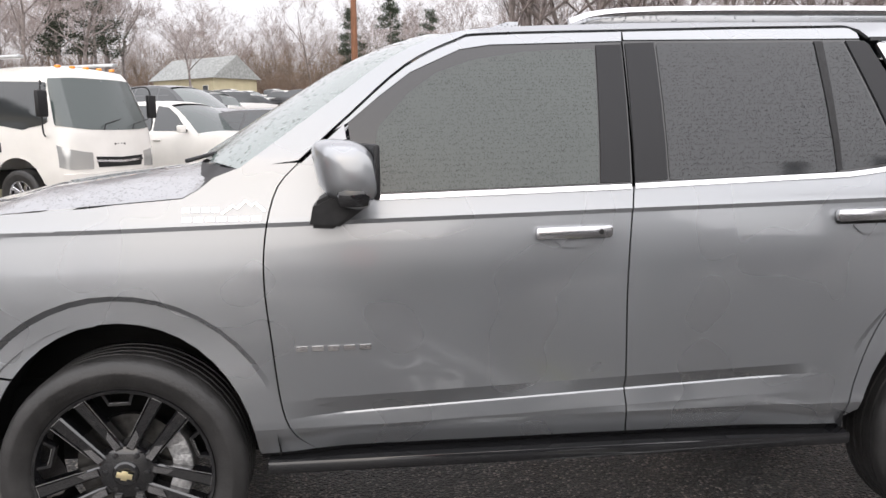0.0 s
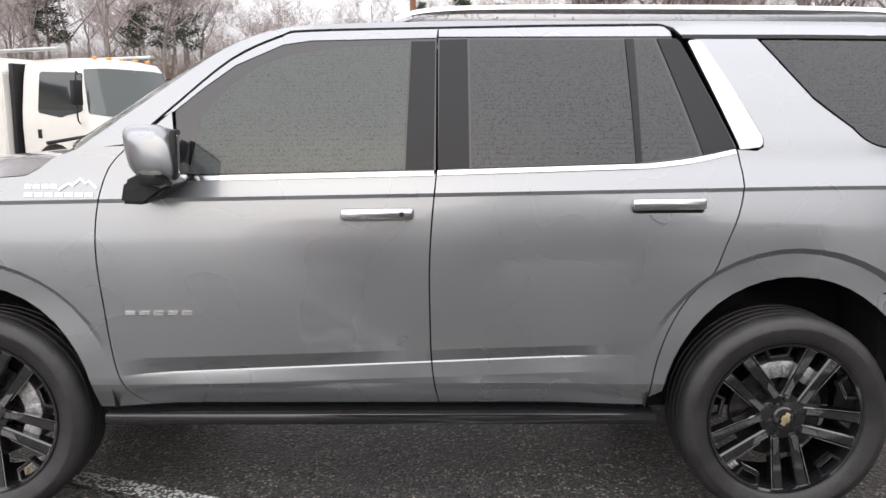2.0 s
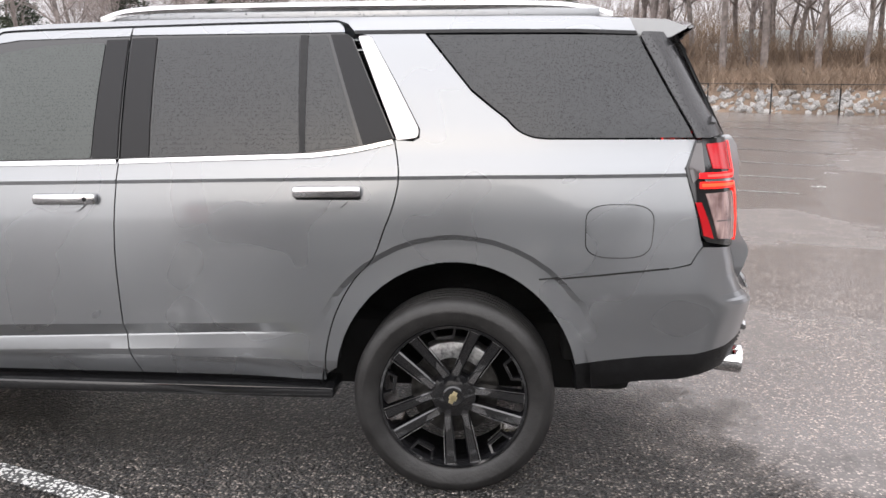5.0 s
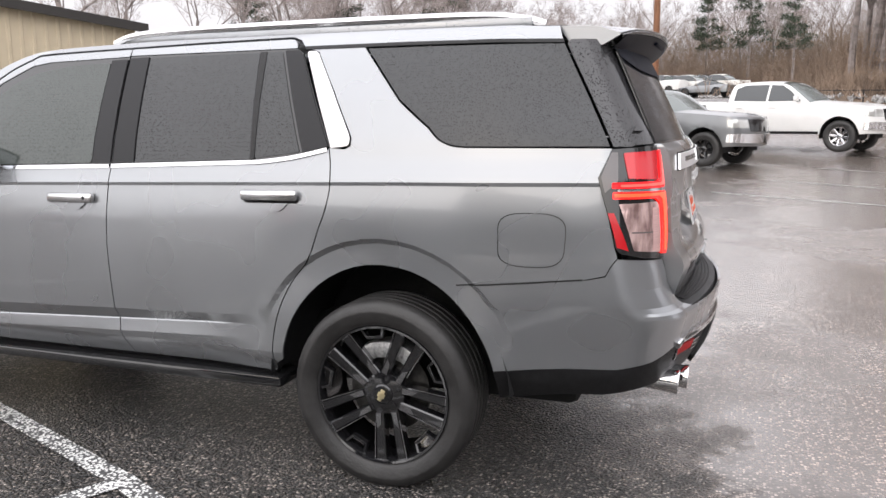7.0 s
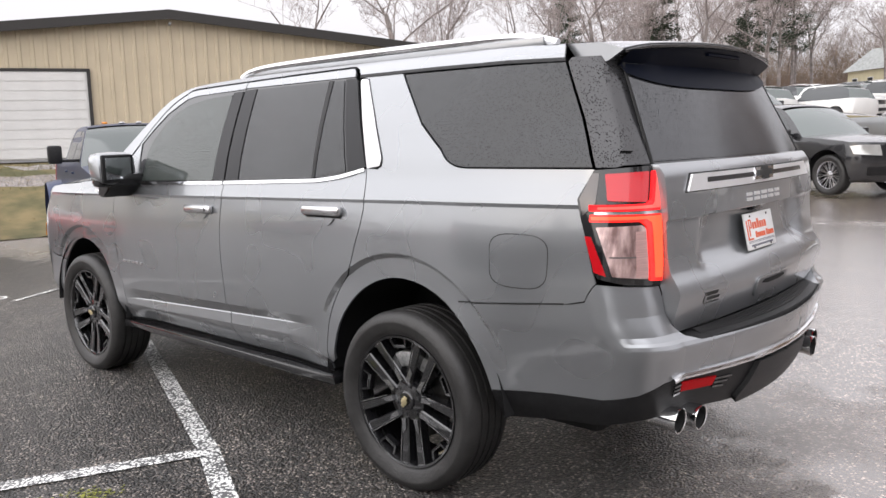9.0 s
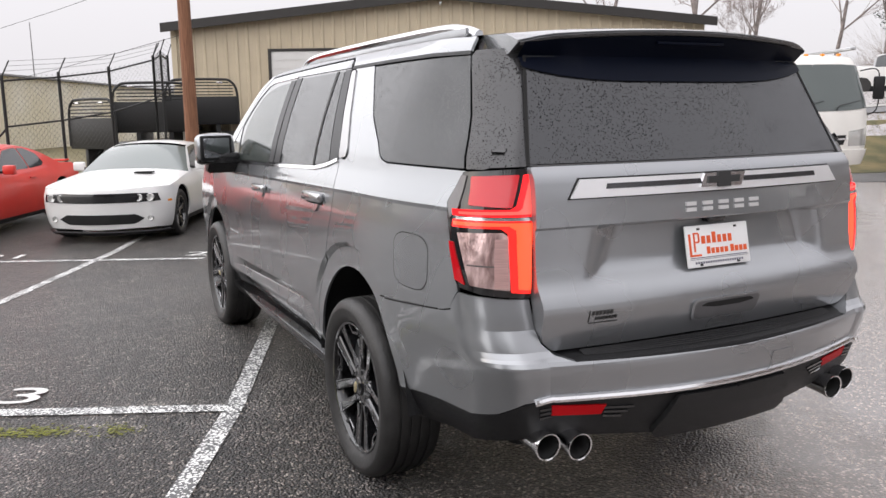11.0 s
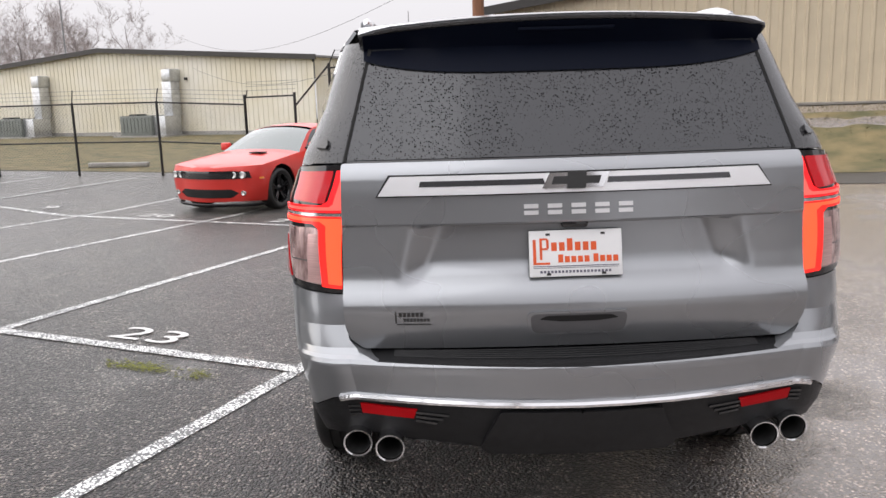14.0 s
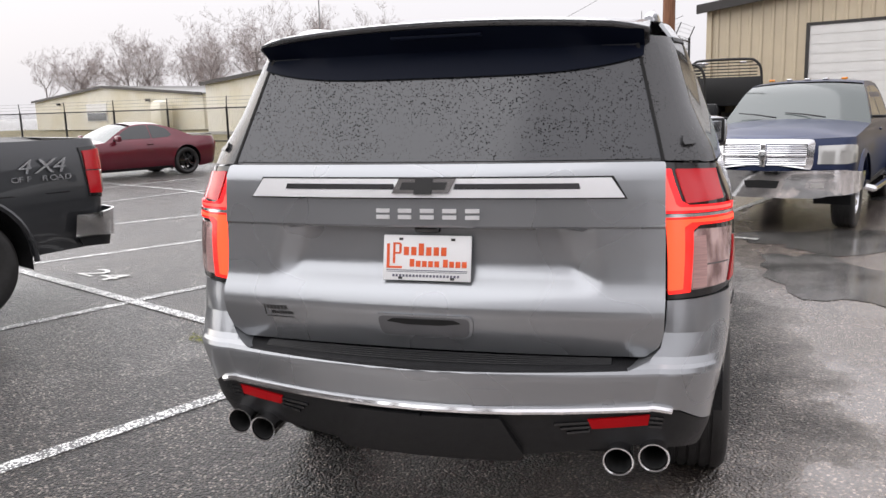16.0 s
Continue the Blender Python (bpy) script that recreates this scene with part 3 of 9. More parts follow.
def door_scallop(x, z):
    """The shallow scallop low on the doors, rising a little to the rear."""
    top, bot, end = 0.668 + 0.030 * x, 0.612 + 0.042 * x, 0.556 + 0.034 * x
    g = float(np.interp(z, [0.40, 0.47, end, bot - 0.003, bot + 0.003, top], [-0.036, -0.027, -0.012, -0.022, -0.025, 0.0]))
    tuck = -0.036 * smooth(1.92, 2.20, x) * max(0.0, min(1.0, (0.84 - z) / 0.30))
    tuck -= 0.034 * smooth(1.95, 2.35, x) * smooth(1.44, 1.62, z)
    return g * smooth(-1.02, -0.75, x) * (1 - smooth(0.62, 0.99, x)) + tuck


T.warp, T.groove = belt_rise, door_scallop
T.slant = [(c + 0.0225, 0.019) for c in (1.205, 1.222, 1.237, 1.247)] + [(0.668, 0.030), (0.615, 0.042), (0.609, 0.042), (0.556, 0.034)]
LEAD = spline([(-0.925, 1.432), (-0.996, 1.354), (-1.033, 1.233), (-1.047, 1.111), (-1.045, 0.987), (-1.032, 0.85), (-1.018, 0.687), (-0.999, 0.575), (-0.958, 0.494), (-0.901, 0.44)], 3)
BSEAM = spline([(0.200, 1.335), (0.182, 1.147), (0.174, 0.981), (0.176, 0.812), (0.181, 0.637), (0.194, 0.523), (0.210, 0.44)], 3)
TRAIL = spline([(1.307, 1.421), (1.327, 1.294), (1.309, 1.183), (1.27, 1.08), (1.223, 0.962), (1.143, 0.872), (1.085, 0.775), (1.047, 0.677), (1.022, 0.565), (1.012, 0.44)], 3)
CUT = spline([(-0.925, 1.436), (-0.758, 1.585), (-0.564, 1.751), (-0.381, 1.840), (-0.28, 1.860), (0.205, 1.873)], 4)
CUT2 = [(0.205, 1.873), (0.6, 1.882), (1.04, 1.888)] + spline([(1.06, 1.886), (1.093, 1.872), (1.119, 1.832), (1.139, 1.800)], 4)
ROOF = spline([(-1.12, 1.415), (-0.80, 1.645), (-0.60, 1.785), (-0.42, 1.858), (-0.25, 1.884), (0.1, 1.897), (0.5, 1.904), (1.5, 1.904), (2.0, 1.899)], 4)


def arch_line(a, a0, a1):
    return [T.sd(*p) for p in ellipse(*a, a0, a1)]


def shift(pts, dx, dz=0.0):
    return [(a + dx, b + dz) for a, b in pts]


G = 0.0028
for right in (False, True):
    K = dict(right=right)
    arch_f = arch_line(FA, 2, 140)
    fend = shift(LEAD, -G) + [(-1.09, 0.432)] + arch_f + [T.sd(-2.12, 0.80), T.sd(-2.2, 1.16), T.sd(-2.08, 1.235), T.sd(-1.85, 1.283), (-1.509, 1.307), (-1.30, 1.322), (-1.245, 1.352), (-1.20, 1.388), (-1.10, 1.425)]
    fender = part("front_fender", panel(T, fend, step=0.05, zstep=0.035, zs=TZ, **K), PAINT, suv, angle=9)
    # front door
    d = [(a, b) for a, b in shift(LEAD, G)] + [(0.207, 0.44)] + shift(BSEAM, -G)[::-1] + [(0.186, 1.326), (-0.74, 1.306), (-0.775, 1.555), (-0.92, 1.428)]
    fdoor = part("front_door", panel(T, d, zstep=0.035, zs=TZ, **K), PAINT, suv, angle=9)
    d = shift(BSEAM, G) + [(0.215, 0.44)] + shift(TRAIL, -G)[::-1] + [(1.300, 1.405), (1.136, 1.372), (0.931, 1.351), (0.206, 1.328)]
    rdoor = part("rear_door", panel(T, d, step=0.05, zstep=0.035, zs=TZ, **K), PAINT, suv, angle=9)
    # upper frames of the doors
    inn = [(-0.762, 1.560), (-0.66, 1.645), (-0.548, 1.728), (-0.375, 1.806), (-0.27, 1.822), (0.200, 1.834)]
    part("window_frame", panel(T, shift(CUT, 0, -0.006)[3:] + inn[::-1], **K), PAINT, fdoor)
    part("window_frame", panel(T, shift(CUT2[:4], 0.004, -0.006) + [(1.085, 1.862), (1.09, 1.842), (0.209, 1.838)], **K), PAINT, rdoor)
    # black surrounds and panes
    part("window_surround", panel(T, inn + [(0.197, 1.345), (-0.735, 1.318)], -0.004, **K), GLOSSBLACK, fdoor, "gloss black window surround")
    part("window_surround", panel(T, [(0.206, 1.836), (1.088, 1.840), (1.122, 1.822), (1.306, 1.428), (1.136, 1.386), (0.931, 1.365), (0.206, 1.345)], -0.004, **K), GLOSSBLACK, rdoor, "gloss black window surround")
    part("pane", panel(T, rounded([(-0.705, 1.330), (-0.662, 1.544), (-0.557, 1.657), (-0.458, 1.725), (-0.335, 1.768), (-0.147, 1.797), (0.100, 1.808), (0.080, 1.347)], 0.015), 0.0, 0.004, **K), FRONTGLASS, fdoor, "rain-beaded tinted front window")
    part("pillar_cover", panel(T, [(0.106, 1.818), (0.196, 1.820), (0.190, 1.350), (0.086, 1.348)], 0.002, 0.006, **K), PILLARDRY, fdoor, "black pillar cover")
    part("pillar_cover", panel(T, [(0.212, 1.824), (0.316, 1.827), (0.321, 1.356), (0.206, 1.350)], 0.002, 0.006, **K), PILLARDRY, rdoor, "black pillar cover")
    part("pane", panel(T, rounded([(0.325, 1.826), (0.908, 1.828), (0.932, 1.371), (0.329, 1.354)], 0.012), 0.0, 0.004, **K), PRIVACY, rdoor, "rain-beaded privacy glass")
    part("pane", panel(T, rounded([(0.944, 1.828), (1.020, 1.830), (1.168, 1.404), (0.954, 1.378)], 0.01), 0.0, 0.004, **K), PRIVACY, rdoor, "small fixed privacy glass")
    part("division_bar", panel(T, [(0.912, 1.830), (0.944, 1.830), (0.954, 1.376), (0.934, 1.371)], 0.003, 0.006, **K), BLACKPLASTIC, rdoor, "black bar between the panes")
    part("pillar_cover", panel(T, [(1.034, 1.832), (1.105, 1.832), (1.120, 1.818), (1.300, 1.428), (1.184, 1.403)], 0.002, 0.006, **K), PILLARDRY, rdoor, "black pillar cover")
    part("belt_moulding", strip(T, [(-0.735, 1.312), (-0.3, 1.322), (0.19, 1.333)], 0.016, 0.008, 0.016, **K), CHROME, fdoor, "bright chrome belt moulding")
    part("belt_moulding", strip(T, [(0.204, 1.334), (0.931, 1.358)] + spline([(0.98, 1.360), (1.136, 1.379), (1.300, 1.414)], 4), 0.016, 0.008, 0.016, **K), CHROME, rdoor, "bright chrome belt moulding")
    part("pillar_moulding", panel(T, rounded([(1.145, 1.824), (1.198, 1.822), (1.300, 1.649), (1.402, 1.462), (1.398, 1.430), (1.315, 1.420), (1.312, 1.436)], 0.016), 0.006, 0.014, step=0.05, zstep=0.05, **K), MOULDING, suv, "broad satin chrome pillar moulding")
    # quarter panel with its pane
    q = shift(TRAIL, G)[:-1] + [(1.055, 0.50)] + arch_line(RA, 172, 51) + [T.sd(2.392, 0.941), T.sd(2.462, 0.981), T.sd(2.491, 1.022), T.sd(2.478, 1.065), T.sd(2.428, 1.254), T.sd(2.410, 1.317), T.sd(2.455, 1.424)]
    q += [T.sd(2.2, 1.424)] + [T.sd(*p) for p in spline([(1.900, 1.424), (1.84, 1.430), (1.782, 1.455), (1.735, 1.50)], 3)] + [(1.41, 1.835), (1.145, 1.838), (1.20, 1.822), (1.304, 1.649), (1.406, 1.464), (1.405, 1.43), (1.38, 1.416)]
    quarter = part("quarter_panel", panel(T, q, step=0.05, zstep=0.035, zs=TZ, **K), PAINT, suv, angle=9)
    qg = [(1.428, 1.828), T.sd(1.8, 1.826), T.sd(2.243, 1.822), T.sd(2.446, 1.432)] + [T.sd(*p) for p in spline([(1.90, 1.431), (1.84, 1.437), (1.787, 1.460), (1.742, 1.505)], 3)]
    part("pane", panel(T, qg, -0.001, 0.006, **K), PRIVACY, quarter, "large rain-beaded privacy glass")
    part("bumper_seam", strip(T, [T.sd(1.872 + 0.026 * k, 0.8885 + 0.00250 * k) for k in range(20)], 0.0055, 0.0035, 0.004, **K), UNDER, quarter, "dark seam above the bumper side")
    # fuel door and seams on the quarter
    fd = rounded([T.sd(2.040, 1.184), T.sd(2.303, 1.184), T.sd(2.300, 0.976), T.sd(2.046, 0.976)], 0.062, 6)
    part("fuel_door_gap", panel(T, fd, 0.0006, 0.004, step=0.05, zstep=0.05, **K), UNDER, quarter, "dark gap round the fuel door") if not right else None
    fd = rounded([T.sd(2.0435, 1.1805), T.sd(2.2995, 1.1805), T.sd(2.2965, 0.9795), T.sd(2.0495, 0.9795)], 0.060, 6)
    part("fuel_door", panel(T, fd, 0.0014, 0.004, step=0.05, zstep=0.05, **K), PAINT, quarter) if not right else None
    # roof side and drip rail
    top = [(a, b) for a, b in ROOF]
    low = shift(CUT, -0.002, 0.004) + shift(CUT2[1:4], 0, 0.005) + [(1.10, 1.876), (1.128, 1.846)] + [(1.6, 1.848), T.sd(2.0, 1.845), T.sd(2.235, 1.840)]
    part("roof_side", panel(T, low + [T.sd(2.215, 1.893)] + top[::-1], zstep=0.05, **K), PAINT, suv)
    part("drip_moulding", strip(T, [(1.13, 1.840), (1.6, 1.841), T.sd(2.0, 1.838), T.sd(2.24, 1.832)], 0.014, 0.003, 0.01, **K), BLACKPLASTIC, suv)
    # rear pillar trim turning the corner to the rear pane
    dt = [T.sd(2.255, 1.822), T.sd(2.459, 1.430), T.sd(2.52, 1.430), T.co(0.5, 1.436), T.re(0.772, 1.440), T.re(0.665, 1.79), T.co(0.6, 1.84), T.co(0.2, 1.838)]
    part("rear_pillar_trim", panel(T, dt, 0.001, 0.01, step=0.125, **K), PILLAR, suv, "wet gloss black rear pillar trim")
    # lamps
    lamp = [T.sd(2.455, 1.420), T.sd(2.413, 1.317), T.sd(2.431, 1.254), T.sd(2.481, 1.065), T.sd(2.50, 1.040), T.co(0.5, 1.020), T.re(0.772, 1.004), T.re(0.764, 1.434), T.co(0.6, 1.428)]
    lamp_o = part("tail_lamp", panel(T, lamp, 0.008, 0.03, step=0.0625, zstep=0.04, **K), GLOSSBLACK, suv, "tall wraparound tail lamp, lit red")
    L = dict(step=0.0625, zstep=0.04, **K)
    part("upper_lens", panel(T, rounded([T.co(0.30, 1.405), T.co(0.34, 1.312), T.co(0.80, 1.305), T.co(0.80, 1.412)], 0.012), 0.013, 0.006, **L), LENSDARK, lamp_o, "smoked red upper lens, dimly lit")
    part("smoked_lens", panel(T, [T.sd(2.452, 1.408), T.sd(2.424, 1.318), T.sd(2.440, 1.262), T.co(0.22, 1.305), T.co(0.24, 1.408)], 0.012, 0.006, **L), LENSSMOKE, lamp_o, "grey smoked side lens")
    part("light_guide", panel(T, rounded([T.sd(2.462, 1.300), T.sd(2.462, 1.279), T.re(0.772, 1.274), T.re(0.768, 1.400), T.re(0.785, 1.414), T.co(0.84, 1.412), T.co(0.84, 1.312), T.co(0.78, 1.300)], 0.008), 0.017, 0.008, **L), GLOW, lamp_o, "glowing red light guide")
    part("light_guide", panel(T, rounded([T.sd(2.466, 1.266), T.sd(2.466, 1.240), T.co(0.68, 1.238), T.co(0.75, 1.222), T.co(0.79, 1.030), T.re(0.776, 1.022), T.re(0.772, 1.262)], 0.008), 0.017, 0.008, **L), GLOWORANGE, lamp_o, "glowing orange-red light guide")
    part("light_core", panel(T, rounded([T.co(0.24, 1.294), T.co(0.24, 1.286), T.re(0.782, 1.283), T.re(0.780, 1.396), T.co(0.90, 1.398), T.co(0.90, 1.302), T.co(0.86, 1.294)], 0.006), 0.0185, 0.004, **L), GLOWCORE, lamp_o, "bright core of the red guide")
    part("light_core", panel(T, rounded([T.co(0.16, 1.259), T.co(0.16, 1.247), T.co(0.76, 1.246), T.co(0.83, 1.232), T.co(0.86, 1.040), T.re(0.786, 1.034), T.re(0.782, 1.255)], 0.006), 0.0185, 0.004, **L), GLOWAMBER, lamp_o, "bright orange core of the guide")
    part("chrome_accent", panel(T, [T.co(0.20, 1.275), T.co(0.20, 1.266), T.re(0.790, 1.262), T.re(0.790, 1.272)], 0.0205, 0.004, **L), SATINCHROME, lamp_o, "slim bright bar between the guides")
    part("reversing_lens", panel(T, rounded([T.co(0.20, 1.222), T.co(0.36, 1.050), T.co(0.78, 1.036), T.co(0.76, 1.212), T.co(0.70, 1.226)], 0.012), 0.013, 0.006, **L), LENSCLEAR, lamp_o, "clear ribbed reversing lens")
    part("side_lens", panel(T, [T.sd(2.452, 1.190), T.sd(2.487, 1.064), T.co(0.30, 1.050), T.co(0.14, 1.190)], 0.013, 0.006, **L), LENSRED, lamp_o, "red side marker lens")
    part("lens_split", panel(T, [T.co(0.33, 1.120), T.co(0.33, 1.115), T.co(0.76, 1.112), T.co(0.76, 1.117)], 0.0135, 0.003, **L), LENSSMOKE, lamp_o)
    part("inner_reflector", panel(T, rounded([T.co(0.62, 1.205), T.co(0.62, 1.045), T.co(0.765, 1.042), T.co(0.75, 1.205)], 0.006), 0.0138, 0.003, **L), LENSINNER, lamp_o, "finely ribbed inner reflector")
    # mirror
    bm = bmesh.new()
    sy = 1 if right else -1
    rings = []
    for y, k, dx in ((1.03, 0.55, -0.01), (1.04, 0.86, -0.005), (1.07, 0.97, 0.0), (1.15, 1.0, 0.008), (1.22, 0.97, 0.018), (1.262, 0.88, 0.028), (1.282, 0.70, 0.034), (1.290, 0.40, 0.036)):
        ring = []
        for i in range(24):
            g = 2 * math.pi * i / 24
            c, n = math.cos(g), math.sin(g)
            x = -0.782 + dx + 0.092 * k * math.copysign(abs(c) ** 0.62, c) - 0.03 * k * n
            ring.append(bm.verts.new((min(x, -0.700 + 0.24 * (y - 1.16)), sy * y, 1.412 + 0.098 * k * math.copysign(abs(n) ** 0.62, n))))
        rings.append(ring)
    for ra, rb in zip(rings, rings[1:]):
        for i in range(24):
            bm.faces.new((ra[i], ra[(i + 1) % 24], rb[(i + 1) % 24], rb[i]))
    bm.faces.new(rings[0])
    bm.faces.new(rings[-1])
    mir = part("door_mirror", bm, PAINT, suv, "door mirror with grey cap")
    part("mirror_base", boxm((-0.800, min(sy * 1.00, sy * 1.288), 1.300), (-0.692, max(sy * 1.00, sy * 1.288), 1.384), 0.03), GLOSSBLACK, mir, "gloss black lower shell")
    bm = bmesh.new()
    foot = [(-0.886, 1.240), (-0.800, 1.236), (-0.700, 1.308), (-0.698, 1.350), (-0.800, 1.352), (-0.870, 1.318)]
    rings = [[bm.verts.new((x, sy * y, z)) for x, z in foot] for y in (0.94, 1.21)]
    for i in range(6):
        bm.faces.new((rings[0][i], rings[0][(i + 1) % 6], rings[1][(i + 1) % 6], rings[1][i]))
    bm.faces.new(rings[0])
    bm.faces.new(rings[1])
    bmesh.ops.bevel(bm, geom=bm.edges[:], offset=0.012, segments=2, affect="EDGES")
    part("mirror_foot", bm, BLACKPLASTIC, mir, "gloss black mirror foot")
    # the glass is turned in towards the driver
    turned = pose(-0.70, sy * 1.16, 0, 0, 0, -sy * 13.5) @ pose(0.70, -sy * 1.16, 0)
    part("mirror_bezel", boxm((-0.712, min(sy * 1.050, sy * 1.274), 1.326), (-0.690, max(sy * 1.050, sy * 1.274), 1.494), 0.0105, turned), BLACKPLASTIC, mir, "black rim of the mirror")
    part("mirror_glass", boxm((-0.695, min(sy * 1.070, sy * 1.254), 1.346), (-0.687, max(sy * 1.070, sy * 1.254), 1.476), 0.0035, turned), MIRRORGLASS, mir, "mirror glass")
    # the whole mirror stands a little closer to the door
    mir.matrix_basis = pose(0, -sy * (0.16 if right else 0.04), 0)
    # handles
    for o, x0, x1, zc in ((fdoor, -0.150, 0.118, 1.184), (rdoor, 0.912, 1.186, 1.206)):
        xm = (x0 + x1) / 2 + 0.01
        part("handle_cup", panel(T, rounded([(xm - 0.085, zc - 0.016), (xm - 0.045, zc - 0.050), (xm + 0.035, zc - 0.050), (xm + 0.075, zc - 0.016)], 0.016), 0.008, 0.010, step=0.04, zstep=0.03, **K), PAINT, o, "painted cup below the handle")
        # flat near-black panel painted as the shade the handle leaves on the door
        part("handle_shadow", panel(T, rounded([(x0 + 0.006, zc + 0.020), (x1 - 0.004, zc + 0.022), (x1 - 0.004, zc - 0.014), (x0 + 0.006, zc - 0.016)], 0.014), 0.002, 0.004, step=0.05, zstep=0.03, **K), UNDER, o, "dark gap behind the handle")
        bm = boxm((x0, -0.016, -0.0235), (x1, 0.016, 0.0235), 0.0150)
        h = part("door_handle", bm, HANDLE, o, "bright chrome door handle")
        h.matrix_basis = pose(0, sy * 1.016, zc + 0.004, 0, -0.8, 0)
        if x0 < 0 and not right:
            bm = bmesh.new()
            lathe(bm, [(0.001, -0.0175), (0.008, -0.0172), (0.010, -0.015)], 14)
            k = part("keyhole", bm, UNDER, h)
            k.matrix_basis = pose(x1 - 0.045, 0, 0)
    # running board, rocker, wheel liners
    part("rocker_panel", strip(T, [(-1.09 + 0.09 * k, 0.425) for k in range(24)], 0.05, -0.014, 0.06, **K), BLACKPLASTIC, suv)
    sb = boxm((-1.07, -0.10, -0.030), (1.045, 0.10, 0.018), 0.012)
    st = part("running_board", sb, GLOSSBLACK, suv, "black running board, wet")
    st.matrix_basis = pose(0, sy * 0.878, 0.398)
    for cx, rad in ((-1.535, 0.515), (1.545, 0.545)):
        bm = bmesh.new()
        rows = []
        for i in range(21):
            a = radians(2 + 176 * i / 20)
            rows.append([bm.verts.new((cx + math.cos(a) * rad, sy * w, 0.42 + math.sin(a) * rad)) for w in (0.982, 0.60, 0.45)])
        for ra, rb in zip(rows, rows[1:]):
            for k in range(2):
                bm.faces.new((ra[k], rb[k], rb[k + 1], ra[k + 1]))
        bm.faces.new([r[2] for r in rows])
        part("wheel_liner", bm, WELL, suv)
    # rear bumper corner seam trims and reflectors
    part("reflector", panel(T, [T.re(0.778, 0.644), T.re(0.535, 0.630), T.re(0.548, 0.596), T.re(0.778, 0.606)], 0.006, 0.01, step=0.125, zstep=0.03, **K), REFLECT, suv, "red bumper reflector")
    for k in range(3):
        z0 = 0.617 - 0.016 * k
        part("bumper_slat", strip(T, [T.co(0.86, z0 + 0.014), T.co(0.99, z0 + 0.016)], 0.008, 0.006, 0.01, **K), GLOSSBLACK, suv)
        part("bumper_slat", strip(T, [T.re(0.54, z0 + 0.002), T.re(0.43 + 0.02 * k, z0 - 0.006)], 0.008, 0.006, 0.01, **K), GLOSSBLACK, suv)
    # badges on the fender and door: mountain outline and plain bars
    if not right:
        for r, (x0, x1, z0) in enumerate(((-1.302, -1.178, 1.284), (-1.302, -1.045, 1.254))):
            n = 4 if r == 0 else 7
            for k in range(n):
                a = x0 + (x1 - x0) * (k + 0.08) / n
                b = x0 + (x1 - x0) * (k + 0.86) / n
                part("badge_bar", panel(T, [(a, z0 - 0.006), (b, z0 - 0.006), (b, z0 + 0.008), (a, z0 + 0.008)], 0.004, 0.005, **K), CHROME, suv)
        mt = [(-1.175, 1.272), (-1.140, 1.296), (-1.125, 1.288), (-1.098, 1.312), (-1.078, 1.296), (-1.066, 1.304), (-1.036, 1.278)]
        part("badge_ridge", strip(T, mt, 0.008, 0.005, 0.006, **K), CHROME, suv, "chrome mountain outline badge")
        for k in range(5):
            a = -0.953 + 0.0525 * k
            part("badge_bar", panel(T, [(a, 0.810), (a + 0.038, 0.810), (a + 0.038, 0.826), (a, 0.826)], 0.004, 0.005, **K), CHROME, suv)

# rear bumper
eb = [T.sd(1.856, 0.885), T.sd(2.392, 0.936), T.sd(2.464, 0.977), T.sd(2.493, 1.018), T.co(0.55, 1.010), T.re(0.772, 0.999)]
eb += [T.re(0.770, 0.93), T.re(0.755, 0.855), T.re(0.715, 0.815), T.re(0.66, 0.796), T.re(0.0, 0.787), T.re(0.0, 0.658), T.re(0.4, 0.661), T.re(0.82, 0.672), T.co(0.7, 0.658), T.co(0.4, 0.612), T.sd(2.30, 0.572), T.sd(2.02, 0.545)] + arch_line(RA, 12, 51)
bumper = part("rear_bumper", panel(T, eb, 0.002, zs=(0.66, 0.787, 0.80, 0.83), step=0.03, zstep=0.03, both=True), PAINT, suv, angle=9)
lb = [T.sd(2.018, 0.540), T.sd(2.30, 0.570), T.co(0.4, 0.607), T.co(0.7, 0.652), T.re(0.82, 0.666), T.re(0.4, 0.655), T.re(0, 0.651), T.re(0, 0.472), T.re(0.3, 0.472), T.re(0.82, 0.522), T.co(0.5, 0.50), T.sd(2.3, 0.455), T.sd(2.03, 0.418)]
part("lower_valance", panel(T, lb, 0.0, 0.05, step=0.125, both=True), BLACKPLASTIC, bumper, "black lower valance")
part("tow_cover", panel(T, rounded([T.re(0, 0.634), T.re(0.262, 0.636), T.re(0.325, 0.492), T.re(0.30, 0.468), T.re(0, 0.466)], 0.012), 0.020, 0.03, both=True), BLACKPLASTIC, bumper, "black tow hitch cover")
bm = bmesh.new()
half = [T.out(*q, 0.008) for q in (T.co(0.80, 0.663), T.co(0.92, 0.671), T.re(0.80, 0.673), T.re(0.72, 0.671), T.re(0.6, 0.669), T.re(0.45, 0.665), T.re(0.3, 0.661), T.re(0.15, 0.659), T.re(0.0, 0.658))]
tube(bm, [tuple(v) for v in half] + [(v.x, -v.y, v.z) for v in half[-2::-1]], 0.013, 8)
part("chrome_strip", bm, CHROME, bumper, "chrome strip along the bumper")
bm = bmesh.new()
rows = []
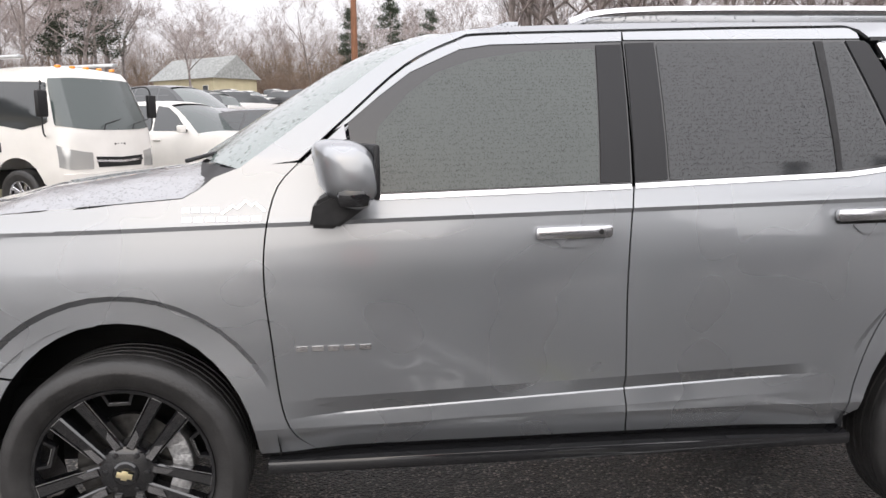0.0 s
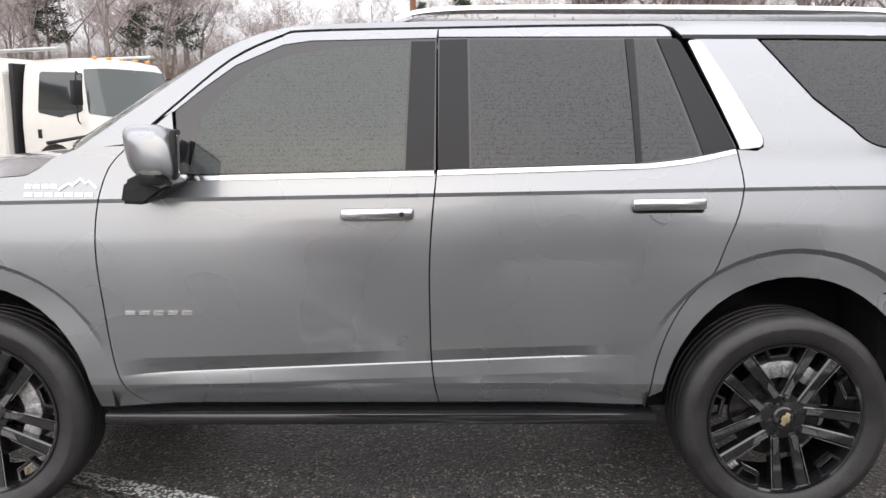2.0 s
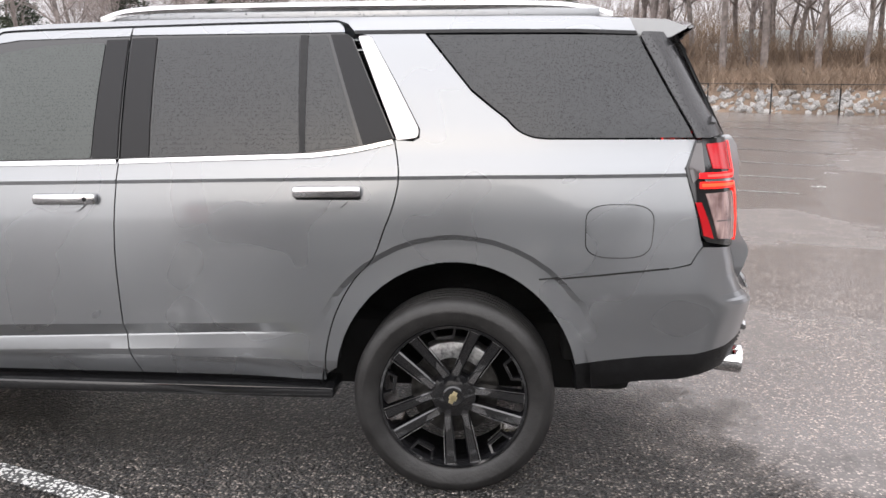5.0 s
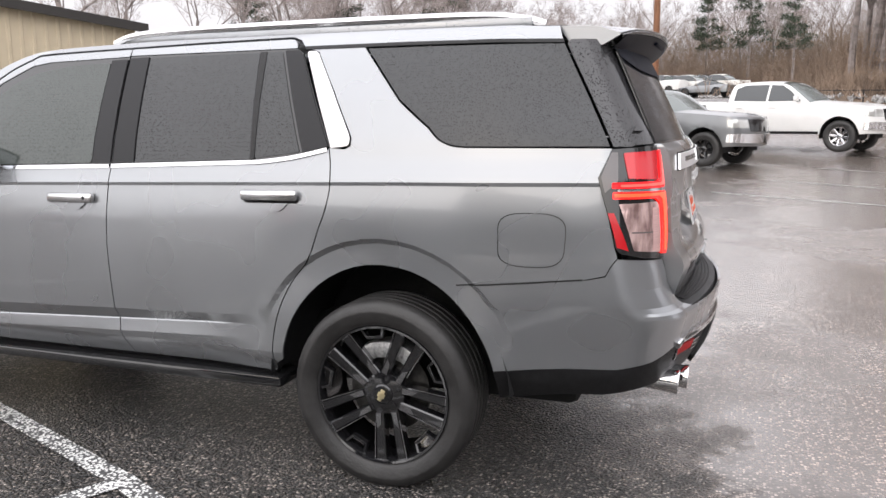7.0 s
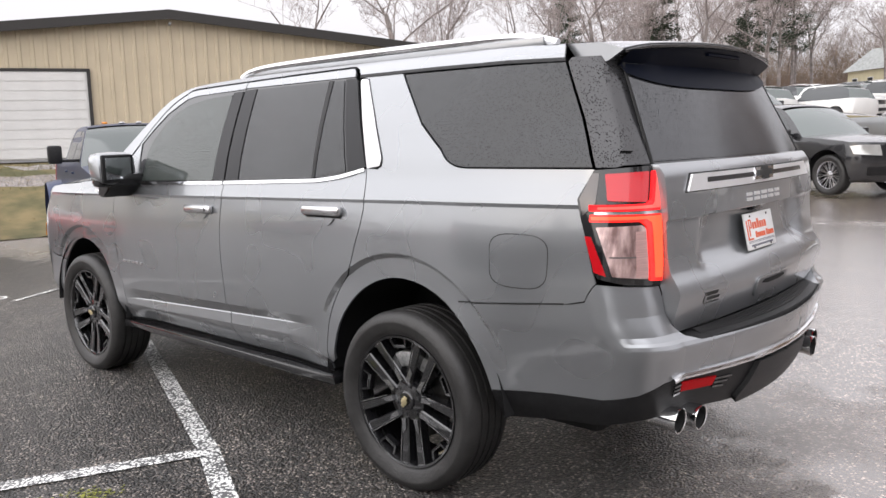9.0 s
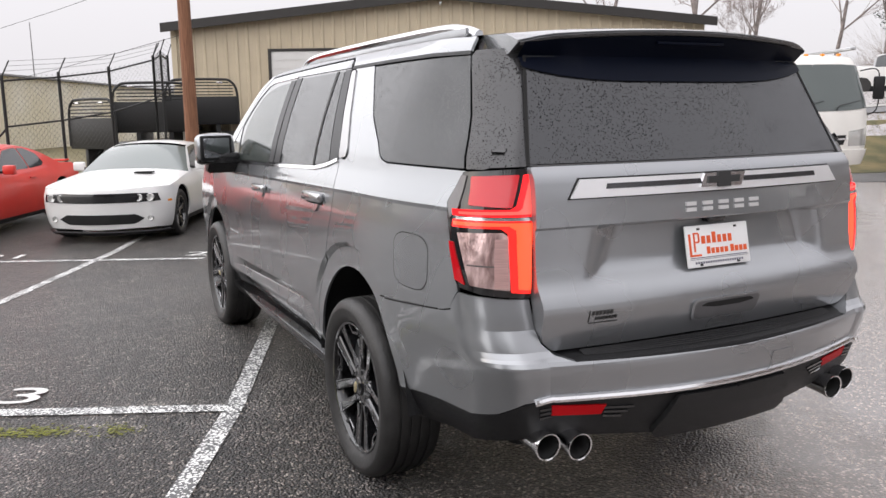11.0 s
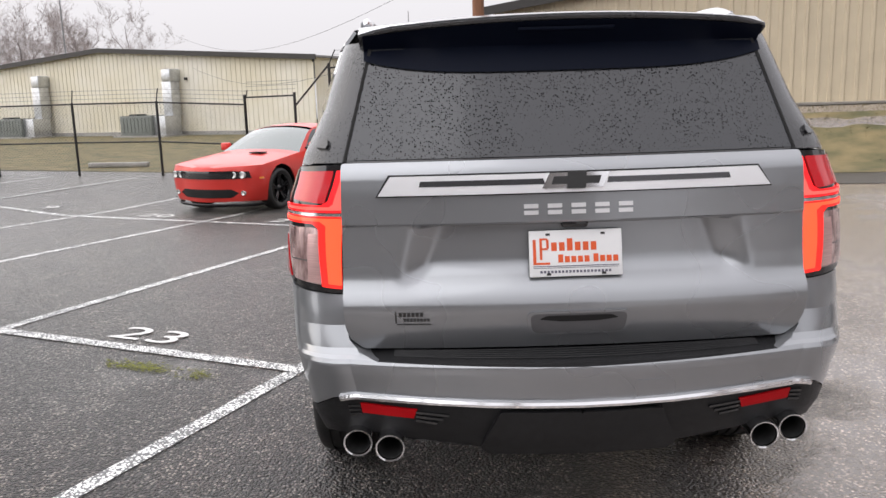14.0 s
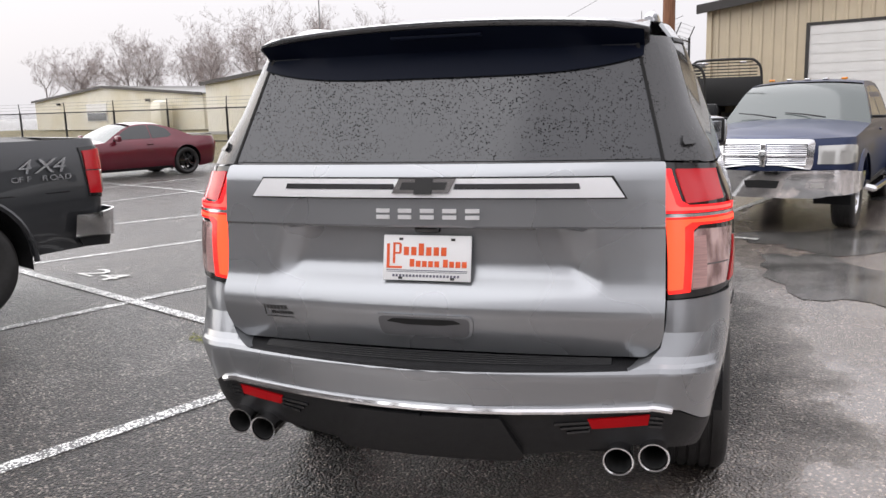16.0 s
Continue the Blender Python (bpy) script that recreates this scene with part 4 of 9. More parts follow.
for y in [k * 0.064 - 0.704 for k in range(23)]:
    x1 = 2.829 - 0.112 * (y / 0.80) ** 2
    rows.append([bm.verts.new((x, y, z)) for x, z in ((2.66 - 0.05 * (y / 0.76) ** 2, 0.820), (x1 - 0.040, 0.804), (x1 - 0.010, 0.795), (x1 - 0.004, 0.77))])
for ra, rb in zip(rows, rows[1:]):
    for k in range(3):
        bm.faces.new((ra[k], rb[k], rb[k + 1], ra[k + 1]))
for s in (-1, 1):
    b2 = bmesh.new()
    rows2 = []
    for q in (T.re(0.772, 0.999), T.re(0.771, 0.96), T.re(0.770, 0.93), T.re(0.764, 0.890), T.re(0.755, 0.855), T.re(0.738, 0.834), T.re(0.715, 0.815), T.re(0.69, 0.804), T.re(0.66, 0.796)):
        v = T.out(*q, 0.001)
        rows2.append([b2.verts.new((v.x - dx, -s * v.y * k, v.z + dz)) for dx, k, dz in ((0, 1, 0), (0.02, 0.992, 0.002), (0.16, 0.985, 0.012))])
    for ra, rb in zip(rows2, rows2[1:]):
        for k in range(2):
            b2.faces.new((ra[k], rb[k], rb[k + 1], ra[k + 1]))
    part("bumper_return", b2, PAINT, bumper)
part("step_pad", bm, BLACKPLASTIC, bumper, "ribbed black step pad on the bumper")
for k in range(5):
    bm = bmesh.new()
    tube(bm, [(2.728 + 0.016 * k - (0.05 + 0.012 * k) * (y / 0.70) ** 2, y, 0.8140 - 0.0022 * k) for y in [j * 0.11 - 0.605 for j in range(12)]], 0.0035, 6)
    part("pad_rib", bm, BLACKPLASTIC, bumper)
part("tow_eye_cover", panel(T, [T.re(0.17, 0.735), T.re(0.27, 0.735), T.re(0.27, 0.672), T.re(0.17, 0.672)], 0.0045, 0.003, right=True), PAINT, bumper)
# tail pipes
for y, z in ((-0.742, 0.500), (-0.632, 0.490), (0.632, 0.490), (0.742, 0.500)):
    bm = bmesh.new()
    lathe(bm, [(0.040, -0.20), (0.046, -0.02), (0.050, 0.004), (0.049, 0.010), (0.044, 0.008), (0.041, -0.16), (0.001, -0.16)], 28, "x")
    o = part("tail_pipe", bm, CHROME, suv, "polished round tail pipe")
    o.matrix_basis = pose(2.735 - 0.03 * (abs(y) > 0.7), y, z, 0, 4, 0)
    bm = bmesh.new()
    lathe(bm, [(0.0405, 0.004), (0.0385, -0.02), (0.036, -0.14), (0.001, -0.14)], 24, "x")
    part("pipe_bore", bm, UNDER, o, "sooty bore of the pipe")

# tailgate
TG = table([(0.80, 2.712), (0.84, 2.728), (0.90, 2.750), (0.955, 2.767), (0.975, 2.768), (1.0, 2.760), (1.05, 2.727), (1.12, 2.716), (1.232, 2.709), (1.240, 2.716), (1.34, 2.708), (1.40, 2.697), (1.43, 2.676), (1.44, 2.664)])


def gate_x(y, z):
    a = abs(y)
    yb = 0.43 + (1.235 - z) * 0.42
    rec = 0.048 * smooth(1.02, 1.10, z) * (1 - smooth(1.222, 1.236, z)) * (1 - min(1.0, max(0.0, (a - yb) / (0.11 - 0.2 * max(0, 1.235 - z)))))
    return TG(z) - 0.05 * (y / 0.76) ** 2 - rec


TGS = Tail(gate_x)
gate = part("tailgate", panel(TGS, rounded([(-0.760, 1.438), (0.760, 1.438), (0.767, 1.0), (0.764, 0.90), (0.750, 0.858), (0.708, 0.822), (-0.708, 0.822), (-0.750, 0.858), (-0.764, 0.90), (-0.767, 1.0)], 0.012), 0.0, 0.07, 0.02, 0.02, zs=(0.955, 0.975, 1.222, 1.232, 1.236, 1.240)), PAINT, suv)
part("moulding_gap", panel(TGS, [(-0.648, 1.328), (0.648, 1.328), (0.604, 1.399), (-0.604, 1.399)], 0.003, 0.004, 0.08, 0.05), UNDER, gate, "dark gap round the moulding")
part("gate_moulding", panel(Tail(lambda y, z: gate_x(y, z)), [(-0.640, 1.333), (0.640, 1.333), (0.598, 1.394), (-0.598, 1.394)], 0.012, 0.016, 0.08, 0.05), BRIGHTBAR, gate, "broad bright chrome tailgate moulding")
for s in (-1, 1):
    part("moulding_inset", panel(TGS, [(s * 0.10, 1.360), (s * 0.505, 1.360), (s * 0.500, 1.378), (s * 0.105, 1.378)][::s], 0.0135, 0.002, 0.1, 0.05), RIMEDGE, gate, "dark grooved inset")
part("emblem_frame", panel(TGS, [(-0.110, 1.347), (0.085, 1.347), (0.110, 1.395), (-0.085, 1.395)], 0.017, 0.006, 0.1, 0.1), CHROME, gate)
part("emblem", panel(TGS, [(-0.080, 1.360), (-0.030, 1.360), (-0.032, 1.345), (0.028, 1.345), (0.030, 1.360), (0.072, 1.360), (0.080, 1.384), (0.032, 1.384), (0.034, 1.399), (-0.026, 1.399), (-0.028, 1.384), (-0.072, 1.384)], 0.022, 0.006, 0.2, 0.2), PRINTBLACK, gate, "black cross-shaped emblem")
for k in range(5):
    y0 = -0.168 + 0.0765 * k
    for a, b, c, e in ((0, 0.046, 0.011, 0.024), (0, 0.046, -0.010, 0.003)):
        part("badge_bar", panel(TGS, [(y0 + a, 1.272 + c), (y0 + b, 1.272 + c), (y0 + b, 1.272 + e), (y0 + a, 1.272 + e)], 0.006, 0.007), BRIGHTBAR, gate)
# latch recess
lat = rounded([(-0.172, 0.952), (0.172, 0.952), (0.160, 0.868), (-0.160, 0.868)], 0.03)
part("latch_frame", panel(TGS, lat, 0.009, 0.010, 0.05, 0.05), PAINT, gate, "painted rim of the latch")
part("latch_recess", panel(TGS, rounded([(-0.160, 0.945), (0.160, 0.945), (0.150, 0.875), (-0.150, 0.875)], 0.024), 0.0100, 0.002, 0.05, 0.05), LATCHGREY, gate, "grey recess of the latch")
part("latch_grip", panel(TGS, rounded([(-0.130, 0.926), (-0.105, 0.938), (0.105, 0.938), (0.130, 0.926), (0.06, 0.917), (-0.06, 0.917)], 0.008), 0.0112, 0.002, 0.05, 0.05), UNDER, gate, "dark hand grip in the tailgate")
part("rear_camera", boxm((2.655, -0.045, 1.212), (2.70, 0.045, 1.240), 0.012), GLOSSBLACK, gate)
# dealer plate
plate = part("plate", boxm((-0.004, -0.1525, -0.076), (0.004, 0.1525, 0.076), 0.003), PLATEWHITE, suv, "white dealer plate with red print")
plate.matrix_basis = pose(2.703, 0, 1.130, 0, -12, 0)


def on_plate(name, y0, z0, y1, z1, m, holder=plate, x=0.0045):
    part(name, boxm((x - 0.0005, y0, z0), (x + 0.0008, y1, z1)), m, holder)


on_plate("print_upright", -0.140, -0.035, -0.130, 0.046, PRINTRED)
on_plate("print_base", -0.140, -0.036, -0.085, -0.029, PRINTRED)
for k, (a, b, c, e) in enumerate([(-0.118, -0.110, -0.020, 0.050), (-0.110, -0.092, 0.044, 0.050), (-0.110, -0.092, 0.012, 0.018), (-0.096, -0.088, 0.016, 0.046)]):
    on_plate("print_stroke", a, c, b, e, PRINTRED)
for k in range(6):
    on_plate("print_stroke", -0.080 + 0.026 * k, 0.008, -0.062 + 0.026 * k, 0.036 if k != 2 else 0.048, PRINTRED)
for k in range(9):
    on_plate("print_stroke", -0.058 + 0.0215 * k + (0.008 if k > 4 else 0), -0.030, -0.042 + 0.0215 * k + (0.008 if k > 4 else 0), -0.010 + (0.006 if k in (0, 5) else 0), PRINTRED)
on_plate("print_rule", -0.140, -0.043, 0.140, -0.0405, PRINTGREY)
on_plate("print_rule", -0.140, -0.048, 0.140, -0.0465, PRINTGREY)
for k in range(20):
    on_plate("print_mark", -0.118 + 0.0118 * k, -0.064, -0.1105 + 0.0118 * k, -0.056, PRINTGREY)
for y, z in ((-0.09, 0.062), (0.09, 0.062), (-0.09, -0.068), (0.09, -0.068)):
    on_plate("plate_screw", y - 0.007, z - 0.004, y + 0.007, z + 0.004, PRINTBLACK if z < 0 else DISC)
# dealer mark on the gate
for k in range(6):
    part("print_mark", panel(TGS, [(-0.585 + 0.014 * k, 0.942), (-0.575 + 0.014 * k, 0.942), (-0.575 + 0.014 * k, 0.957), (-0.585 + 0.014 * k, 0.957)], 0.002, 0.002), PRINTBLACK, gate)
for k in range(8):
    part("print_mark", panel(TGS, [(-0.570 + 0.011 * k, 0.924), (-0.562 + 0.011 * k, 0.924), (-0.562 + 0.011 * k, 0.935), (-0.570 + 0.011 * k, 0.935)], 0.002, 0.002), PRINTBLACK, gate)
part("print_mark", panel(TGS, [(-0.597, 0.918), (-0.592, 0.918), (-0.592, 0.960), (-0.597, 0.960)], 0.002, 0.002), PRINTBLACK, gate)
part("print_mark", panel(TGS, [(-0.592, 0.912), (-0.480, 0.912), (-0.480, 0.915), (-0.592, 0.915)], 0.002, 0.002), PRINTBLACK, gate)

# rear pane and spoiler
RG = Tail(lambda y, z: 2.652 - (z - 1.44) * 0.50 - 0.062 * (y / 0.76) ** 2)
part("rear_pane", panel(RG, [(-0.748, 1.446), (0.748, 1.446), (0.650, 1.84), (-0.650, 1.84)], 0.004, 0.008, 0.08, 0.08), RAINGLASS, gate, "rain-beaded dark rear window")
for s in (-1, 1):
    part("pane_gap", panel(RG, [(s * 0.746, 1.440), (s * 0.757, 1.440), (s * 0.659, 1.84), (s * 0.648, 1.84)][::s], 0.0065, 0.004, 0.2, 0.08), UNDER, gate, "dark gap beside the rear window")
part("pane_edge", panel(RG, [(-0.756, 1.436), (0.756, 1.436), (0.754, 1.446), (-0.754, 1.446)], 0.0, 0.01, 0.1, 0.05), GLOSSBLACK, gate)
bm = bmesh.new()
rows = []
for k in range(25):
    y = -0.698 + 1.396 * k / 24
    t = abs(y) / 0.698
    e = smooth(0.86, 1.0, t)
    xt = 2.56 - 0.085 * t * t - 0.02 * e
    zt = 1.905 - 0.030 * t * t - 0.012 * e
    prof = [(2.20, 1.932 - 0.035 * t * t), (2.36, 1.926 - 0.036 * t * t), (xt - 0.03, zt + 0.004), (xt - 0.008, zt - 0.002), (xt - 0.012, zt - 0.010), (xt - 0.07, zt - 0.062 + 0.02 * e), (2.40 - 0.06 * t * t, 1.818 - 0.008 * t), (2.33 - 0.06 * t * t, 1.800)]
    rows.append([bm.verts.new((x, y, z)) for x, z in prof])
for ra, rb in zip(rows, rows[1:]):
    for k in range(7):
        bm.faces.new((ra[k], rb[k], rb[k + 1], ra[k + 1]))
for r in (rows[0], rows[-1]):
    bm.faces.new(r)
sp = part("rear_spoiler", bm, PAINT, suv, "grey roof spoiler with dark underside", angle=30)
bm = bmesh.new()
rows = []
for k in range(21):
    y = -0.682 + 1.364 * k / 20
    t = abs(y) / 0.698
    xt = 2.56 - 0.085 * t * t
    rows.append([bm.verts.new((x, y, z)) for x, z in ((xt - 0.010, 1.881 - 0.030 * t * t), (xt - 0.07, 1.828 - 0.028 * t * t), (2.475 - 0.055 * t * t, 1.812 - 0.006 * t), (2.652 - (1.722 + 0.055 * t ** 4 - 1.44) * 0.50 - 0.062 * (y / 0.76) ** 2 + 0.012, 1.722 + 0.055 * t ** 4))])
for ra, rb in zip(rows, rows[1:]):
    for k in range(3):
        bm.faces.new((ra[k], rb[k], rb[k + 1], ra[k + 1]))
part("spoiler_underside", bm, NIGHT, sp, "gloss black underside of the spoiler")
bm = bmesh.new()
rows = []
for k in range(25):
    y = -0.695 + 1.390 * k / 24
    t = abs(y) / 0.698
    e = smooth(0.86, 1.0, t)
    xt = 2.56 - 0.085 * t * t - 0.02 * e
    zt = 1.905 - 0.030 * t * t - 0.012 * e
    rows.append([bm.verts.new((x, y, z)) for x, z in ((xt - 0.010, zt - 0.006), (xt + 0.001, zt - 0.011), (xt - 0.004, zt - 0.020), (xt - 0.018, zt - 0.026), (xt - 0.05, zt - 0.040))])
for ra, rb in zip(rows, rows[1:]):
    for k in range(4):
        bm.faces.new((ra[k], rb[k], rb[k + 1], ra[k + 1]))
part("spoiler_lip", bm, PILLAR, sp, "wet dark rear lip of the spoiler")
part("brake_light", boxm((2.520, -0.16, 1.852), (2.537, 0.16, 1.863), 0.003), NIGHT, sp, "slim unlit smoked brake light")
for s in (False, True):
    part("hinge_nub", panel(T, [T.co(0.50, 1.482), T.co(0.64, 1.480), T.co(0.645, 1.492), T.co(0.61, 1.508)], 0.012, 0.014, step=0.125, right=s), GLOSSBLACK, suv)

# roof, windscreen, bonnet
part("roof_panel", cap(T, [p for p in ROOF if p[0] > -0.43] + [T.sd(2.21, 1.895)], 0.036, 14), PAINT_TOP, suv, "wet grey roof panel")
ws = [p for p in ROOF if p[0] < -0.40]
part("windscreen", cap(T, ws, [0.03 + 0.02 * k / len(ws) for k in range(len(ws))], 14, [-0.26 + 0.20 * k / len(ws) for k in range(len(ws))]), WINDSHIELD, suv, "rain-covered windscreen")
hd = [(-1.245, 1.354), (-1.30, 1.325), (-1.509, 1.310), T.sd(-1.85, 1.286), T.sd(-2.08, 1.238), T.sd(-2.2, 1.18), T.co(0.5, 1.16, False), T.fr(0.55, 1.15), T.fr(0.3, 1.15), T.fr(0.02, 1.15)]
bonnet = part("bonnet", cap(T, hd, [0.075, 0.095, 0.085, 0.075, 0.07, 0.06, 0.05, 0.04, 0.02, 0.0], 14), PAINT_TOP, suv, "wet grey bonnet beaded with rain")
bm = bmesh.new()
cap_pts = [(-1.12, 1.415), (-1.19, 1.385), (-1.245, 1.354)]
part("cowl", cap(T, cap_pts, [0.005, 0.0, 0.02], 14, [-0.26, -0.2, -0.1]), BLACKPLASTIC, suv, "black cowl under the windscreen")
for y in (-0.62, 0.05):
    bm = bmesh.new()
    tube(bm, [(-1.33, y - 0.10, 1.435), (-1.20, y + 0.22, 1.475), (-1.11, y + 0.52, 1.50)], 0.008, 6, True, 0.005)
    part("wiper", bm, BLACKPLASTIC, suv)
# front face
fb = [T.sd(-2.13, 0.795), T.sd(-2.20, 0.84), T.co(0.5, 0.86, False), T.fr(0, 0.88), T.fr(0, 0.34), T.co(0.4, 0.34, False), T.sd(-1.99, 0.40)] + arch_line(FA, 176, 141)
fbump = part("front_bumper", panel(T, fb, 0, step=0.125, both=True), PAINT, suv)
part("grille", panel(T, [T.fr(0, 1.145), T.fr(0.55, 1.145), T.fr(0.62, 0.87), T.fr(0, 0.885)], -0.01, 0.02, step=0.125, both=True), GLOSSBLACK, fbump, "black grille")
for s in (False, True):
    hl = part("head_lamp", panel(T, [T.sd(-2.205, 1.155), T.sd(-2.205, 0.85), T.co(0.5, 0.87, False), T.fr(0.63, 0.875), T.fr(0.56, 1.14), T.co(0.5, 1.15, False)], -0.004, 0.03, step=0.125, right=s), HEADLAMP, suv, "clear head lamp")
    part("side_marker", panel(T, [T.sd(-2.215, 0.99), T.sd(-2.215, 0.90), T.co(0.25, 0.90, False), T.co(0.25, 0.99, False)], 0.004, 0.01, step=0.125, right=s), LENSORANGE, hl, "amber side marker")
# roof rails and aerial
for s in (-1, 1):
    bm = bmesh.new()
    pts = spline([(0.04, s * 0.705, 1.905), (0.16, s * 0.705, 1.936), (0.45, s * 0.702, 1.950), (1.2, s * 0.700, 1.953), (1.85, s * 0.695, 1.948), (2.05, s * 0.690, 1.930), (2.15, s * 0.685, 1.905)], 6)
    tube(bm, pts, 0.019, 8)
    rail = part("roof_rail", bm, CHROME, suv, "bright roof rail")
    part("rail_base", boxm((0.10, s * 0.70 - 0.014, 1.898), (2.10, s * 0.70 + 0.014, 1.935), 0.004), PAINT_TOP, rail)
bm = bmesh.new()
for a, w, z in ((0, 0, 0), ):
    rows = [[bm.verts.new((x, y * w, z)) for x, y in ((-0.12, 0), (-0.02, -1), (0.10, -0.8), (0.10, 0.8), (-0.02, 1))] for w, z, in ((0.045, 0.0), (0.035, 0.015))]
    top = [bm.verts.new((x, y, 0.075)) for x, y in ((0.055, 0), (0.07, -0.008), (0.11, -0.006), (0.11, 0.006), (0.07, 0.008))]
    rows.append(top)
    for ra, rb in zip(rows, rows[1:]):
        for k in range(5):
            bm.faces.new((ra[k], ra[(k + 1) % 5], rb[(k + 1) % 5], rb[k]))
    bm.faces.new(top)
fin = part("aerial_fin", bm, PAINT_TOP, suv, "grey shark-fin aerial")
fin.matrix_basis = pose(-0.12, 0, 1.925)
# underbody and dark cabin
part("underbody", boxm((-2.25, -0.62, 0.30), (2.30, 0.62, 0.62), 0.05), UNDER, suv)
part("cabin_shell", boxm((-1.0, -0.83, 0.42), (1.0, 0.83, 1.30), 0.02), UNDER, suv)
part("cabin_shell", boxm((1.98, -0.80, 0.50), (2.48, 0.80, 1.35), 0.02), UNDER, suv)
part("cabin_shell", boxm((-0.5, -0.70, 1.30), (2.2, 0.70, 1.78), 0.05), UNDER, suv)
part("engine_block", boxm((-2.2, -0.55, 0.5), (-1.0, 0.55, 1.1), 0.05), UNDER, suv)
w = wheel_of(suv, 0.407, 0.304, 0.275, "split", pose(-1.538, -0.875, 0.400, 0, 14, 0))
bm = bmesh.new()
for a, b in (((-0.026, -0.0095), (0.026, 0.0095)), ((-0.010, -0.016), (0.010, 0.016))):
    box(bm, (a[0], -0.1165, a[1]), (b[0], -0.1115, b[1]), 0.001)
part("cap_emblem", bm, GOLD, w, "gold cross emblem on the hub cap")
for m in (pose(1.538, -0.884, 0.397, 0, -65, 0), pose(-1.538, 0.875, 0.400, 0, 30, 180), pose(1.538, 0.884, 0.397, 0, 0, 180)):
    copy_thing(w, m)

# ---- ground ----
UX, UY = 0.426, 0.905
VX, VY = 0.905, -0.426
YAW = 154.8


def at_pq(p, q):
    """A place of the lot: p towards the noses of the parked row, q along the row."""
    return (p * VX + q * UX, p * VY + q * UY)


def ground_z(x, y):
    p, q = x * VX + y * VY, x * UX + y * UY
    z = 0.05 * max(0.0, y - 8) * smooth(8, 26, y)
    z = min(z, 7.5)
    bank = 1.15 * (1 - smooth(-16.2, -11.4, p)) * smooth(-10.0, -4.0, q) * (1 - smooth(20, 32, q))
    dip = 0.02 * math.exp(-((x + 6.5) ** 2 + (y - 3.2) ** 2) / 9)
    swell = 0.26 * math.exp(-((x + 6) ** 2 + (y - 11.5) ** 2) / 30)
    # the lot falls away towards the far stalls
    fall = 0.205 * min(1.0, max(0.0, (0.8 - p) / 6.6)) * smooth(-12.4, -9.5, p) * (1 - smooth(-2.7, -1.5, q)) * smooth(-13.0, -9.5, q)
    return z + bank - dip + swell - fall


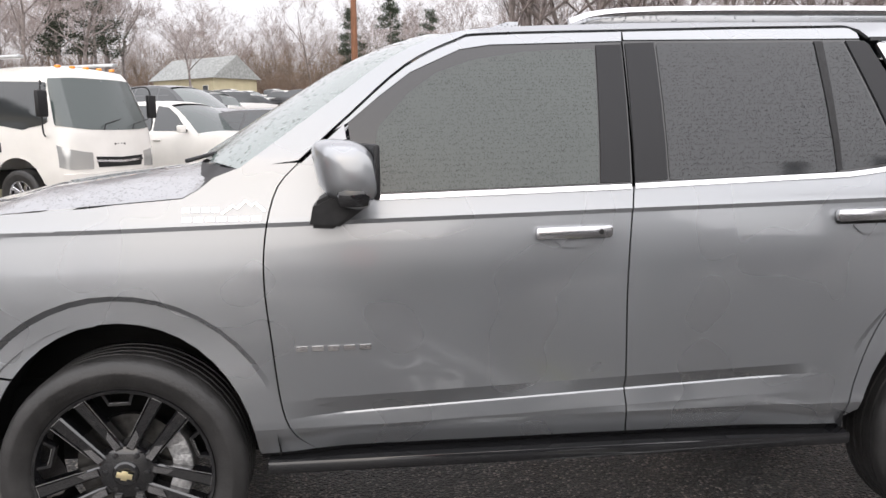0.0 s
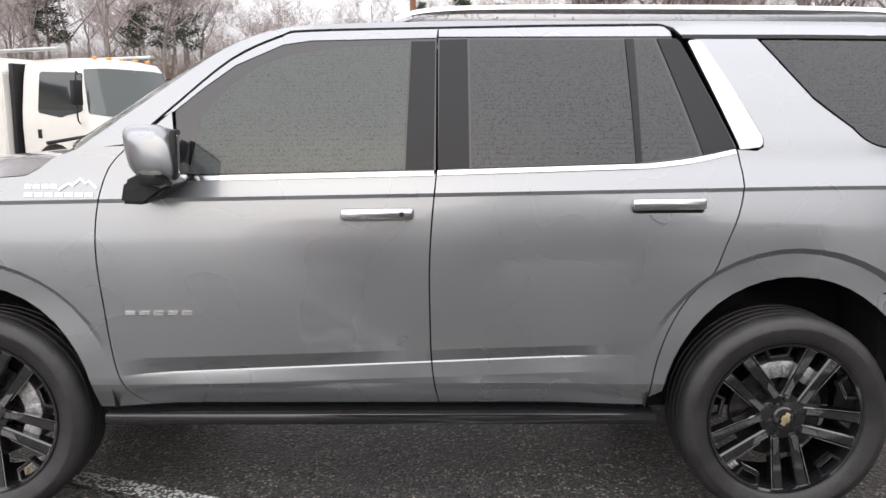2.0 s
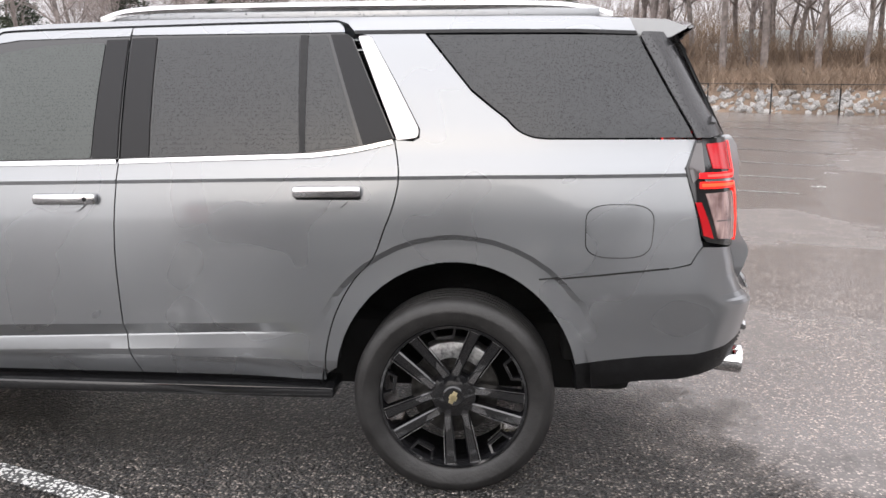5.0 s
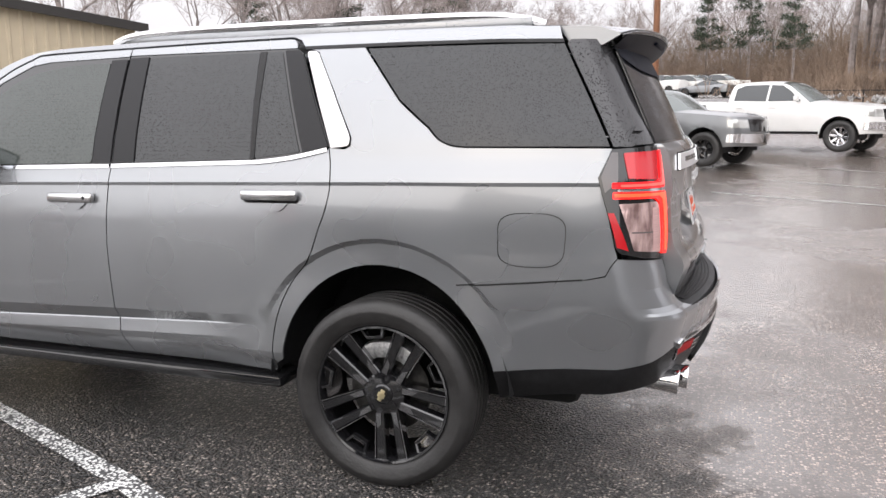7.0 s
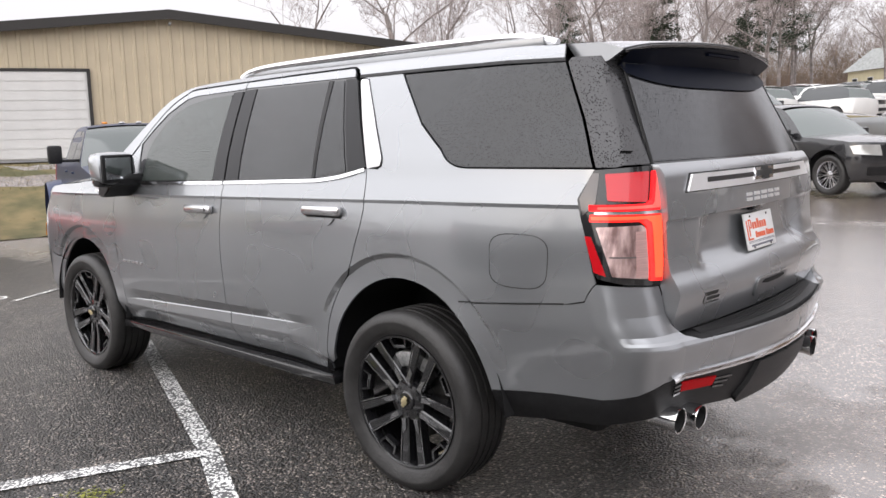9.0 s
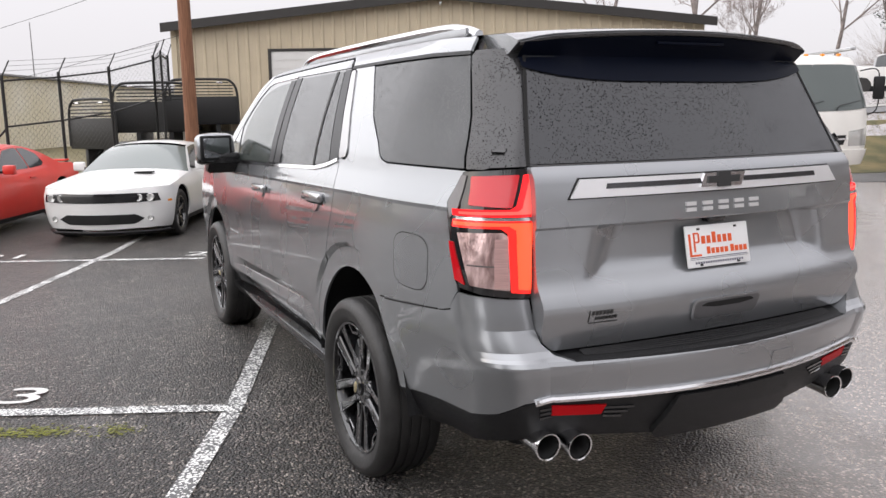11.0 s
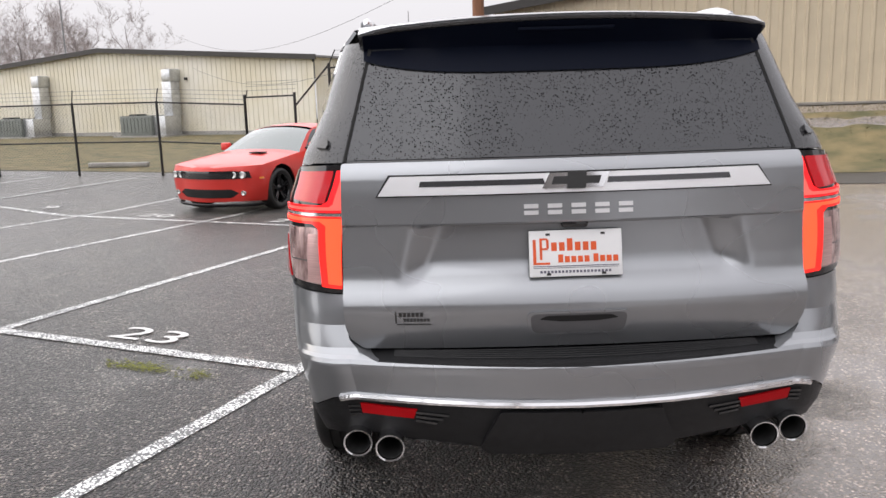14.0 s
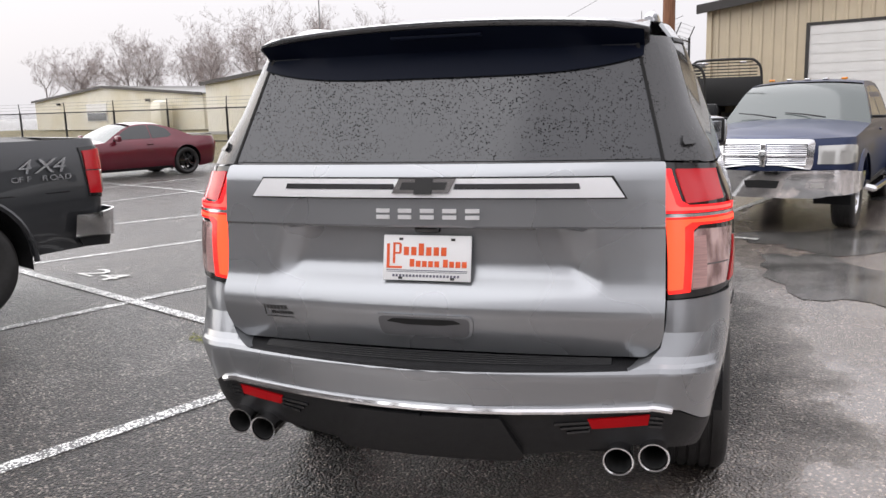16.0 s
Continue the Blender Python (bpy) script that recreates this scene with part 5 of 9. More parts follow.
def asphalt():
    m = bpy.data.materials.new("wet_coarse_asphalt")
    m.use_nodes = True
    nt = m.node_tree
    b = nt.nodes["Principled BSDF"]
    N, Lk = nt.nodes.new, nt.links.new
    tc = N("ShaderNodeTexCoord")
    big = N("ShaderNodeTexNoise")
    big.inputs["Scale"].default_value, big.inputs["Detail"].default_value = 0.22, 5
    mid = N("ShaderNodeTexNoise")
    mid.inputs["Scale"].default_value, mid.inputs["Detail"].default_value, mid.inputs["Roughness"].default_value = 2.2, 10, 0.68
    vo = N("ShaderNodeTexVoronoi")
    vo.inputs["Scale"].default_value = 74
    fine = N("ShaderNodeTexNoise")
    fine.inputs["Scale"].default_value, fine.inputs["Detail"].default_value = 160, 3
    for n in (big, mid, vo, fine):
        Lk(tc.outputs["Object"], n.inputs["Vector"])
    # stones of different greys; the palest also carry wet glints as colour
    hue = N("ShaderNodeValToRGB")
    hue.color_ramp.elements[0].color, hue.color_ramp.elements[1].color = (0.006, 0.0055, 0.005, 1), (0.50, 0.455, 0.42, 1)
    hue.color_ramp.elements[0].position, hue.color_ramp.elements[1].position = 0.10, 1.0
    pale_stone_glint = hue.color_ramp.elements.new(0.80)
    pale_stone_glint.color = (0.165, 0.148, 0.136, 1)
    grey_stone = hue.color_ramp.elements.new(0.5)
    grey_stone.color = (0.036, 0.032, 0.0295, 1)
    one_grey = N("ShaderNodeSeparateColor")
    Lk(vo.outputs["Color"], one_grey.inputs[0])
    Lk(one_grey.outputs[0], hue.inputs[0])
    # dark binder in the gaps between the stones
    gap = N("ShaderNodeValToRGB")
    gap.color_ramp.elements[0].position, gap.color_ramp.elements[1].position = 0.42, 0.62
    gap.color_ramp.elements[0].color, gap.color_ramp.elements[1].color = (1.35, 1.35, 1.35, 1), (0.06, 0.06, 0.06, 1)
    Lk(vo.outputs["Distance"], gap.inputs[0])
    binder = N("ShaderNodeMixRGB")
    binder.blend_type = "MULTIPLY"
    binder.inputs[0].default_value = 1.0
    Lk(hue.outputs[0], binder.inputs[1])
    Lk(gap.outputs[0], binder.inputs[2])
    dirt = N("ShaderNodeMixRGB")
    dirt.blend_type = "MULTIPLY"
    dirt.inputs[0].default_value = 0.8
    dr = N("ShaderNodeValToRGB")
    dr.color_ramp.elements[0].position, dr.color_ramp.elements[1].position = 0.36, 0.66
    dr.color_ramp.elements[0].color, dr.color_ramp.elements[1].color = (0.36, 0.35, 0.34, 1), (1.25, 1.19, 1.12, 1)
    Lk(mid.outputs["Fac"], dr.inputs[0])
    Lk(binder.outputs[0], dirt.inputs[1])
    Lk(dr.outputs[0], dirt.inputs[2])
    # standing water where the surface lies low
    wet = N("ShaderNodeMapRange")
    wet.inputs[1].default_value, wet.inputs[2].default_value = 0.50, 0.60
    sm = N("ShaderNodeMath")
    sm.operation = "MULTIPLY_ADD"
    sm.inputs[1].default_value, sm.inputs[2].default_value = 0.18, -0.09
    ad = N("ShaderNodeMath")
    ad.operation = "ADD"
    Lk(mid.outputs["Fac"], sm.inputs[0])
    Lk(big.outputs["Fac"], ad.inputs[0])
    Lk(sm.outputs[0], ad.inputs[1])
    # the drive east of the row: more water, sky sheen in its colour
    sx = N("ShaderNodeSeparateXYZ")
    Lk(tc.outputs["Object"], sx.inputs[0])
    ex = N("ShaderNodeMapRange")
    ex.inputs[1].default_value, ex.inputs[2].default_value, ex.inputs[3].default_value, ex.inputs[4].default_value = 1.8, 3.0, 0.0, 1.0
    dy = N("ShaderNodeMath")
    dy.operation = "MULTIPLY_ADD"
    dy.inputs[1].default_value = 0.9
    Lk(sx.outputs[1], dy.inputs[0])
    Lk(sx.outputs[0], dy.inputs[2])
    # uneven edge of the wetter drive and its painted paleness
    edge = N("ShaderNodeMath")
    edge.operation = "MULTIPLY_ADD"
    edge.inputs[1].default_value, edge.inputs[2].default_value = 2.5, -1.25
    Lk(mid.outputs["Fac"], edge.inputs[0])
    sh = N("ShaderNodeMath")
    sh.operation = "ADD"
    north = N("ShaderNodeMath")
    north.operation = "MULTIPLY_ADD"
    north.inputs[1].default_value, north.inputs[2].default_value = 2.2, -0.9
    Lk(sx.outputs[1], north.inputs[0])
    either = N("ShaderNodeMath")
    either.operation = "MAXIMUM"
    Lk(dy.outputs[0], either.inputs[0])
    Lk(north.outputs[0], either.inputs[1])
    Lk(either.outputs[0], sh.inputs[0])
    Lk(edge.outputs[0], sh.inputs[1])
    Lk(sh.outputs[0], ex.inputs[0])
    pz = N("ShaderNodeMath")
    pz.operation = "MULTIPLY_ADD"
    pz.inputs[1].default_value, pz.inputs[2].default_value = 0.27, -0.13
    Lk(ex.outputs[0], pz.inputs[0])
    ad2 = N("ShaderNodeMath")
    ad2.operation = "ADD"
    Lk(ad.outputs[0], ad2.inputs[0])
    Lk(pz.outputs[0], ad2.inputs[1])
    Lk(ad2.outputs[0], wet.inputs[0])
    # paler base colour over the drive stands in for reflected sky
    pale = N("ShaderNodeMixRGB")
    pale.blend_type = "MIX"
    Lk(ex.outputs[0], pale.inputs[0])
    sheen_gain = N("ShaderNodeMixRGB")
    sheen_gain.blend_type = "MULTIPLY"
    sheen_gain.inputs[0].default_value = 1.0
    sheen_gain.inputs[2].default_value = (2.4, 2.19, 2.1, 1)
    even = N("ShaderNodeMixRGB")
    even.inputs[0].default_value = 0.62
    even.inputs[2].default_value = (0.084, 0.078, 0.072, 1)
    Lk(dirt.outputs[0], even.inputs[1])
    Lk(even.outputs[0], sheen_gain.inputs[1])
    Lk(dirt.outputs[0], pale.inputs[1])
    Lk(sheen_gain.outputs[0], pale.inputs[2])
    Lk(pale.outputs[0], b.inputs["Base Color"])
    cw = N("ShaderNodeMapRange")
    cw.inputs[3].default_value, cw.inputs[4].default_value = 0.30, 1.0
    Lk(ex.outputs[0], cw.inputs[0])
    Lk(cw.outputs[0], b.inputs["Coat Weight"])
    ro = N("ShaderNodeMapRange")
    ro.inputs[3].default_value, ro.inputs[4].default_value = 0.36, 0.20
    Lk(wet.outputs[0], ro.inputs[0])
    Lk(ro.outputs[0], b.inputs["Roughness"])
    hs = N("ShaderNodeMath")
    hs.operation = "MULTIPLY_ADD"
    hs.inputs[1].default_value = 0.4
    Lk(fine.outputs["Fac"], hs.inputs[0])
    iv = N("ShaderNodeMath")
    iv.operation = "SUBTRACT"
    iv.inputs[0].default_value = 1.0
    Lk(vo.outputs["Distance"], iv.inputs[1])
    Lk(iv.outputs[0], hs.inputs[2])
    bs = N("ShaderNodeMapRange")
    bs.inputs[3].default_value, bs.inputs[4].default_value = 1.0, 0.12
    Lk(wet.outputs[0], bs.inputs[0])
    bp = N("ShaderNodeBump")
    bp.inputs["Distance"].default_value = 0.024
    flatter = N("ShaderNodeMapRange")
    flatter.inputs[3].default_value, flatter.inputs[4].default_value = 1.0, 0.5
    Lk(ex.outputs[0], flatter.inputs[0])
    bq = N("ShaderNodeMath")
    bq.operation = "MULTIPLY"
    Lk(bs.outputs[0], bq.inputs[0])
    Lk(flatter.outputs[0], bq.inputs[1])
    Lk(bq.outputs[0], bp.inputs["Strength"])
    Lk(hs.outputs[0], bp.inputs["Height"])
    Lk(bp.outputs[0], b.inputs["Normal"])
    film_gloss = N("ShaderNodeMapRange")
    film_gloss.inputs[3].default_value, film_gloss.inputs[4].default_value = 0.30, 0.27
    Lk(ex.outputs[0], film_gloss.inputs[0])
    Lk(film_gloss.outputs[0], b.inputs["Coat Roughness"])
    Lk(bp.outputs[0], b.inputs["Coat Normal"])
    b.inputs["Coat IOR"].default_value = 1.85
    return m


def worn_paint():
    m = mat("worn_white_line_paint", (0.60, 0.60, 0.58), 0.4, var=0.1)
    nt = m.node_tree
    b = nt.nodes["Principled BSDF"]
    tc = nt.nodes.new("ShaderNodeTexCoord")
    n1, n2 = nt.nodes.new("ShaderNodeTexVoronoi"), nt.nodes.new("ShaderNodeTexNoise")
    n1.inputs["Scale"].default_value = 62
    n2.inputs["Scale"].default_value, n2.inputs["Detail"].default_value = 9, 6
    mul = nt.nodes.new("ShaderNodeMath")
    mul.operation = "ADD"
    ra = nt.nodes.new("ShaderNodeValToRGB")
    ra.color_ramp.elements[0].position, ra.color_ramp.elements[1].position = 0.97, 1.08
    ra.color_ramp.elements[0].color, ra.color_ramp.elements[1].color = (0.78, 0.78, 0.76, 1), (0.10, 0.10, 0.10, 1)
    for n in (n1, n2):
        nt.links.new(tc.outputs["Object"], n.inputs["Vector"])
    nt.links.new(n1.outputs["Distance"], mul.inputs[0])
    nt.links.new(n2.outputs["Fac"], mul.inputs[1])
    nt.links.new(mul.outputs[0], ra.inputs[0])
    nt.links.new(ra.outputs[0], b.inputs["Base Color"])
    bp = nt.nodes.new("ShaderNodeBump")
    bp.inputs["Strength"].default_value, bp.inputs["Distance"].default_value = 0.5, 0.005
    nt.links.new(n1.outputs["Distance"], bp.inputs["Height"])
    nt.links.new(bp.outputs[0], b.inputs["Normal"])
    return m


ASPHALT, LINE = asphalt(), worn_paint()
NUMBERPAINT = mat("white_stencil_paint", (0.66, 0.65, 0.63), 0.45, var=0.12, scale=30, bump=0.25, bscale=60)
GRASS = mat("wet_winter_grass", (0.070, 0.068, 0.024), 0.85, scale=1.6, col2=(0.185, 0.140, 0.062), bump=0.12, bscale=60)
MOSS = mat("green_moss", (0.24, 0.25, 0.05), 0.9, var=0.4, scale=30, bump=0.5, bscale=150)
CONCRETE = mat("weathered_concrete", (0.33, 0.32, 0.30), 0.7, var=0.15, scale=3, bump=0.2, bscale=90)
ROADDARK = mat("dark_wet_asphalt_lane", (0.045, 0.044, 0.045), 0.35, var=0.25, scale=1.2, bump=0.3, bscale=60)
ROADGREY = mat("wet_grey_road", (0.10, 0.10, 0.102), 0.4, var=0.2, scale=1.5, bump=0.3, bscale=60)
FENCEBLACK = mat("black_coated_fence_steel", (0.018, 0.018, 0.018), 0.5, 0.2)
WIRE = mat("galvanised_wire", (0.20, 0.20, 0.20), 0.5, 0.6)
TAN = mat("tan_ribbed_steel_cladding", (0.52, 0.44, 0.315), 0.45, var=0.05, scale=1.5)
CREAM = mat("cream_ribbed_steel_cladding", (0.66, 0.61, 0.47), 0.45, scale=0.35, col2=(0.74, 0.71, 0.62))
FASCIA = mat("dark_bronze_fascia", (0.035, 0.032, 0.03), 0.5, 0.2)
ROOFING = mat("grey_steel_roof", (0.22, 0.22, 0.22), 0.5, 0.3, var=0.15, scale=0.5)
DOORWHITE = mat("white_sectional_door", (0.66, 0.65, 0.63), 0.5, var=0.04, scale=2)
GALV = mat("galvanised_duct", (0.55, 0.56, 0.57), 0.38, 0.8, var=0.15, scale=5)
ACGREY = mat("grey_green_air_unit", (0.17, 0.185, 0.17), 0.55, var=0.15, scale=6)
POLEWOOD = mat("brown_pole_wood", (0.21, 0.095, 0.05), 0.8, var=0.3, scale=6, aniso=(6, 6, 0.4), bump=0.5, bscale=40)
BARK = mat("wet_grey_brown_bark", (0.20, 0.172, 0.160), 0.9, var=0.35, scale=3)
TWIG = mat("fine_brown_twigs", (0.30, 0.255, 0.24), 0.9, var=0.25, scale=0.5)
NEEDLE = mat("dark_pine_needles", (0.035, 0.05, 0.028), 0.85, var=0.4, scale=2)
BRUSH = mat("dry_brown_brush", (0.20, 0.145, 0.105), 0.9, var=0.4, scale=0.6)
EASTSCREEN = mat("grey_winter_wood", (0.15, 0.14, 0.135), 0.9, var=0.3, scale=0.3, bump=0.5, bscale=2)
STONE = mat("pale_riprap_stone", (0.38, 0.37, 0.36), 0.7, var=0.3, scale=1.2, bump=0.4, bscale=20)
HOUSECREAM = mat("cream_siding", (0.50, 0.45, 0.30), 0.7, var=0.06, scale=1)
HOUSEROOF = mat("grey_shingles", (0.30, 0.31, 0.30), 0.85, var=0.2, scale=3)
HOUSEBRICK = mat("tan_brick_wall", (0.30, 0.20, 0.14), 0.8, var=0.2, scale=6)

bm = bmesh.new()
xs = [-700, -420, -250, -160, -110, -85, -70] + [k * 1.5 for k in range(-40, -10)] + [k * 0.5 for k in range(-30, 30)] + [k * 1.5 for k in range(10, 34)] + [56, 66, 80, 110, 160, 250, 420, 700]
vs = [[bm.verts.new((x, y, ground_z(x, y))) for y in xs] for x in xs]
for i in range(len(xs) - 1):
    for j in range(len(xs) - 1):
        bm.faces.new((vs[i][j], vs[i + 1][j], vs[i + 1][j + 1], vs[i][j + 1]))
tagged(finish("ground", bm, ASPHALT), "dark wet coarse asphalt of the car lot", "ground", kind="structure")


def sheet(name, p0, p1, q0, q1, m, label, lift=0.012, step=1.2, cat="grass", ragged=0.0):
    bm = bmesh.new()
    n, k = max(2, int((p1 - p0) / step)), max(2, int((q1 - q0) / step))
    n, k = min(n, 60), min(k, 90)
    rows = []
    for i in range(n + 1):
        row = []
        for j in range(k + 1):
            p, q = p0 + (p1 - p0) * i / n, q0 + (q1 - q0) * j / k
            if i in (0, n) and ragged:
                p += noise.noise((q * 0.7, i, 3)) * ragged
            x, y = at_pq(p, q)
            row.append(bm.verts.new((x, y, ground_z(x, y) + lift)))
        rows.append(row)
    for ra, rb in zip(rows, rows[1:]):
        for j in range(k):
            bm.faces.new((ra[j], ra[j + 1], rb[j + 1], rb[j]))
    return tagged(finish(name, bm, m), label, cat, kind="structure")


sheet("lane", -11.1, -9.3, -0.3, 24, ROADDARK, "dark wet asphalt lane at the foot of the bank", 0.006, cat="road", ragged=0.2)
sheet("lawn_bank", -16.4, -11.0, -7.5, 24, GRASS, "rough winter grass bank below the tan building", ragged=0.25)
sheet("road", -18.6, -16.2, -7.5, 30, ROADGREY, "narrow grey road before the tan building", 0.02, cat="road")
sheet("apron", -19.6, -18.7, -7.3, 20, CONCRETE, "pale concrete apron at the wall", 0.03, cat="concrete")
sheet("lawn", -60, -10.6, -110, -8.2, GRASS, "flat yellow-green winter lawn behind the fence", 0.012, 1.5, ragged=0.3)


def grass_tufts(name, p0, p1, q0, q1, n, label, seed):
    rnd = random.Random(seed)
    verts, faces = [], []
    for _ in range(n):
        x, y = at_pq(rnd.uniform(p0, p1), rnd.uniform(q0, q1))
        z = ground_z(x, y)
        for _ in range(3):
            a, h, w = rnd.uniform(0, 6.28), rnd.uniform(0.012, 0.035), 0.008
            lx, ly = rnd.uniform(-0.05, 0.05), rnd.uniform(-0.05, 0.05)
            k = len(verts)
            verts += [(x - math.cos(a) * w, y - math.sin(a) * w, z), (x + math.cos(a) * w, y + math.sin(a) * w, z), (x + lx, y + ly, z + h)]
            faces.append((k, k + 1, k + 2))
    me = bpy.data.meshes.new(name)
    me.from_pydata(verts, [], faces)
    me.materials.append(GRASS)
    return tagged(new(name, me), label, "grass", kind="stuff")


grass_tufts("grass", -16.0, -11.2, -7, 14, 9000, "tufts of winter grass on the bank", 4)
grass_tufts("grass", -24, -11.0, -40, -9, 12000, "tufts of winter grass behind the fence", 5)


# ---- painted stalls ----
def painted(name, a, b, w, label="worn white parking line", lift=0.004):
    """A painted line from a to b, in p and q."""
    bm = bmesh.new()
    A, B = Vector(at_pq(*a)), Vector(at_pq(*b))
    d = (B - A).normalized()
    n = Vector((-d.y, d.x)) * w / 2
    k = max(1, int((B - A).length / 0.22))
    rows = []
    for i in range(k + 1):
        c = A.lerp(B, i / k)
        jl, jr = 1 + 0.07 * noise.noise((c.x * 3, c.y * 3, 1)), 1 + 0.07 * noise.noise((c.x * 3, c.y * 3, 9))
        rows.append([bm.verts.new((c.x + n.x * f, c.y + n.y * f, ground_z(c.x, c.y) + lift)) for f in (-jl, jr)])
    for ra, rb in zip(rows, rows[1:]):
        bm.faces.new((ra[0], ra[1], rb[1], rb[0]))
    return tagged(finish(name, bm, LINE), label, "parking line", "parking lines", "structure")


def digits(text, p, q, size, yaw):
    c = bpy.data.curves.new("stall_number", "FONT")
    c.body, c.size, c.align_x = text, size, "CENTER"
    o = new("stall_number", c)
    me = bpy.data.meshes.new_from_object(o)
    bpy.data.objects.remove(o)
    me.materials.append(NUMBERPAINT)
    x, y = at_pq(p, q)
    o = new("stall_number", me)
    o.matrix_basis = pose(x, y, ground_z(x, y) + 0.006, 0, 0, yaw) @ Matrix.Diagonal((1.7, 1, 1, 1))
    return tagged(o, "white stall number painted on the asphalt", "stall number", "stall numbers", "structure")


P0, Q0, ST = 0.469 * VX - 1.334 * VY, 0.469 * UX - 1.334 * UY, 2.72
FARP = -4.95
def far_q(q, p):
    return q - 0.43 * (P0 - p) / (P0 - FARP)
for k in range(6):
    q = Q0 - ST * k
    painted("stall_line", (P0 + 5.2, q), (P0, q), 0.105)
    painted("stall_line", (P0, q), (FARP - 4.4, far_q(q, FARP - 4.4)), 0.105, lift=0.0045)
painted("stall_line", (P0, Q0 - ST * 6), (P0, Q0 + 0.05), 0.105, "worn white line across the stall heads", 0.007)
painted("stall_line", (FARP, Q0 - ST * 8), (FARP, Q0 + 0.6), 0.105, "worn white line across the far stall heads", 0.007)
for k in range(6, 9):
    painted("stall_line", (FARP + 4.5, Q0 - ST * k), (FARP - 4.4, Q0 - ST * k), 0.105)
YD = 154.8 - 90
digits("23", P0 - 0.15, Q0 - ST * 0.54, 0.39, YD)
digits("24", P0 - 0.30, Q0 - ST * 1.52, 0.42, YD)
digits("25", P0 - 0.30, Q0 - ST * 2.52, 0.42, YD)
for k, t in ((0, "22"), (1, "21"), (2, "20"), (3, "19")):
    digits(t, FARP - 0.30, Q0 - 0.43 - ST * (k + 0.5), 0.42, YD)
# moss in the joint behind the stall head
bm = bmesh.new()
rnd = random.Random(8)
for _ in range(420):
    centre, spread = rnd.choice(((-1.95, 0.09), (-1.95, 0.09), (-2.17, 0.07), (-1.57, 0.08)))
    p, q = P0 + rnd.gauss(0.29, 0.045), centre + rnd.gauss(0, spread)
    x, y = at_pq(p, q)
    r = rnd.uniform(0.004, 0.016)
    vs = [bm.verts.new((x + math.cos(a) * r, y + math.sin(a) * r, 0.004 + (0.002 if i == 0 else 0))) for i, a in enumerate((0, 2.1, 4.2))]
    bm.faces.new(vs)
tagged(finish("moss", bm, MOSS), "small green moss patches on the asphalt", "moss", kind="stuff")


# puddles standing on the drive
WATER = mat("still_rain_water", (0.10, 0.096, 0.092), 0.16, 0, 0.0, 0.6, var=0.4, scale=2.5, rvar=0.06, bump=0.05, bscale=30)


def puddle(x, y, a, b, yaw, seed):
    bm = bmesh.new()
    ring = []
    for k in range(48):
        g = 2 * math.pi * k / 48
        r = 1 + 0.55 * noise.noise((math.cos(g) * 1.3, math.sin(g) * 1.3, seed)) + 0.25 * noise.noise((math.cos(g) * 4, math.sin(g) * 4, seed + 5))
        u, v = a * r * math.cos(g), b * r * math.sin(g)
        c, n = math.cos(radians(yaw)), math.sin(radians(yaw))
        px, py = x + u * c - v * n, y + u * n + v * c
        ring.append(bm.verts.new((px, py, ground_z(px, py) + 0.005)))
    mid = bm.verts.new((x, y, ground_z(x, y) + 0.006))
    for k in range(48):
        bm.faces.new((ring[k], ring[(k + 1) % 48], mid))
    return tagged(finish("puddle", bm, WATER), "shallow puddle of rain water on the asphalt", "puddle", "puddles", "structure")


puddle(-2.6, 2.3, 1.3, 0.6, 20, 3)
puddle(-4.7, 2.7, 0.9, 1.1, 10, 8)


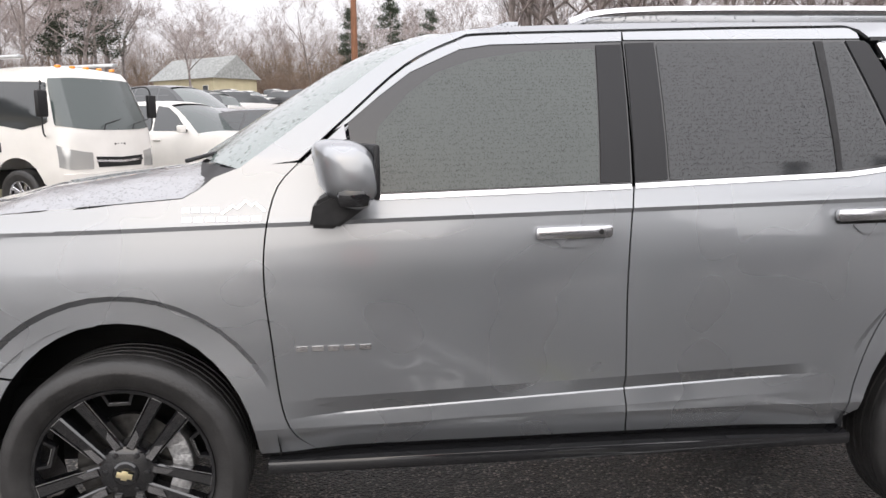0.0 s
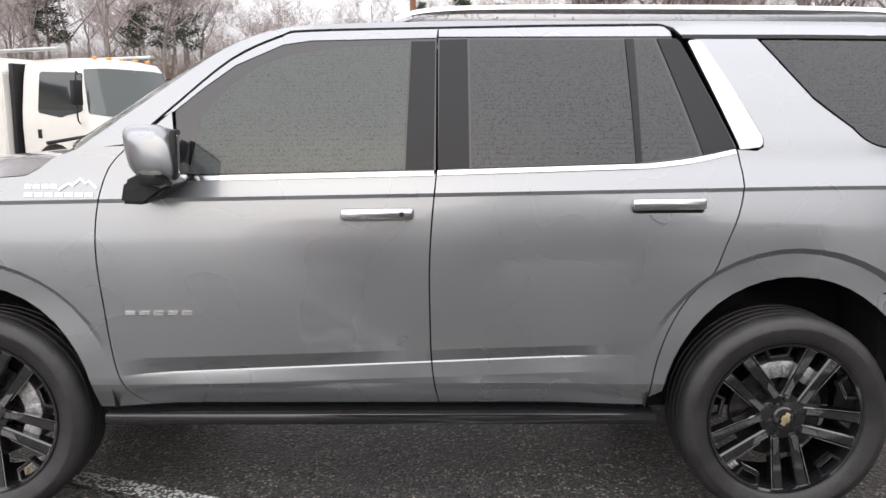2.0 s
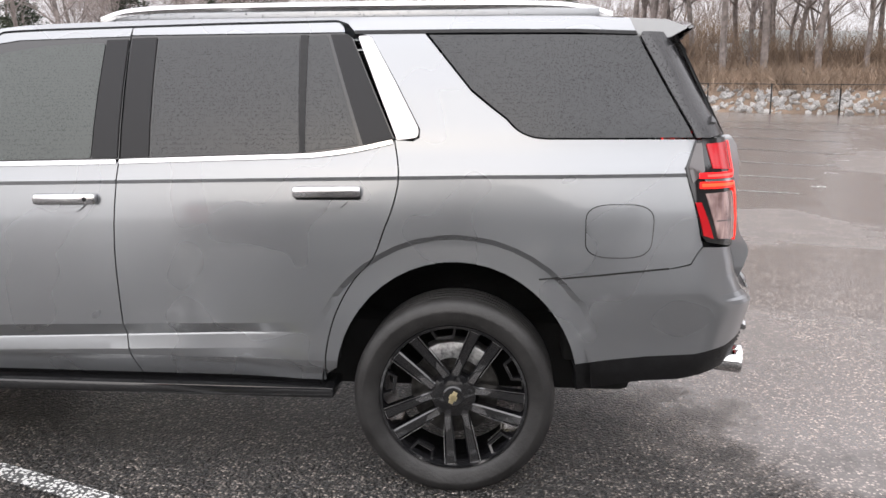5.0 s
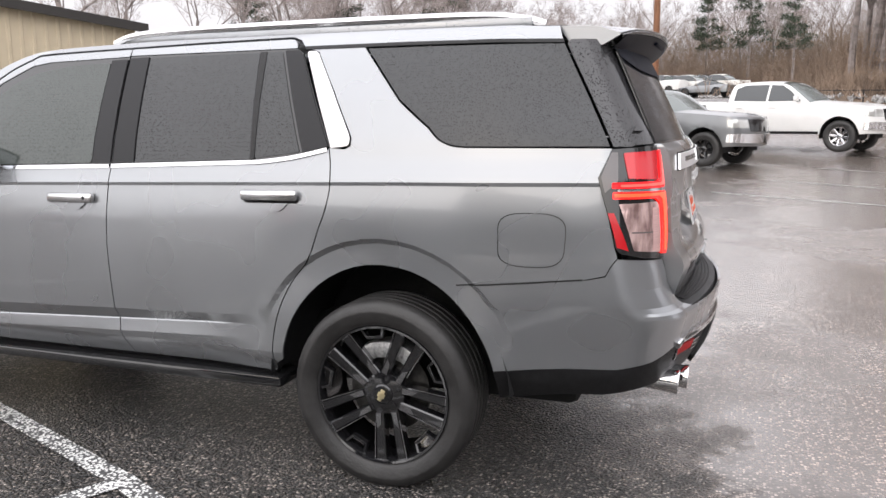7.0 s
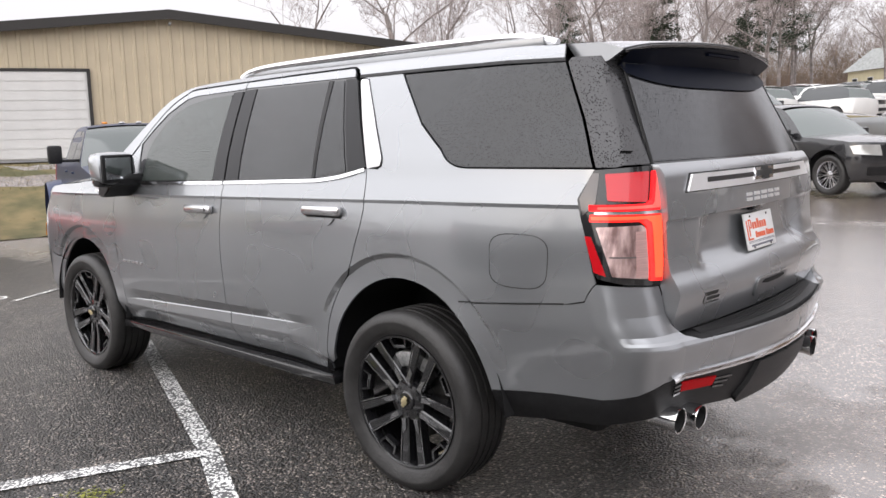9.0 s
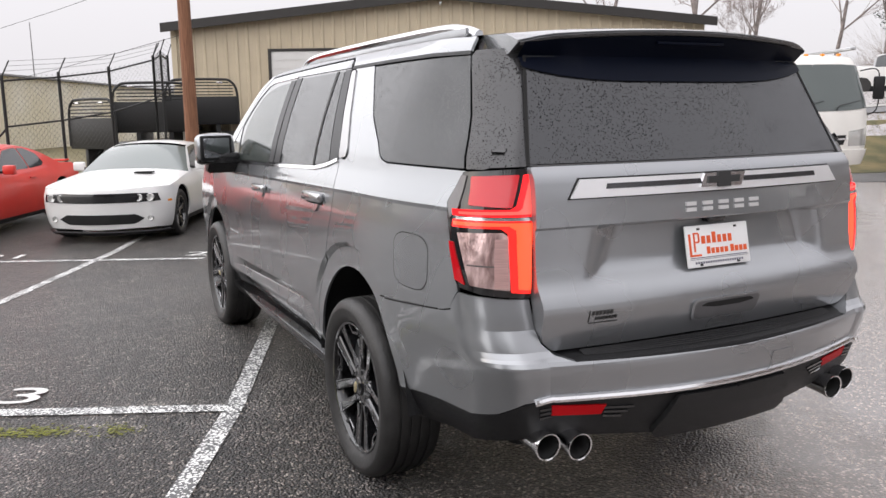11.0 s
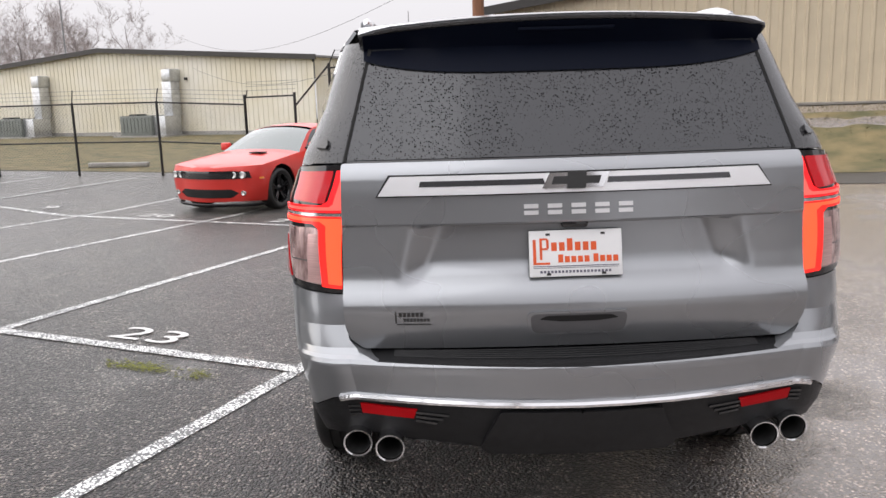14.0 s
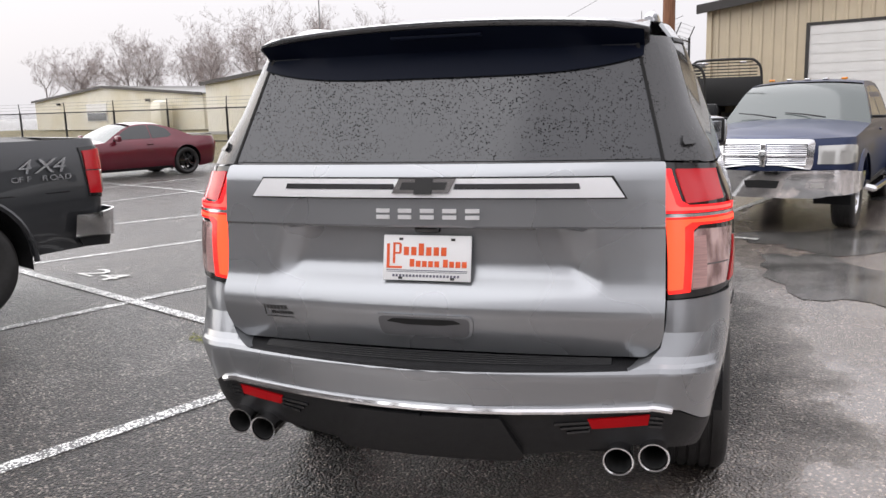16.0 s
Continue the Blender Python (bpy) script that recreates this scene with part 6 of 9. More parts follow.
# ---- parked vehicles ----
def vehicle(name, label, group, paint, V, m, cat="car", fine=0.2, trim=GLOSSBLACK, shell=CARGLASSDARK, front=CARGLASS):
    """A parked vehicle from its outlines: one body shell, cab, panes, bonnet, deck, wheels and lamps."""
    ob = thing(name, label, cat, group, m)
    A = [(-V["wb"] / 2, V["R"] + 0.02, V["ar"], V["ar"] * 1.02), (V["wb"] / 2, V["R"] + 0.02, V["ar"], V["ar"] * 1.02)]
    S = Skin(V["W"], V["Xr"], V["Xf"], V.get("cr", 0.07), V.get("rr", 0.25), V.get("cf", 0.14), V.get("rf", 0.4), V.get("S0", 2.0), V.get("S1", 2.0), V.get("keep", V["wb"] / 2 - 0.05), V.get("taper"),
             [(a, b, c * 1.22, d * 1.22) for a, b, c, d in A], V.get("flare", 0.015))
    sill = V["sill"]
    shoulder = [S.sd(x, z) for x, z in V["shoulder"]]
    zf, zr = V["shoulder"][0][1], V["shoulder"][-1][1]
    low = []
    for a in (A[1], A[0]):
        g0 = math.degrees(math.asin(max(-1, min(1, (sill - a[1]) / a[3]))))
        low += [S.sd(*p) for p in ellipse(a[0], a[1], a[2], a[3], g0, 180 - g0, 12)]
    outline = [S.fr(0, V.get("zfc", zf)), S.fr(0.4 * S.corner(zf, False)[1], V.get("zfc", zf)), S.co(0.5, zf, False)] + shoulder + [S.co(0.5, zr), S.re(0.4, zr), S.re(0, zr)]
    outline += [S.re(0, sill + 0.1), S.co(0.5, sill + 0.06)] + low + [S.co(0.5, sill + 0.02, False), S.fr(0, sill)]
    part("body", panel(S, outline, 0, 0.02, fine, fine * 0.5, both=True), paint, ob)
    # bonnet and deck
    h0, h1 = V["hood"]
    edge = [S.fr(0.02, V.get("zfc", zf)), S.fr(0.4 * S.corner(zf, False)[1], V.get("zfc", zf)), S.co(0.5, zf, False)] + [p for p, (x, z) in zip(shoulder, V["shoulder"]) if x <= h1]
    part("bonnet", cap(S, edge, [0.0, 0.02, 0.03] + [V.get("hoodrise", 0.06)] * (len(edge) - 3), 10), paint, ob)
    if V.get("deck") is not None:
        edge = [p for p, (x, z) in zip(shoulder, V["shoulder"]) if x >= V["deck"]] + [S.co(0.5, zr), S.re(0.4, zr), S.re(0.02, zr)]
        part("deck", cap(S, edge, V.get("deckrise", 0.02), 8), V.get("deckmat", paint), ob)
    # cab
    roof = [S.sd(*p) for p in spline(V["roof"], 3)]
    a, b = V["screens"]
    belt = [S.sd(x, z - 0.01) for x, z in V["shoulder"] if V["roof"][0][0] - 0.02 <= x <= V["roof"][-1][0] + 0.02]
    part("cab_side", panel(S, roof + belt[::-1], 0, 0.02, fine, fine * 0.5, both=True), paint, ob)
    part("roof", cap(S, [p for p in roof if a - 0.05 <= p[0] <= b + 0.05], V.get("rise", 0.05), 10), paint, ob)
    ws = [p for p in roof if p[0] <= a + 0.02]
    n = len(ws)
    part("windscreen", cap(S, ws, [0.0 + V.get("rise", 0.05) * k / (n - 1) for k in range(n)], 10, [-0.16 * (1 - 0.7 * k / (n - 1)) for k in range(n)]), front, ob, "wet pale windscreen")
    rw = [p for p in roof if p[0] >= b - 0.02]
    n = len(rw)
    part("rear_window", cap(S, rw, [V.get("rise", 0.05) * (1 - k / (n - 1)) for k in range(n)], 10, [0.08 * k / (n - 1) for k in range(n)]), shell, ob, "dark rear window")
    for poly in V["panes"]:
        for r in (False, True):
            part("side_window", panel(S, rounded([S.sd(*p) for p in poly], 0.03, 3), 0.004, 0.006, fine, 0.2, right=r), shell, ob, "dark side window")
    if V.get("sill_trim", True):
        for r in (False, True):
            part("sill_trim", strip(S, [(-V["wb"] / 2 + V["ar"] + 0.03, sill + 0.03), (V["wb"] / 2 - V["ar"] - 0.03, sill + 0.03)], 0.07, 0.004, 0.03, right=r), BLACKPLASTIC, ob)
    for x0 in V.get("seams", ()):
        for r in (False, True):
            part("door_seam", strip(S, [(x0, sill + 0.08), (x0, V.get("belt", 1.0) - 0.03)], 0.008, 0.001, 0.004, right=r), UNDER, ob)
    for nm, kind, poly, mt, off, lb in V.get("bits", ()):
        f = {"f": S.fr, "r": S.re, "s": S.sd, "cf": lambda q, z: S.co(q, z, False), "cr": lambda q, z: S.co(q, z)}
        pts = [f[k](q, z) for k, q, z in poly]
        for r in ((False, True) if kind == "two" else (False,)):
            part(nm, panel(S, pts, off, 0.02, 0.125, 0.1, both=kind == "one", right=r), mt, ob, lb)
    for y, z, rad, mt in V.get("rounds", ()):
        for s in (-1, 1):
            bm = bmesh.new()
            lathe(bm, [(rad, 0.03), (rad, 0.0), (rad * 0.85, -0.012), (rad * 0.5, -0.006), (0.001, -0.004)], 20, "x")
            o = part("lamp_round", bm, mt, ob, "round lamp")
            q = S.out(*S.fr(min(y, S.corner(z, False)[1]), z), 0)
            o.matrix_basis = pose(q.x - 0.004 if y < S.corner(z, False)[1] else q.x + 0.02, s * y, z)
    # mirrors
    mx, mz = V["mirror"]
    big = V.get("bigmirror", 0)
    for s in (-1, 1):
        w0 = S.width(mx, mz)
        bm = boxm((mx - 0.05, min(s * (w0 + 0.05 + big), s * (w0 + 0.24 + big)), mz), (mx + 0.06, max(s * (w0 + 0.05 + big), s * (w0 + 0.24 + big)), mz + 0.15 + big * 0.7), 0.03)
        mi = part("door_mirror", bm, V.get("mirrormat", paint), ob)
        part("mirror_arm", boxm((mx - 0.03, min(s * (w0 - 0.12), s * (w0 + 0.10 + big)), mz + 0.02), (mx + 0.02, max(s * (w0 - 0.12), s * (w0 + 0.10 + big)), mz + 0.06), 0.01), BLACKPLASTIC, mi)
        for hx in V.get("handles", ()):
            part("door_handle", boxm((hx - 0.09, min(s * (S.width(hx, V["belt"] - 0.12) - 0.01), s * (S.width(hx, V["belt"] - 0.12) + 0.03)), V["belt"] - 0.14), (hx + 0.09, max(s * (S.width(hx, V["belt"] - 0.12) - 0.01), s * (S.width(hx, V["belt"] - 0.12) + 0.03)), V["belt"] - 0.11), 0.008), V.get("handlemat", paint), ob)
    part("underbody", boxm((V["Xf"][1][1] + 0.35, -0.6, sill), (V["Xr"][1][1] - 0.35, 0.6, sill + 0.35)), UNDER, ob)
    part("cabin_shell", boxm((V["roof"][0][0] + 0.45, -0.6, sill + 0.2), (V["roof"][-1][0] - 0.3, 0.6, V["roof"][2][1] - 0.12), 0.03), UNDER, ob)
    w = S.width(0, V["R"] + 0.1)
    first = wheel_of(ob, V["R"], V["rim"], V.get("tw", 0.26), V.get("style", "five"), pose(-V["wb"] / 2, -(w - 0.13), V["R"]), V.get("silver", False), V.get("disc", True))
    for x, s in ((V["wb"] / 2, -1), (-V["wb"] / 2, 1), (V["wb"] / 2, 1)):
        copy_thing(first, pose(x, s * (w - 0.13), V["R"], 0, 20 * s, 0 if s < 0 else 180))
    for x in (-V["wb"] / 2, V["wb"] / 2):
        for s in (-1, 1):
            bm = bmesh.new()
            rows = [[bm.verts.new((x + math.cos(g) * (V["ar"] + 0.02), s * k, V["R"] + 0.02 + math.sin(g) * (V["ar"] + 0.02))) for k in (w - 0.02, w - 0.45)] for g in [radians(-10 + 20 * i) for i in range(11)]]
            for ra, rb in zip(rows, rows[1:]):
                bm.faces.new((ra[0], rb[0], rb[1], ra[1]))
            part("wheel_liner", bm, WELL, ob)
    return ob, S


COUPE = dict(wb=2.95, R=0.36, rim=0.26, ar=0.41, sill=0.20, tw=0.25, belt=0.98,
             W=[(0.1, 0.84), (0.25, 0.91), (0.45, 0.945), (0.72, 0.955), (0.84, 0.935), (0.92, 0.90), (1.0, 0.84), (1.2, 0.73), (1.36, 0.62), (1.45, 0.52)],
             Xf=[(0.1, -2.26), (0.22, -2.40), (0.5, -2.42), (0.72, -2.44), (0.80, -2.40), (1.4, -2.3)], Xr=[(0.1, 2.38), (0.3, 2.50), (0.7, 2.58), (0.98, 2.56), (1.4, 2.5)], rr=0.3, rf=0.38, S0=2.0, S1=1.8,
             shoulder=[(-1.95, 0.82), (-1.5, 0.875), (-1.1, 0.915), (-0.80, 0.945), (-0.3, 0.955), (0.4, 0.965), (0.9, 0.985), (1.3, 1.015), (1.75, 1.025), (2.2, 1.0)], zfc=0.79, hood=(-2.4, -0.75), hoodrise=0.065, deck=1.7,
             roof=[(-0.80, 0.935), (-0.35, 1.19), (-0.05, 1.32), (0.3, 1.375), (0.75, 1.365), (1.15, 1.27), (1.45, 1.15), (1.75, 1.015)], screens=(0.0, 0.85), rise=0.055,
             panes=[[(-0.52, 1.0), (-0.22, 1.20), (0.02, 1.315), (0.32, 1.345), (0.50, 1.345), (0.50, 1.0)], [(0.53, 1.0), (0.53, 1.345), (0.75, 1.33), (1.02, 1.235), (1.12, 1.07), (1.0, 1.02)]],
             mirror=(-0.50, 0.96), handles=(0.42,), seams=(-0.72, 0.62),
             bits=[("grille", "one", [("f", 0, 0.735), ("f", 0.52, 0.735), ("cf", 0.55, 0.725), ("cf", 0.5, 0.615), ("f", 0.5, 0.60), ("f", 0, 0.60)], GLOSSBLACK, 0.004, "dark full-width grille"),
                   ("lower_intake", "one", [("f", 0, 0.425), ("f", 0.50, 0.425), ("cf", 0.9, 0.36), ("f", 0.48, 0.28), ("f", 0, 0.28)], UNDER, 0.003, "black lower intake"),
                   ("front_splitter", "one", [("f", 0, 0.20), ("cf", 0.2, 0.20), ("cf", 0.1, 0.16), ("f", 0, 0.15)], BLACKPLASTIC, 0.05, "black front splitter"),
                   ("side_marker", "two", [("cf", 0.12, 0.62), ("cf", 0.28, 0.62), ("cf", 0.28, 0.59), ("cf", 0.12, 0.59)], LENSORANGE, 0.003, "amber side marker"),
                   ("tail_lamp", "one", [("r", 0, 0.86), ("cr", 0.5, 0.86), ("cr", 0.5, 0.74), ("r", 0, 0.74)], LENSRED, 0.004, "full-width red tail lamp"),
                   ("rear_valance", "one", [("r", 0, 0.42), ("cr", 0.5, 0.42), ("cr", 0.5, 0.28), ("r", 0, 0.28)], BLACKPLASTIC, 0.004, "black rear valance")],
             rounds=[(0.72, 0.668, 0.062, HEADLAMP), (0.565, 0.668, 0.058, HEADLAMP), (0.70, 0.36, 0.045, HEADLAMP)])


def coupe(label, paint, p, q, style="five"):
    x, y = at_pq(p, q)
    ob, S = vehicle("coupe", label, "parked muscle coupes", paint, dict(COUPE, style=style), pose(x, y, ground_z(x, y), 0, 0, YAW))
    for s in (-1, 1):
        bm = boxm((-1.35, s * 0.32 - 0.14, 0.965), (-1.18, s * 0.32 + 0.14, 0.985), 0.008)
        part("bonnet_scoop", bm, UNDER, ob, "dark bonnet scoop") if s < 0 else None
    bm = boxm((2.18, -0.72, 1.03), (2.42, 0.72, 1.065), 0.012)
    part("boot_spoiler", bm, paint if paint is not MAROONPAINT else BLACKPAINT, ob)
    return ob


def pq(x, y):
    return x * VX + y * VY, x * UX + y * UY


# the row of muscle cars: each placed by its left front wheel
for wx, wy, lab, pt in ((*at_pq(-6.75, -6.73), "bright red muscle coupe parked nose out, wet", REDPAINT), (*at_pq(-7.42, -3.87), "white muscle coupe parked nose out, wet", WHITEPAINT), (-11.5, -13.35, "maroon muscle coupe parked by the fence, wet", MAROONPAINT)):
    p, q = pq(wx, wy)
    coupe(lab, pt, p - 1.475, q - 0.82)

PICKUP = dict(wb=3.65, R=0.42, rim=0.25, ar=0.50, sill=0.48, tw=0.28, belt=1.33, style="steel",
              W=[(0.3, 0.88), (0.5, 0.96), (0.75, 0.99), (1.0, 1.0), (1.2, 0.985), (1.35, 0.965), (1.45, 0.93), (1.7, 0.84), (1.86, 0.76), (1.95, 0.68)],
              Xf=[(0.3, -2.65), (0.5, -2.80), (0.8, -2.84), (1.1, -2.80), (1.3, -2.72), (2, -2.6)], Xr=[(0.3, 3.0), (0.6, 3.05), (1.3, 3.06), (2, 3.0)], rr=0.12, rf=0.3, cr=0.02, S0=2.4, S1=2.2,
              shoulder=[(-2.42, 1.20), (-1.9, 1.25), (-1.4, 1.29), (-1.05, 1.315), (-0.4, 1.32), (0.4, 1.33), (1.25, 1.34), (1.36, 1.38), (2.2, 1.385), (2.9, 1.385)], zfc=1.17, hood=(-2.8, -1.0), hoodrise=0.075, deck=1.3, deckrise=-0.03, deckmat=BLACKPLASTIC,
              roof=[(-1.05, 1.305), (-0.7, 1.58), (-0.38, 1.80), (-0.05, 1.885), (0.5, 1.905), (1.0, 1.885), (1.2, 1.80), (1.28, 1.36)], screens=(-0.2, 1.02), rise=0.045,
              panes=[[(-0.78, 1.37), (-0.45, 1.66), (-0.22, 1.80), (0.10, 1.825), (0.12, 1.37)], [(0.18, 1.37), (0.16, 1.83), (0.85, 1.83), (1.08, 1.74), (1.12, 1.40)]], mirror=(-0.72, 1.36), seams=(-0.98, 0.15, 1.12, 1.32), handles=(-0.02, 0.95),
              bits=[("grille", "one", [("f", 0, 1.13), ("f", 0.50, 1.13), ("f", 0.46, 0.84), ("f", 0, 0.84)], GLOSSBLACK, 0.006, "dark slatted grille"),
                    ("head_lamp", "two", [("f", 0.53, 1.12), ("cf", 0.6, 1.13), ("cf", 0.15, 1.12), ("cf", 0.15, 0.95), ("cf", 0.6, 0.93), ("f", 0.50, 0.93)], HEADLAMP, 0.004, "clear head lamp"),
                    ("front_bumper", "one", [("f", 0, 0.78), ("cf", 0.6, 0.80), ("cf", 0.1, 0.78), ("cf", 0.1, 0.60), ("f", 0, 0.56)], CHROME, 0.03, "chrome front bumper"),
                    ("tail_lamp", "two", [("s", 2.86, 1.30), ("cr", 0.5, 1.32), ("r", 0.80, 1.32), ("r", 0.80, 0.90), ("cr", 0.5, 0.88), ("s", 2.86, 0.92)], LENSRED, 0.006, "tall red tail lamp"),
                    ("rear_bumper", "one", [("s", 2.75, 0.76), ("cr", 0.5, 0.78), ("r", 0, 0.78), ("r", 0, 0.56), ("cr", 0.5, 0.56), ("s", 2.75, 0.58)], CHROME, 0.07, "chrome rear bumper")])

# dark truck whose tail stands beside the path
TRUCKTAIL = [("tail_lamp", "two", [("s", 2.84, 1.36), ("cr", 0.5, 1.375), ("r", 0.83, 1.37), ("r", 0.84, 0.93), ("cr", 0.5, 0.92), ("s", 2.88, 0.94)], GLOSSBLACK, 0.012, "tall dark-rimmed tail lamp"),
             ("lamp_lens", "two", [("s", 2.865, 1.33), ("cr", 0.5, 1.345), ("r", 0.85, 1.34), ("r", 0.86, 1.17), ("cr", 0.5, 1.165), ("s", 2.875, 1.17)], LENSRED, 0.026, "red upper lens"),
             ("lamp_lens", "two", [("s", 2.875, 1.16), ("s", 2.89, 0.97), ("cr", 0.45, 0.96), ("cr", 0.4, 1.155)], LENSRED, 0.024, "red side lens"),
             ("reversing_lens", "two", [("cr", 0.48, 1.15), ("cr", 0.52, 0.965), ("r", 0.855, 0.965), ("r", 0.86, 1.155)], LENSCLEAR, 0.024, "clear reversing lens"),
             ("rear_bumper", "one", [("s", 2.72, 0.80), ("cr", 0.5, 0.82), ("r", 0, 0.82), ("r", 0, 0.60), ("cr", 0.5, 0.60), ("s", 2.70, 0.62)], CHROME, 0.10, "chrome rear bumper"),
             ("bumper_valance", "one", [("s", 2.74, 0.60), ("cr", 0.5, 0.59), ("r", 0, 0.59), ("r", 0, 0.50), ("cr", 0.5, 0.51), ("s", 2.78, 0.52)], BLACKPLASTIC, 0.07, "black valance under the bumper"),
             # thin dark strip painted as the shade of a crease along the bed
             ("bed_crease", "two", [("s", 2.72, 0.99), ("s", 2.72, 1.0), ("s", 1.2, 1.0), ("s", 1.2, 0.99)], UNDER, 0.001, "")]
p, q = pq(-0.04, -4.55)
x, y = at_pq(p + 2.13, q - 0.87)
ram, RS = vehicle("pickup_truck", "charcoal pickup truck with chrome bumper and off-road badge", "parked pickup trucks", DARKPAINT,
                  dict(PICKUP, style="five", silver=True, R=0.44, rim=0.25, ar=0.54, shoulder=[(a, b + (0.05 if a > 1.3 else 0)) for a, b in PICKUP["shoulder"]], bits=[b for b in PICKUP["bits"] if b[0] not in ("tail_lamp", "rear_bumper")] + TRUCKTAIL), pose(x, y, 0, 0, 0, YAW), "pickup truck")
def letters(text, size, step, x, y, z, shear, wide, parent, label):
    """Raised letters along a flank, each a part of its own."""
    for k, ch in enumerate(text):
        if ch == " ":
            continue
        c = bpy.data.curves.new("badge_letter", "FONT")
        c.body, c.size, c.extrude, c.shear = ch, size, 0.003, shear
        o = new("badge_letter", c)
        me = bpy.data.meshes.new_from_object(o)
        bpy.data.objects.remove(o)
        me.materials.append(RIMSILVER)
        o = new("badge_letter", me)
        o.parent = parent
        tagged(o, label)
        o.matrix_basis = pose(x + step * k, y, z, 90, 0, 0) @ Matrix.Diagonal((wide, 1, 1, 1))


letters("4X4", 0.17, 0.140, 2.30, -1.008, 1.17, 0.25, 1.35, ram, "grey raised letter on the bed side")
letters("OFF ROAD", 0.066, 0.062, 2.25, -1.008, 1.105, 0.0, 1.30, ram, "small grey raised letter on the bed side")
for s in (-1, 1):
    bm = bmesh.new()
    tube(bm, [(1.825 + math.cos(g) * 0.565, s * 1.0, 0.46 + math.sin(g) * 0.575) for g in [radians(-2 + 184 * k / 20) for k in range(21)]], 0.022, 6)
    part("arch_lip", bm, DARKPAINT, ram, "rounded lip of the wheel arch")

# blue truck facing the camera
x, y = -7.65, 2.64
BLUEFRONT = [("head_lamp", "two", [("f", 0.60, 1.10), ("cf", 0.5, 1.11), ("cf", 0.10, 1.10), ("cf", 0.10, 0.90), ("cf", 0.5, 0.88), ("f", 0.60, 0.88)], HEADLAMP, 0.012, "large clear head lamp"),
             ("front_bumper", "one", [("f", 0, 0.80), ("cf", 0.6, 0.81), ("cf", 0.08, 0.79), ("s", -2.30, 0.78), ("s", -2.30, 0.58), ("cf", 0.1, 0.56), ("cf", 0.6, 0.52), ("f", 0.55, 0.50), ("f", 0, 0.50)], CHROME, 0.085, "deep chrome front bumper"),
             ("bumper_intake", "one", [("f", 0, 0.70), ("f", 0.20, 0.69), ("f", 0.17, 0.60), ("f", 0, 0.60)], UNDER, 0.090, "dark slot in the bumper"),
             ("fog_lamp_pocket", "two", [("f", 0.50, 0.69), ("cf", 0.75, 0.69), ("cf", 0.75, 0.59), ("f", 0.50, 0.59)], SATINCHROME, 0.092, "bright fog lamp pocket"),
             ("fog_lamp", "two", [("f", 0.53, 0.665), ("f", 0.66, 0.665), ("f", 0.66, 0.615), ("f", 0.53, 0.615)], HEADLAMP, 0.098, "clear fog lamp")]
blue, BS = vehicle("pickup_truck", "navy blue dual-wheel pickup truck with chrome grille, in a puddle", "parked pickup trucks", BLUEPAINT,
                   dict(PICKUP, silver=True, bigmirror=0.16, mirrormat=BLACKPLASTIC, bits=[b for b in PICKUP["bits"] if b[0] not in ("grille", "head_lamp", "front_bumper")] + BLUEFRONT),
                   pose(x, y, ground_z(x, y), 0, 0, 162) @ Matrix.Scale(0.955, 4), "pickup truck", front=TRUCKGLASS)
# grille: a broad chrome frame round four sets of bars
bm = bmesh.new()
outer = rounded([(-0.58, 1.185), (0.58, 1.185), (0.555, 0.805), (-0.555, 0.805)], 0.07, 4)
inner = rounded([(-0.505, 1.130), (0.505, 1.130), (0.485, 0.860), (-0.485, 0.860)], 0.03, 4)


def face_x(y, z):
    return -2.895 + 0.12 * (abs(y) / 0.6) ** 2 + 0.10 * max(0.0, z - 1.0)


rings = [[bm.verts.new((face_x(y, z) + dx, y, z)) for y, z in ol] for ol, dx in ((outer, 0.10), (outer, 0.012), (inner, 0.0), (inner, 0.06))]
for ra, rb in zip(rings, rings[1:]):
    for k in range(len(ra)):
        bm.faces.new((ra[k], ra[(k + 1) % len(ra)], rb[(k + 1) % len(ra)], rb[k]))
grille = part("grille", bm, CHROME, blue, "broad chrome grille frame")
bm = bmesh.new()
bm.faces.new([bm.verts.new((face_x(y, z) + 0.055, y, z)) for y, z in inner])
part("grille_opening", bm, UNDER, grille, "dark opening behind the bars")
for s in (-1, 1):
    for z0, z1 in ((0.868, 0.978), (1.012, 1.122)):
        for k in range(5):
            z = z0 + (z1 - z0) * (k + 0.5) / 5
            bm = bmesh.new()
            tube(bm, [(face_x(y, z) + 0.02, y, z) for y in [s * (0.04 + 0.45 * j / 5) for j in range(6)]], 0.0075, 6)
            part("grille_bar", bm, CHROME, grille)
part("cross_bar", boxm((-2.905, -0.035, 0.85), (-2.855, 0.035, 1.135), 0.012), CHROME, grille, "upright chrome bar of the grille")
bm = bmesh.new()
tube(bm, [(face_x(y, 0.995) + 0.008, y, 0.995) for y in [-0.49 + 0.98 * j / 10 for j in range(11)]], 0.017, 8)
part("cross_bar", bm, CHROME, grille, "level chrome bar of the grille")
part("grille_emblem", boxm((-2.925, -0.052, 0.935), (-2.885, 0.052, 1.055), 0.018), SATINCHROME, grille, "chrome shield-shaped emblem")
for k in range(5):
    part("roof_light", boxm((-0.22, -0.5 + 0.25 * k - 0.04, 1.925), (-0.12, -0.5 + 0.25 * k + 0.04, 1.96), 0.012), LENSORANGE if k in (0, 4) else SATINCHROME, blue)
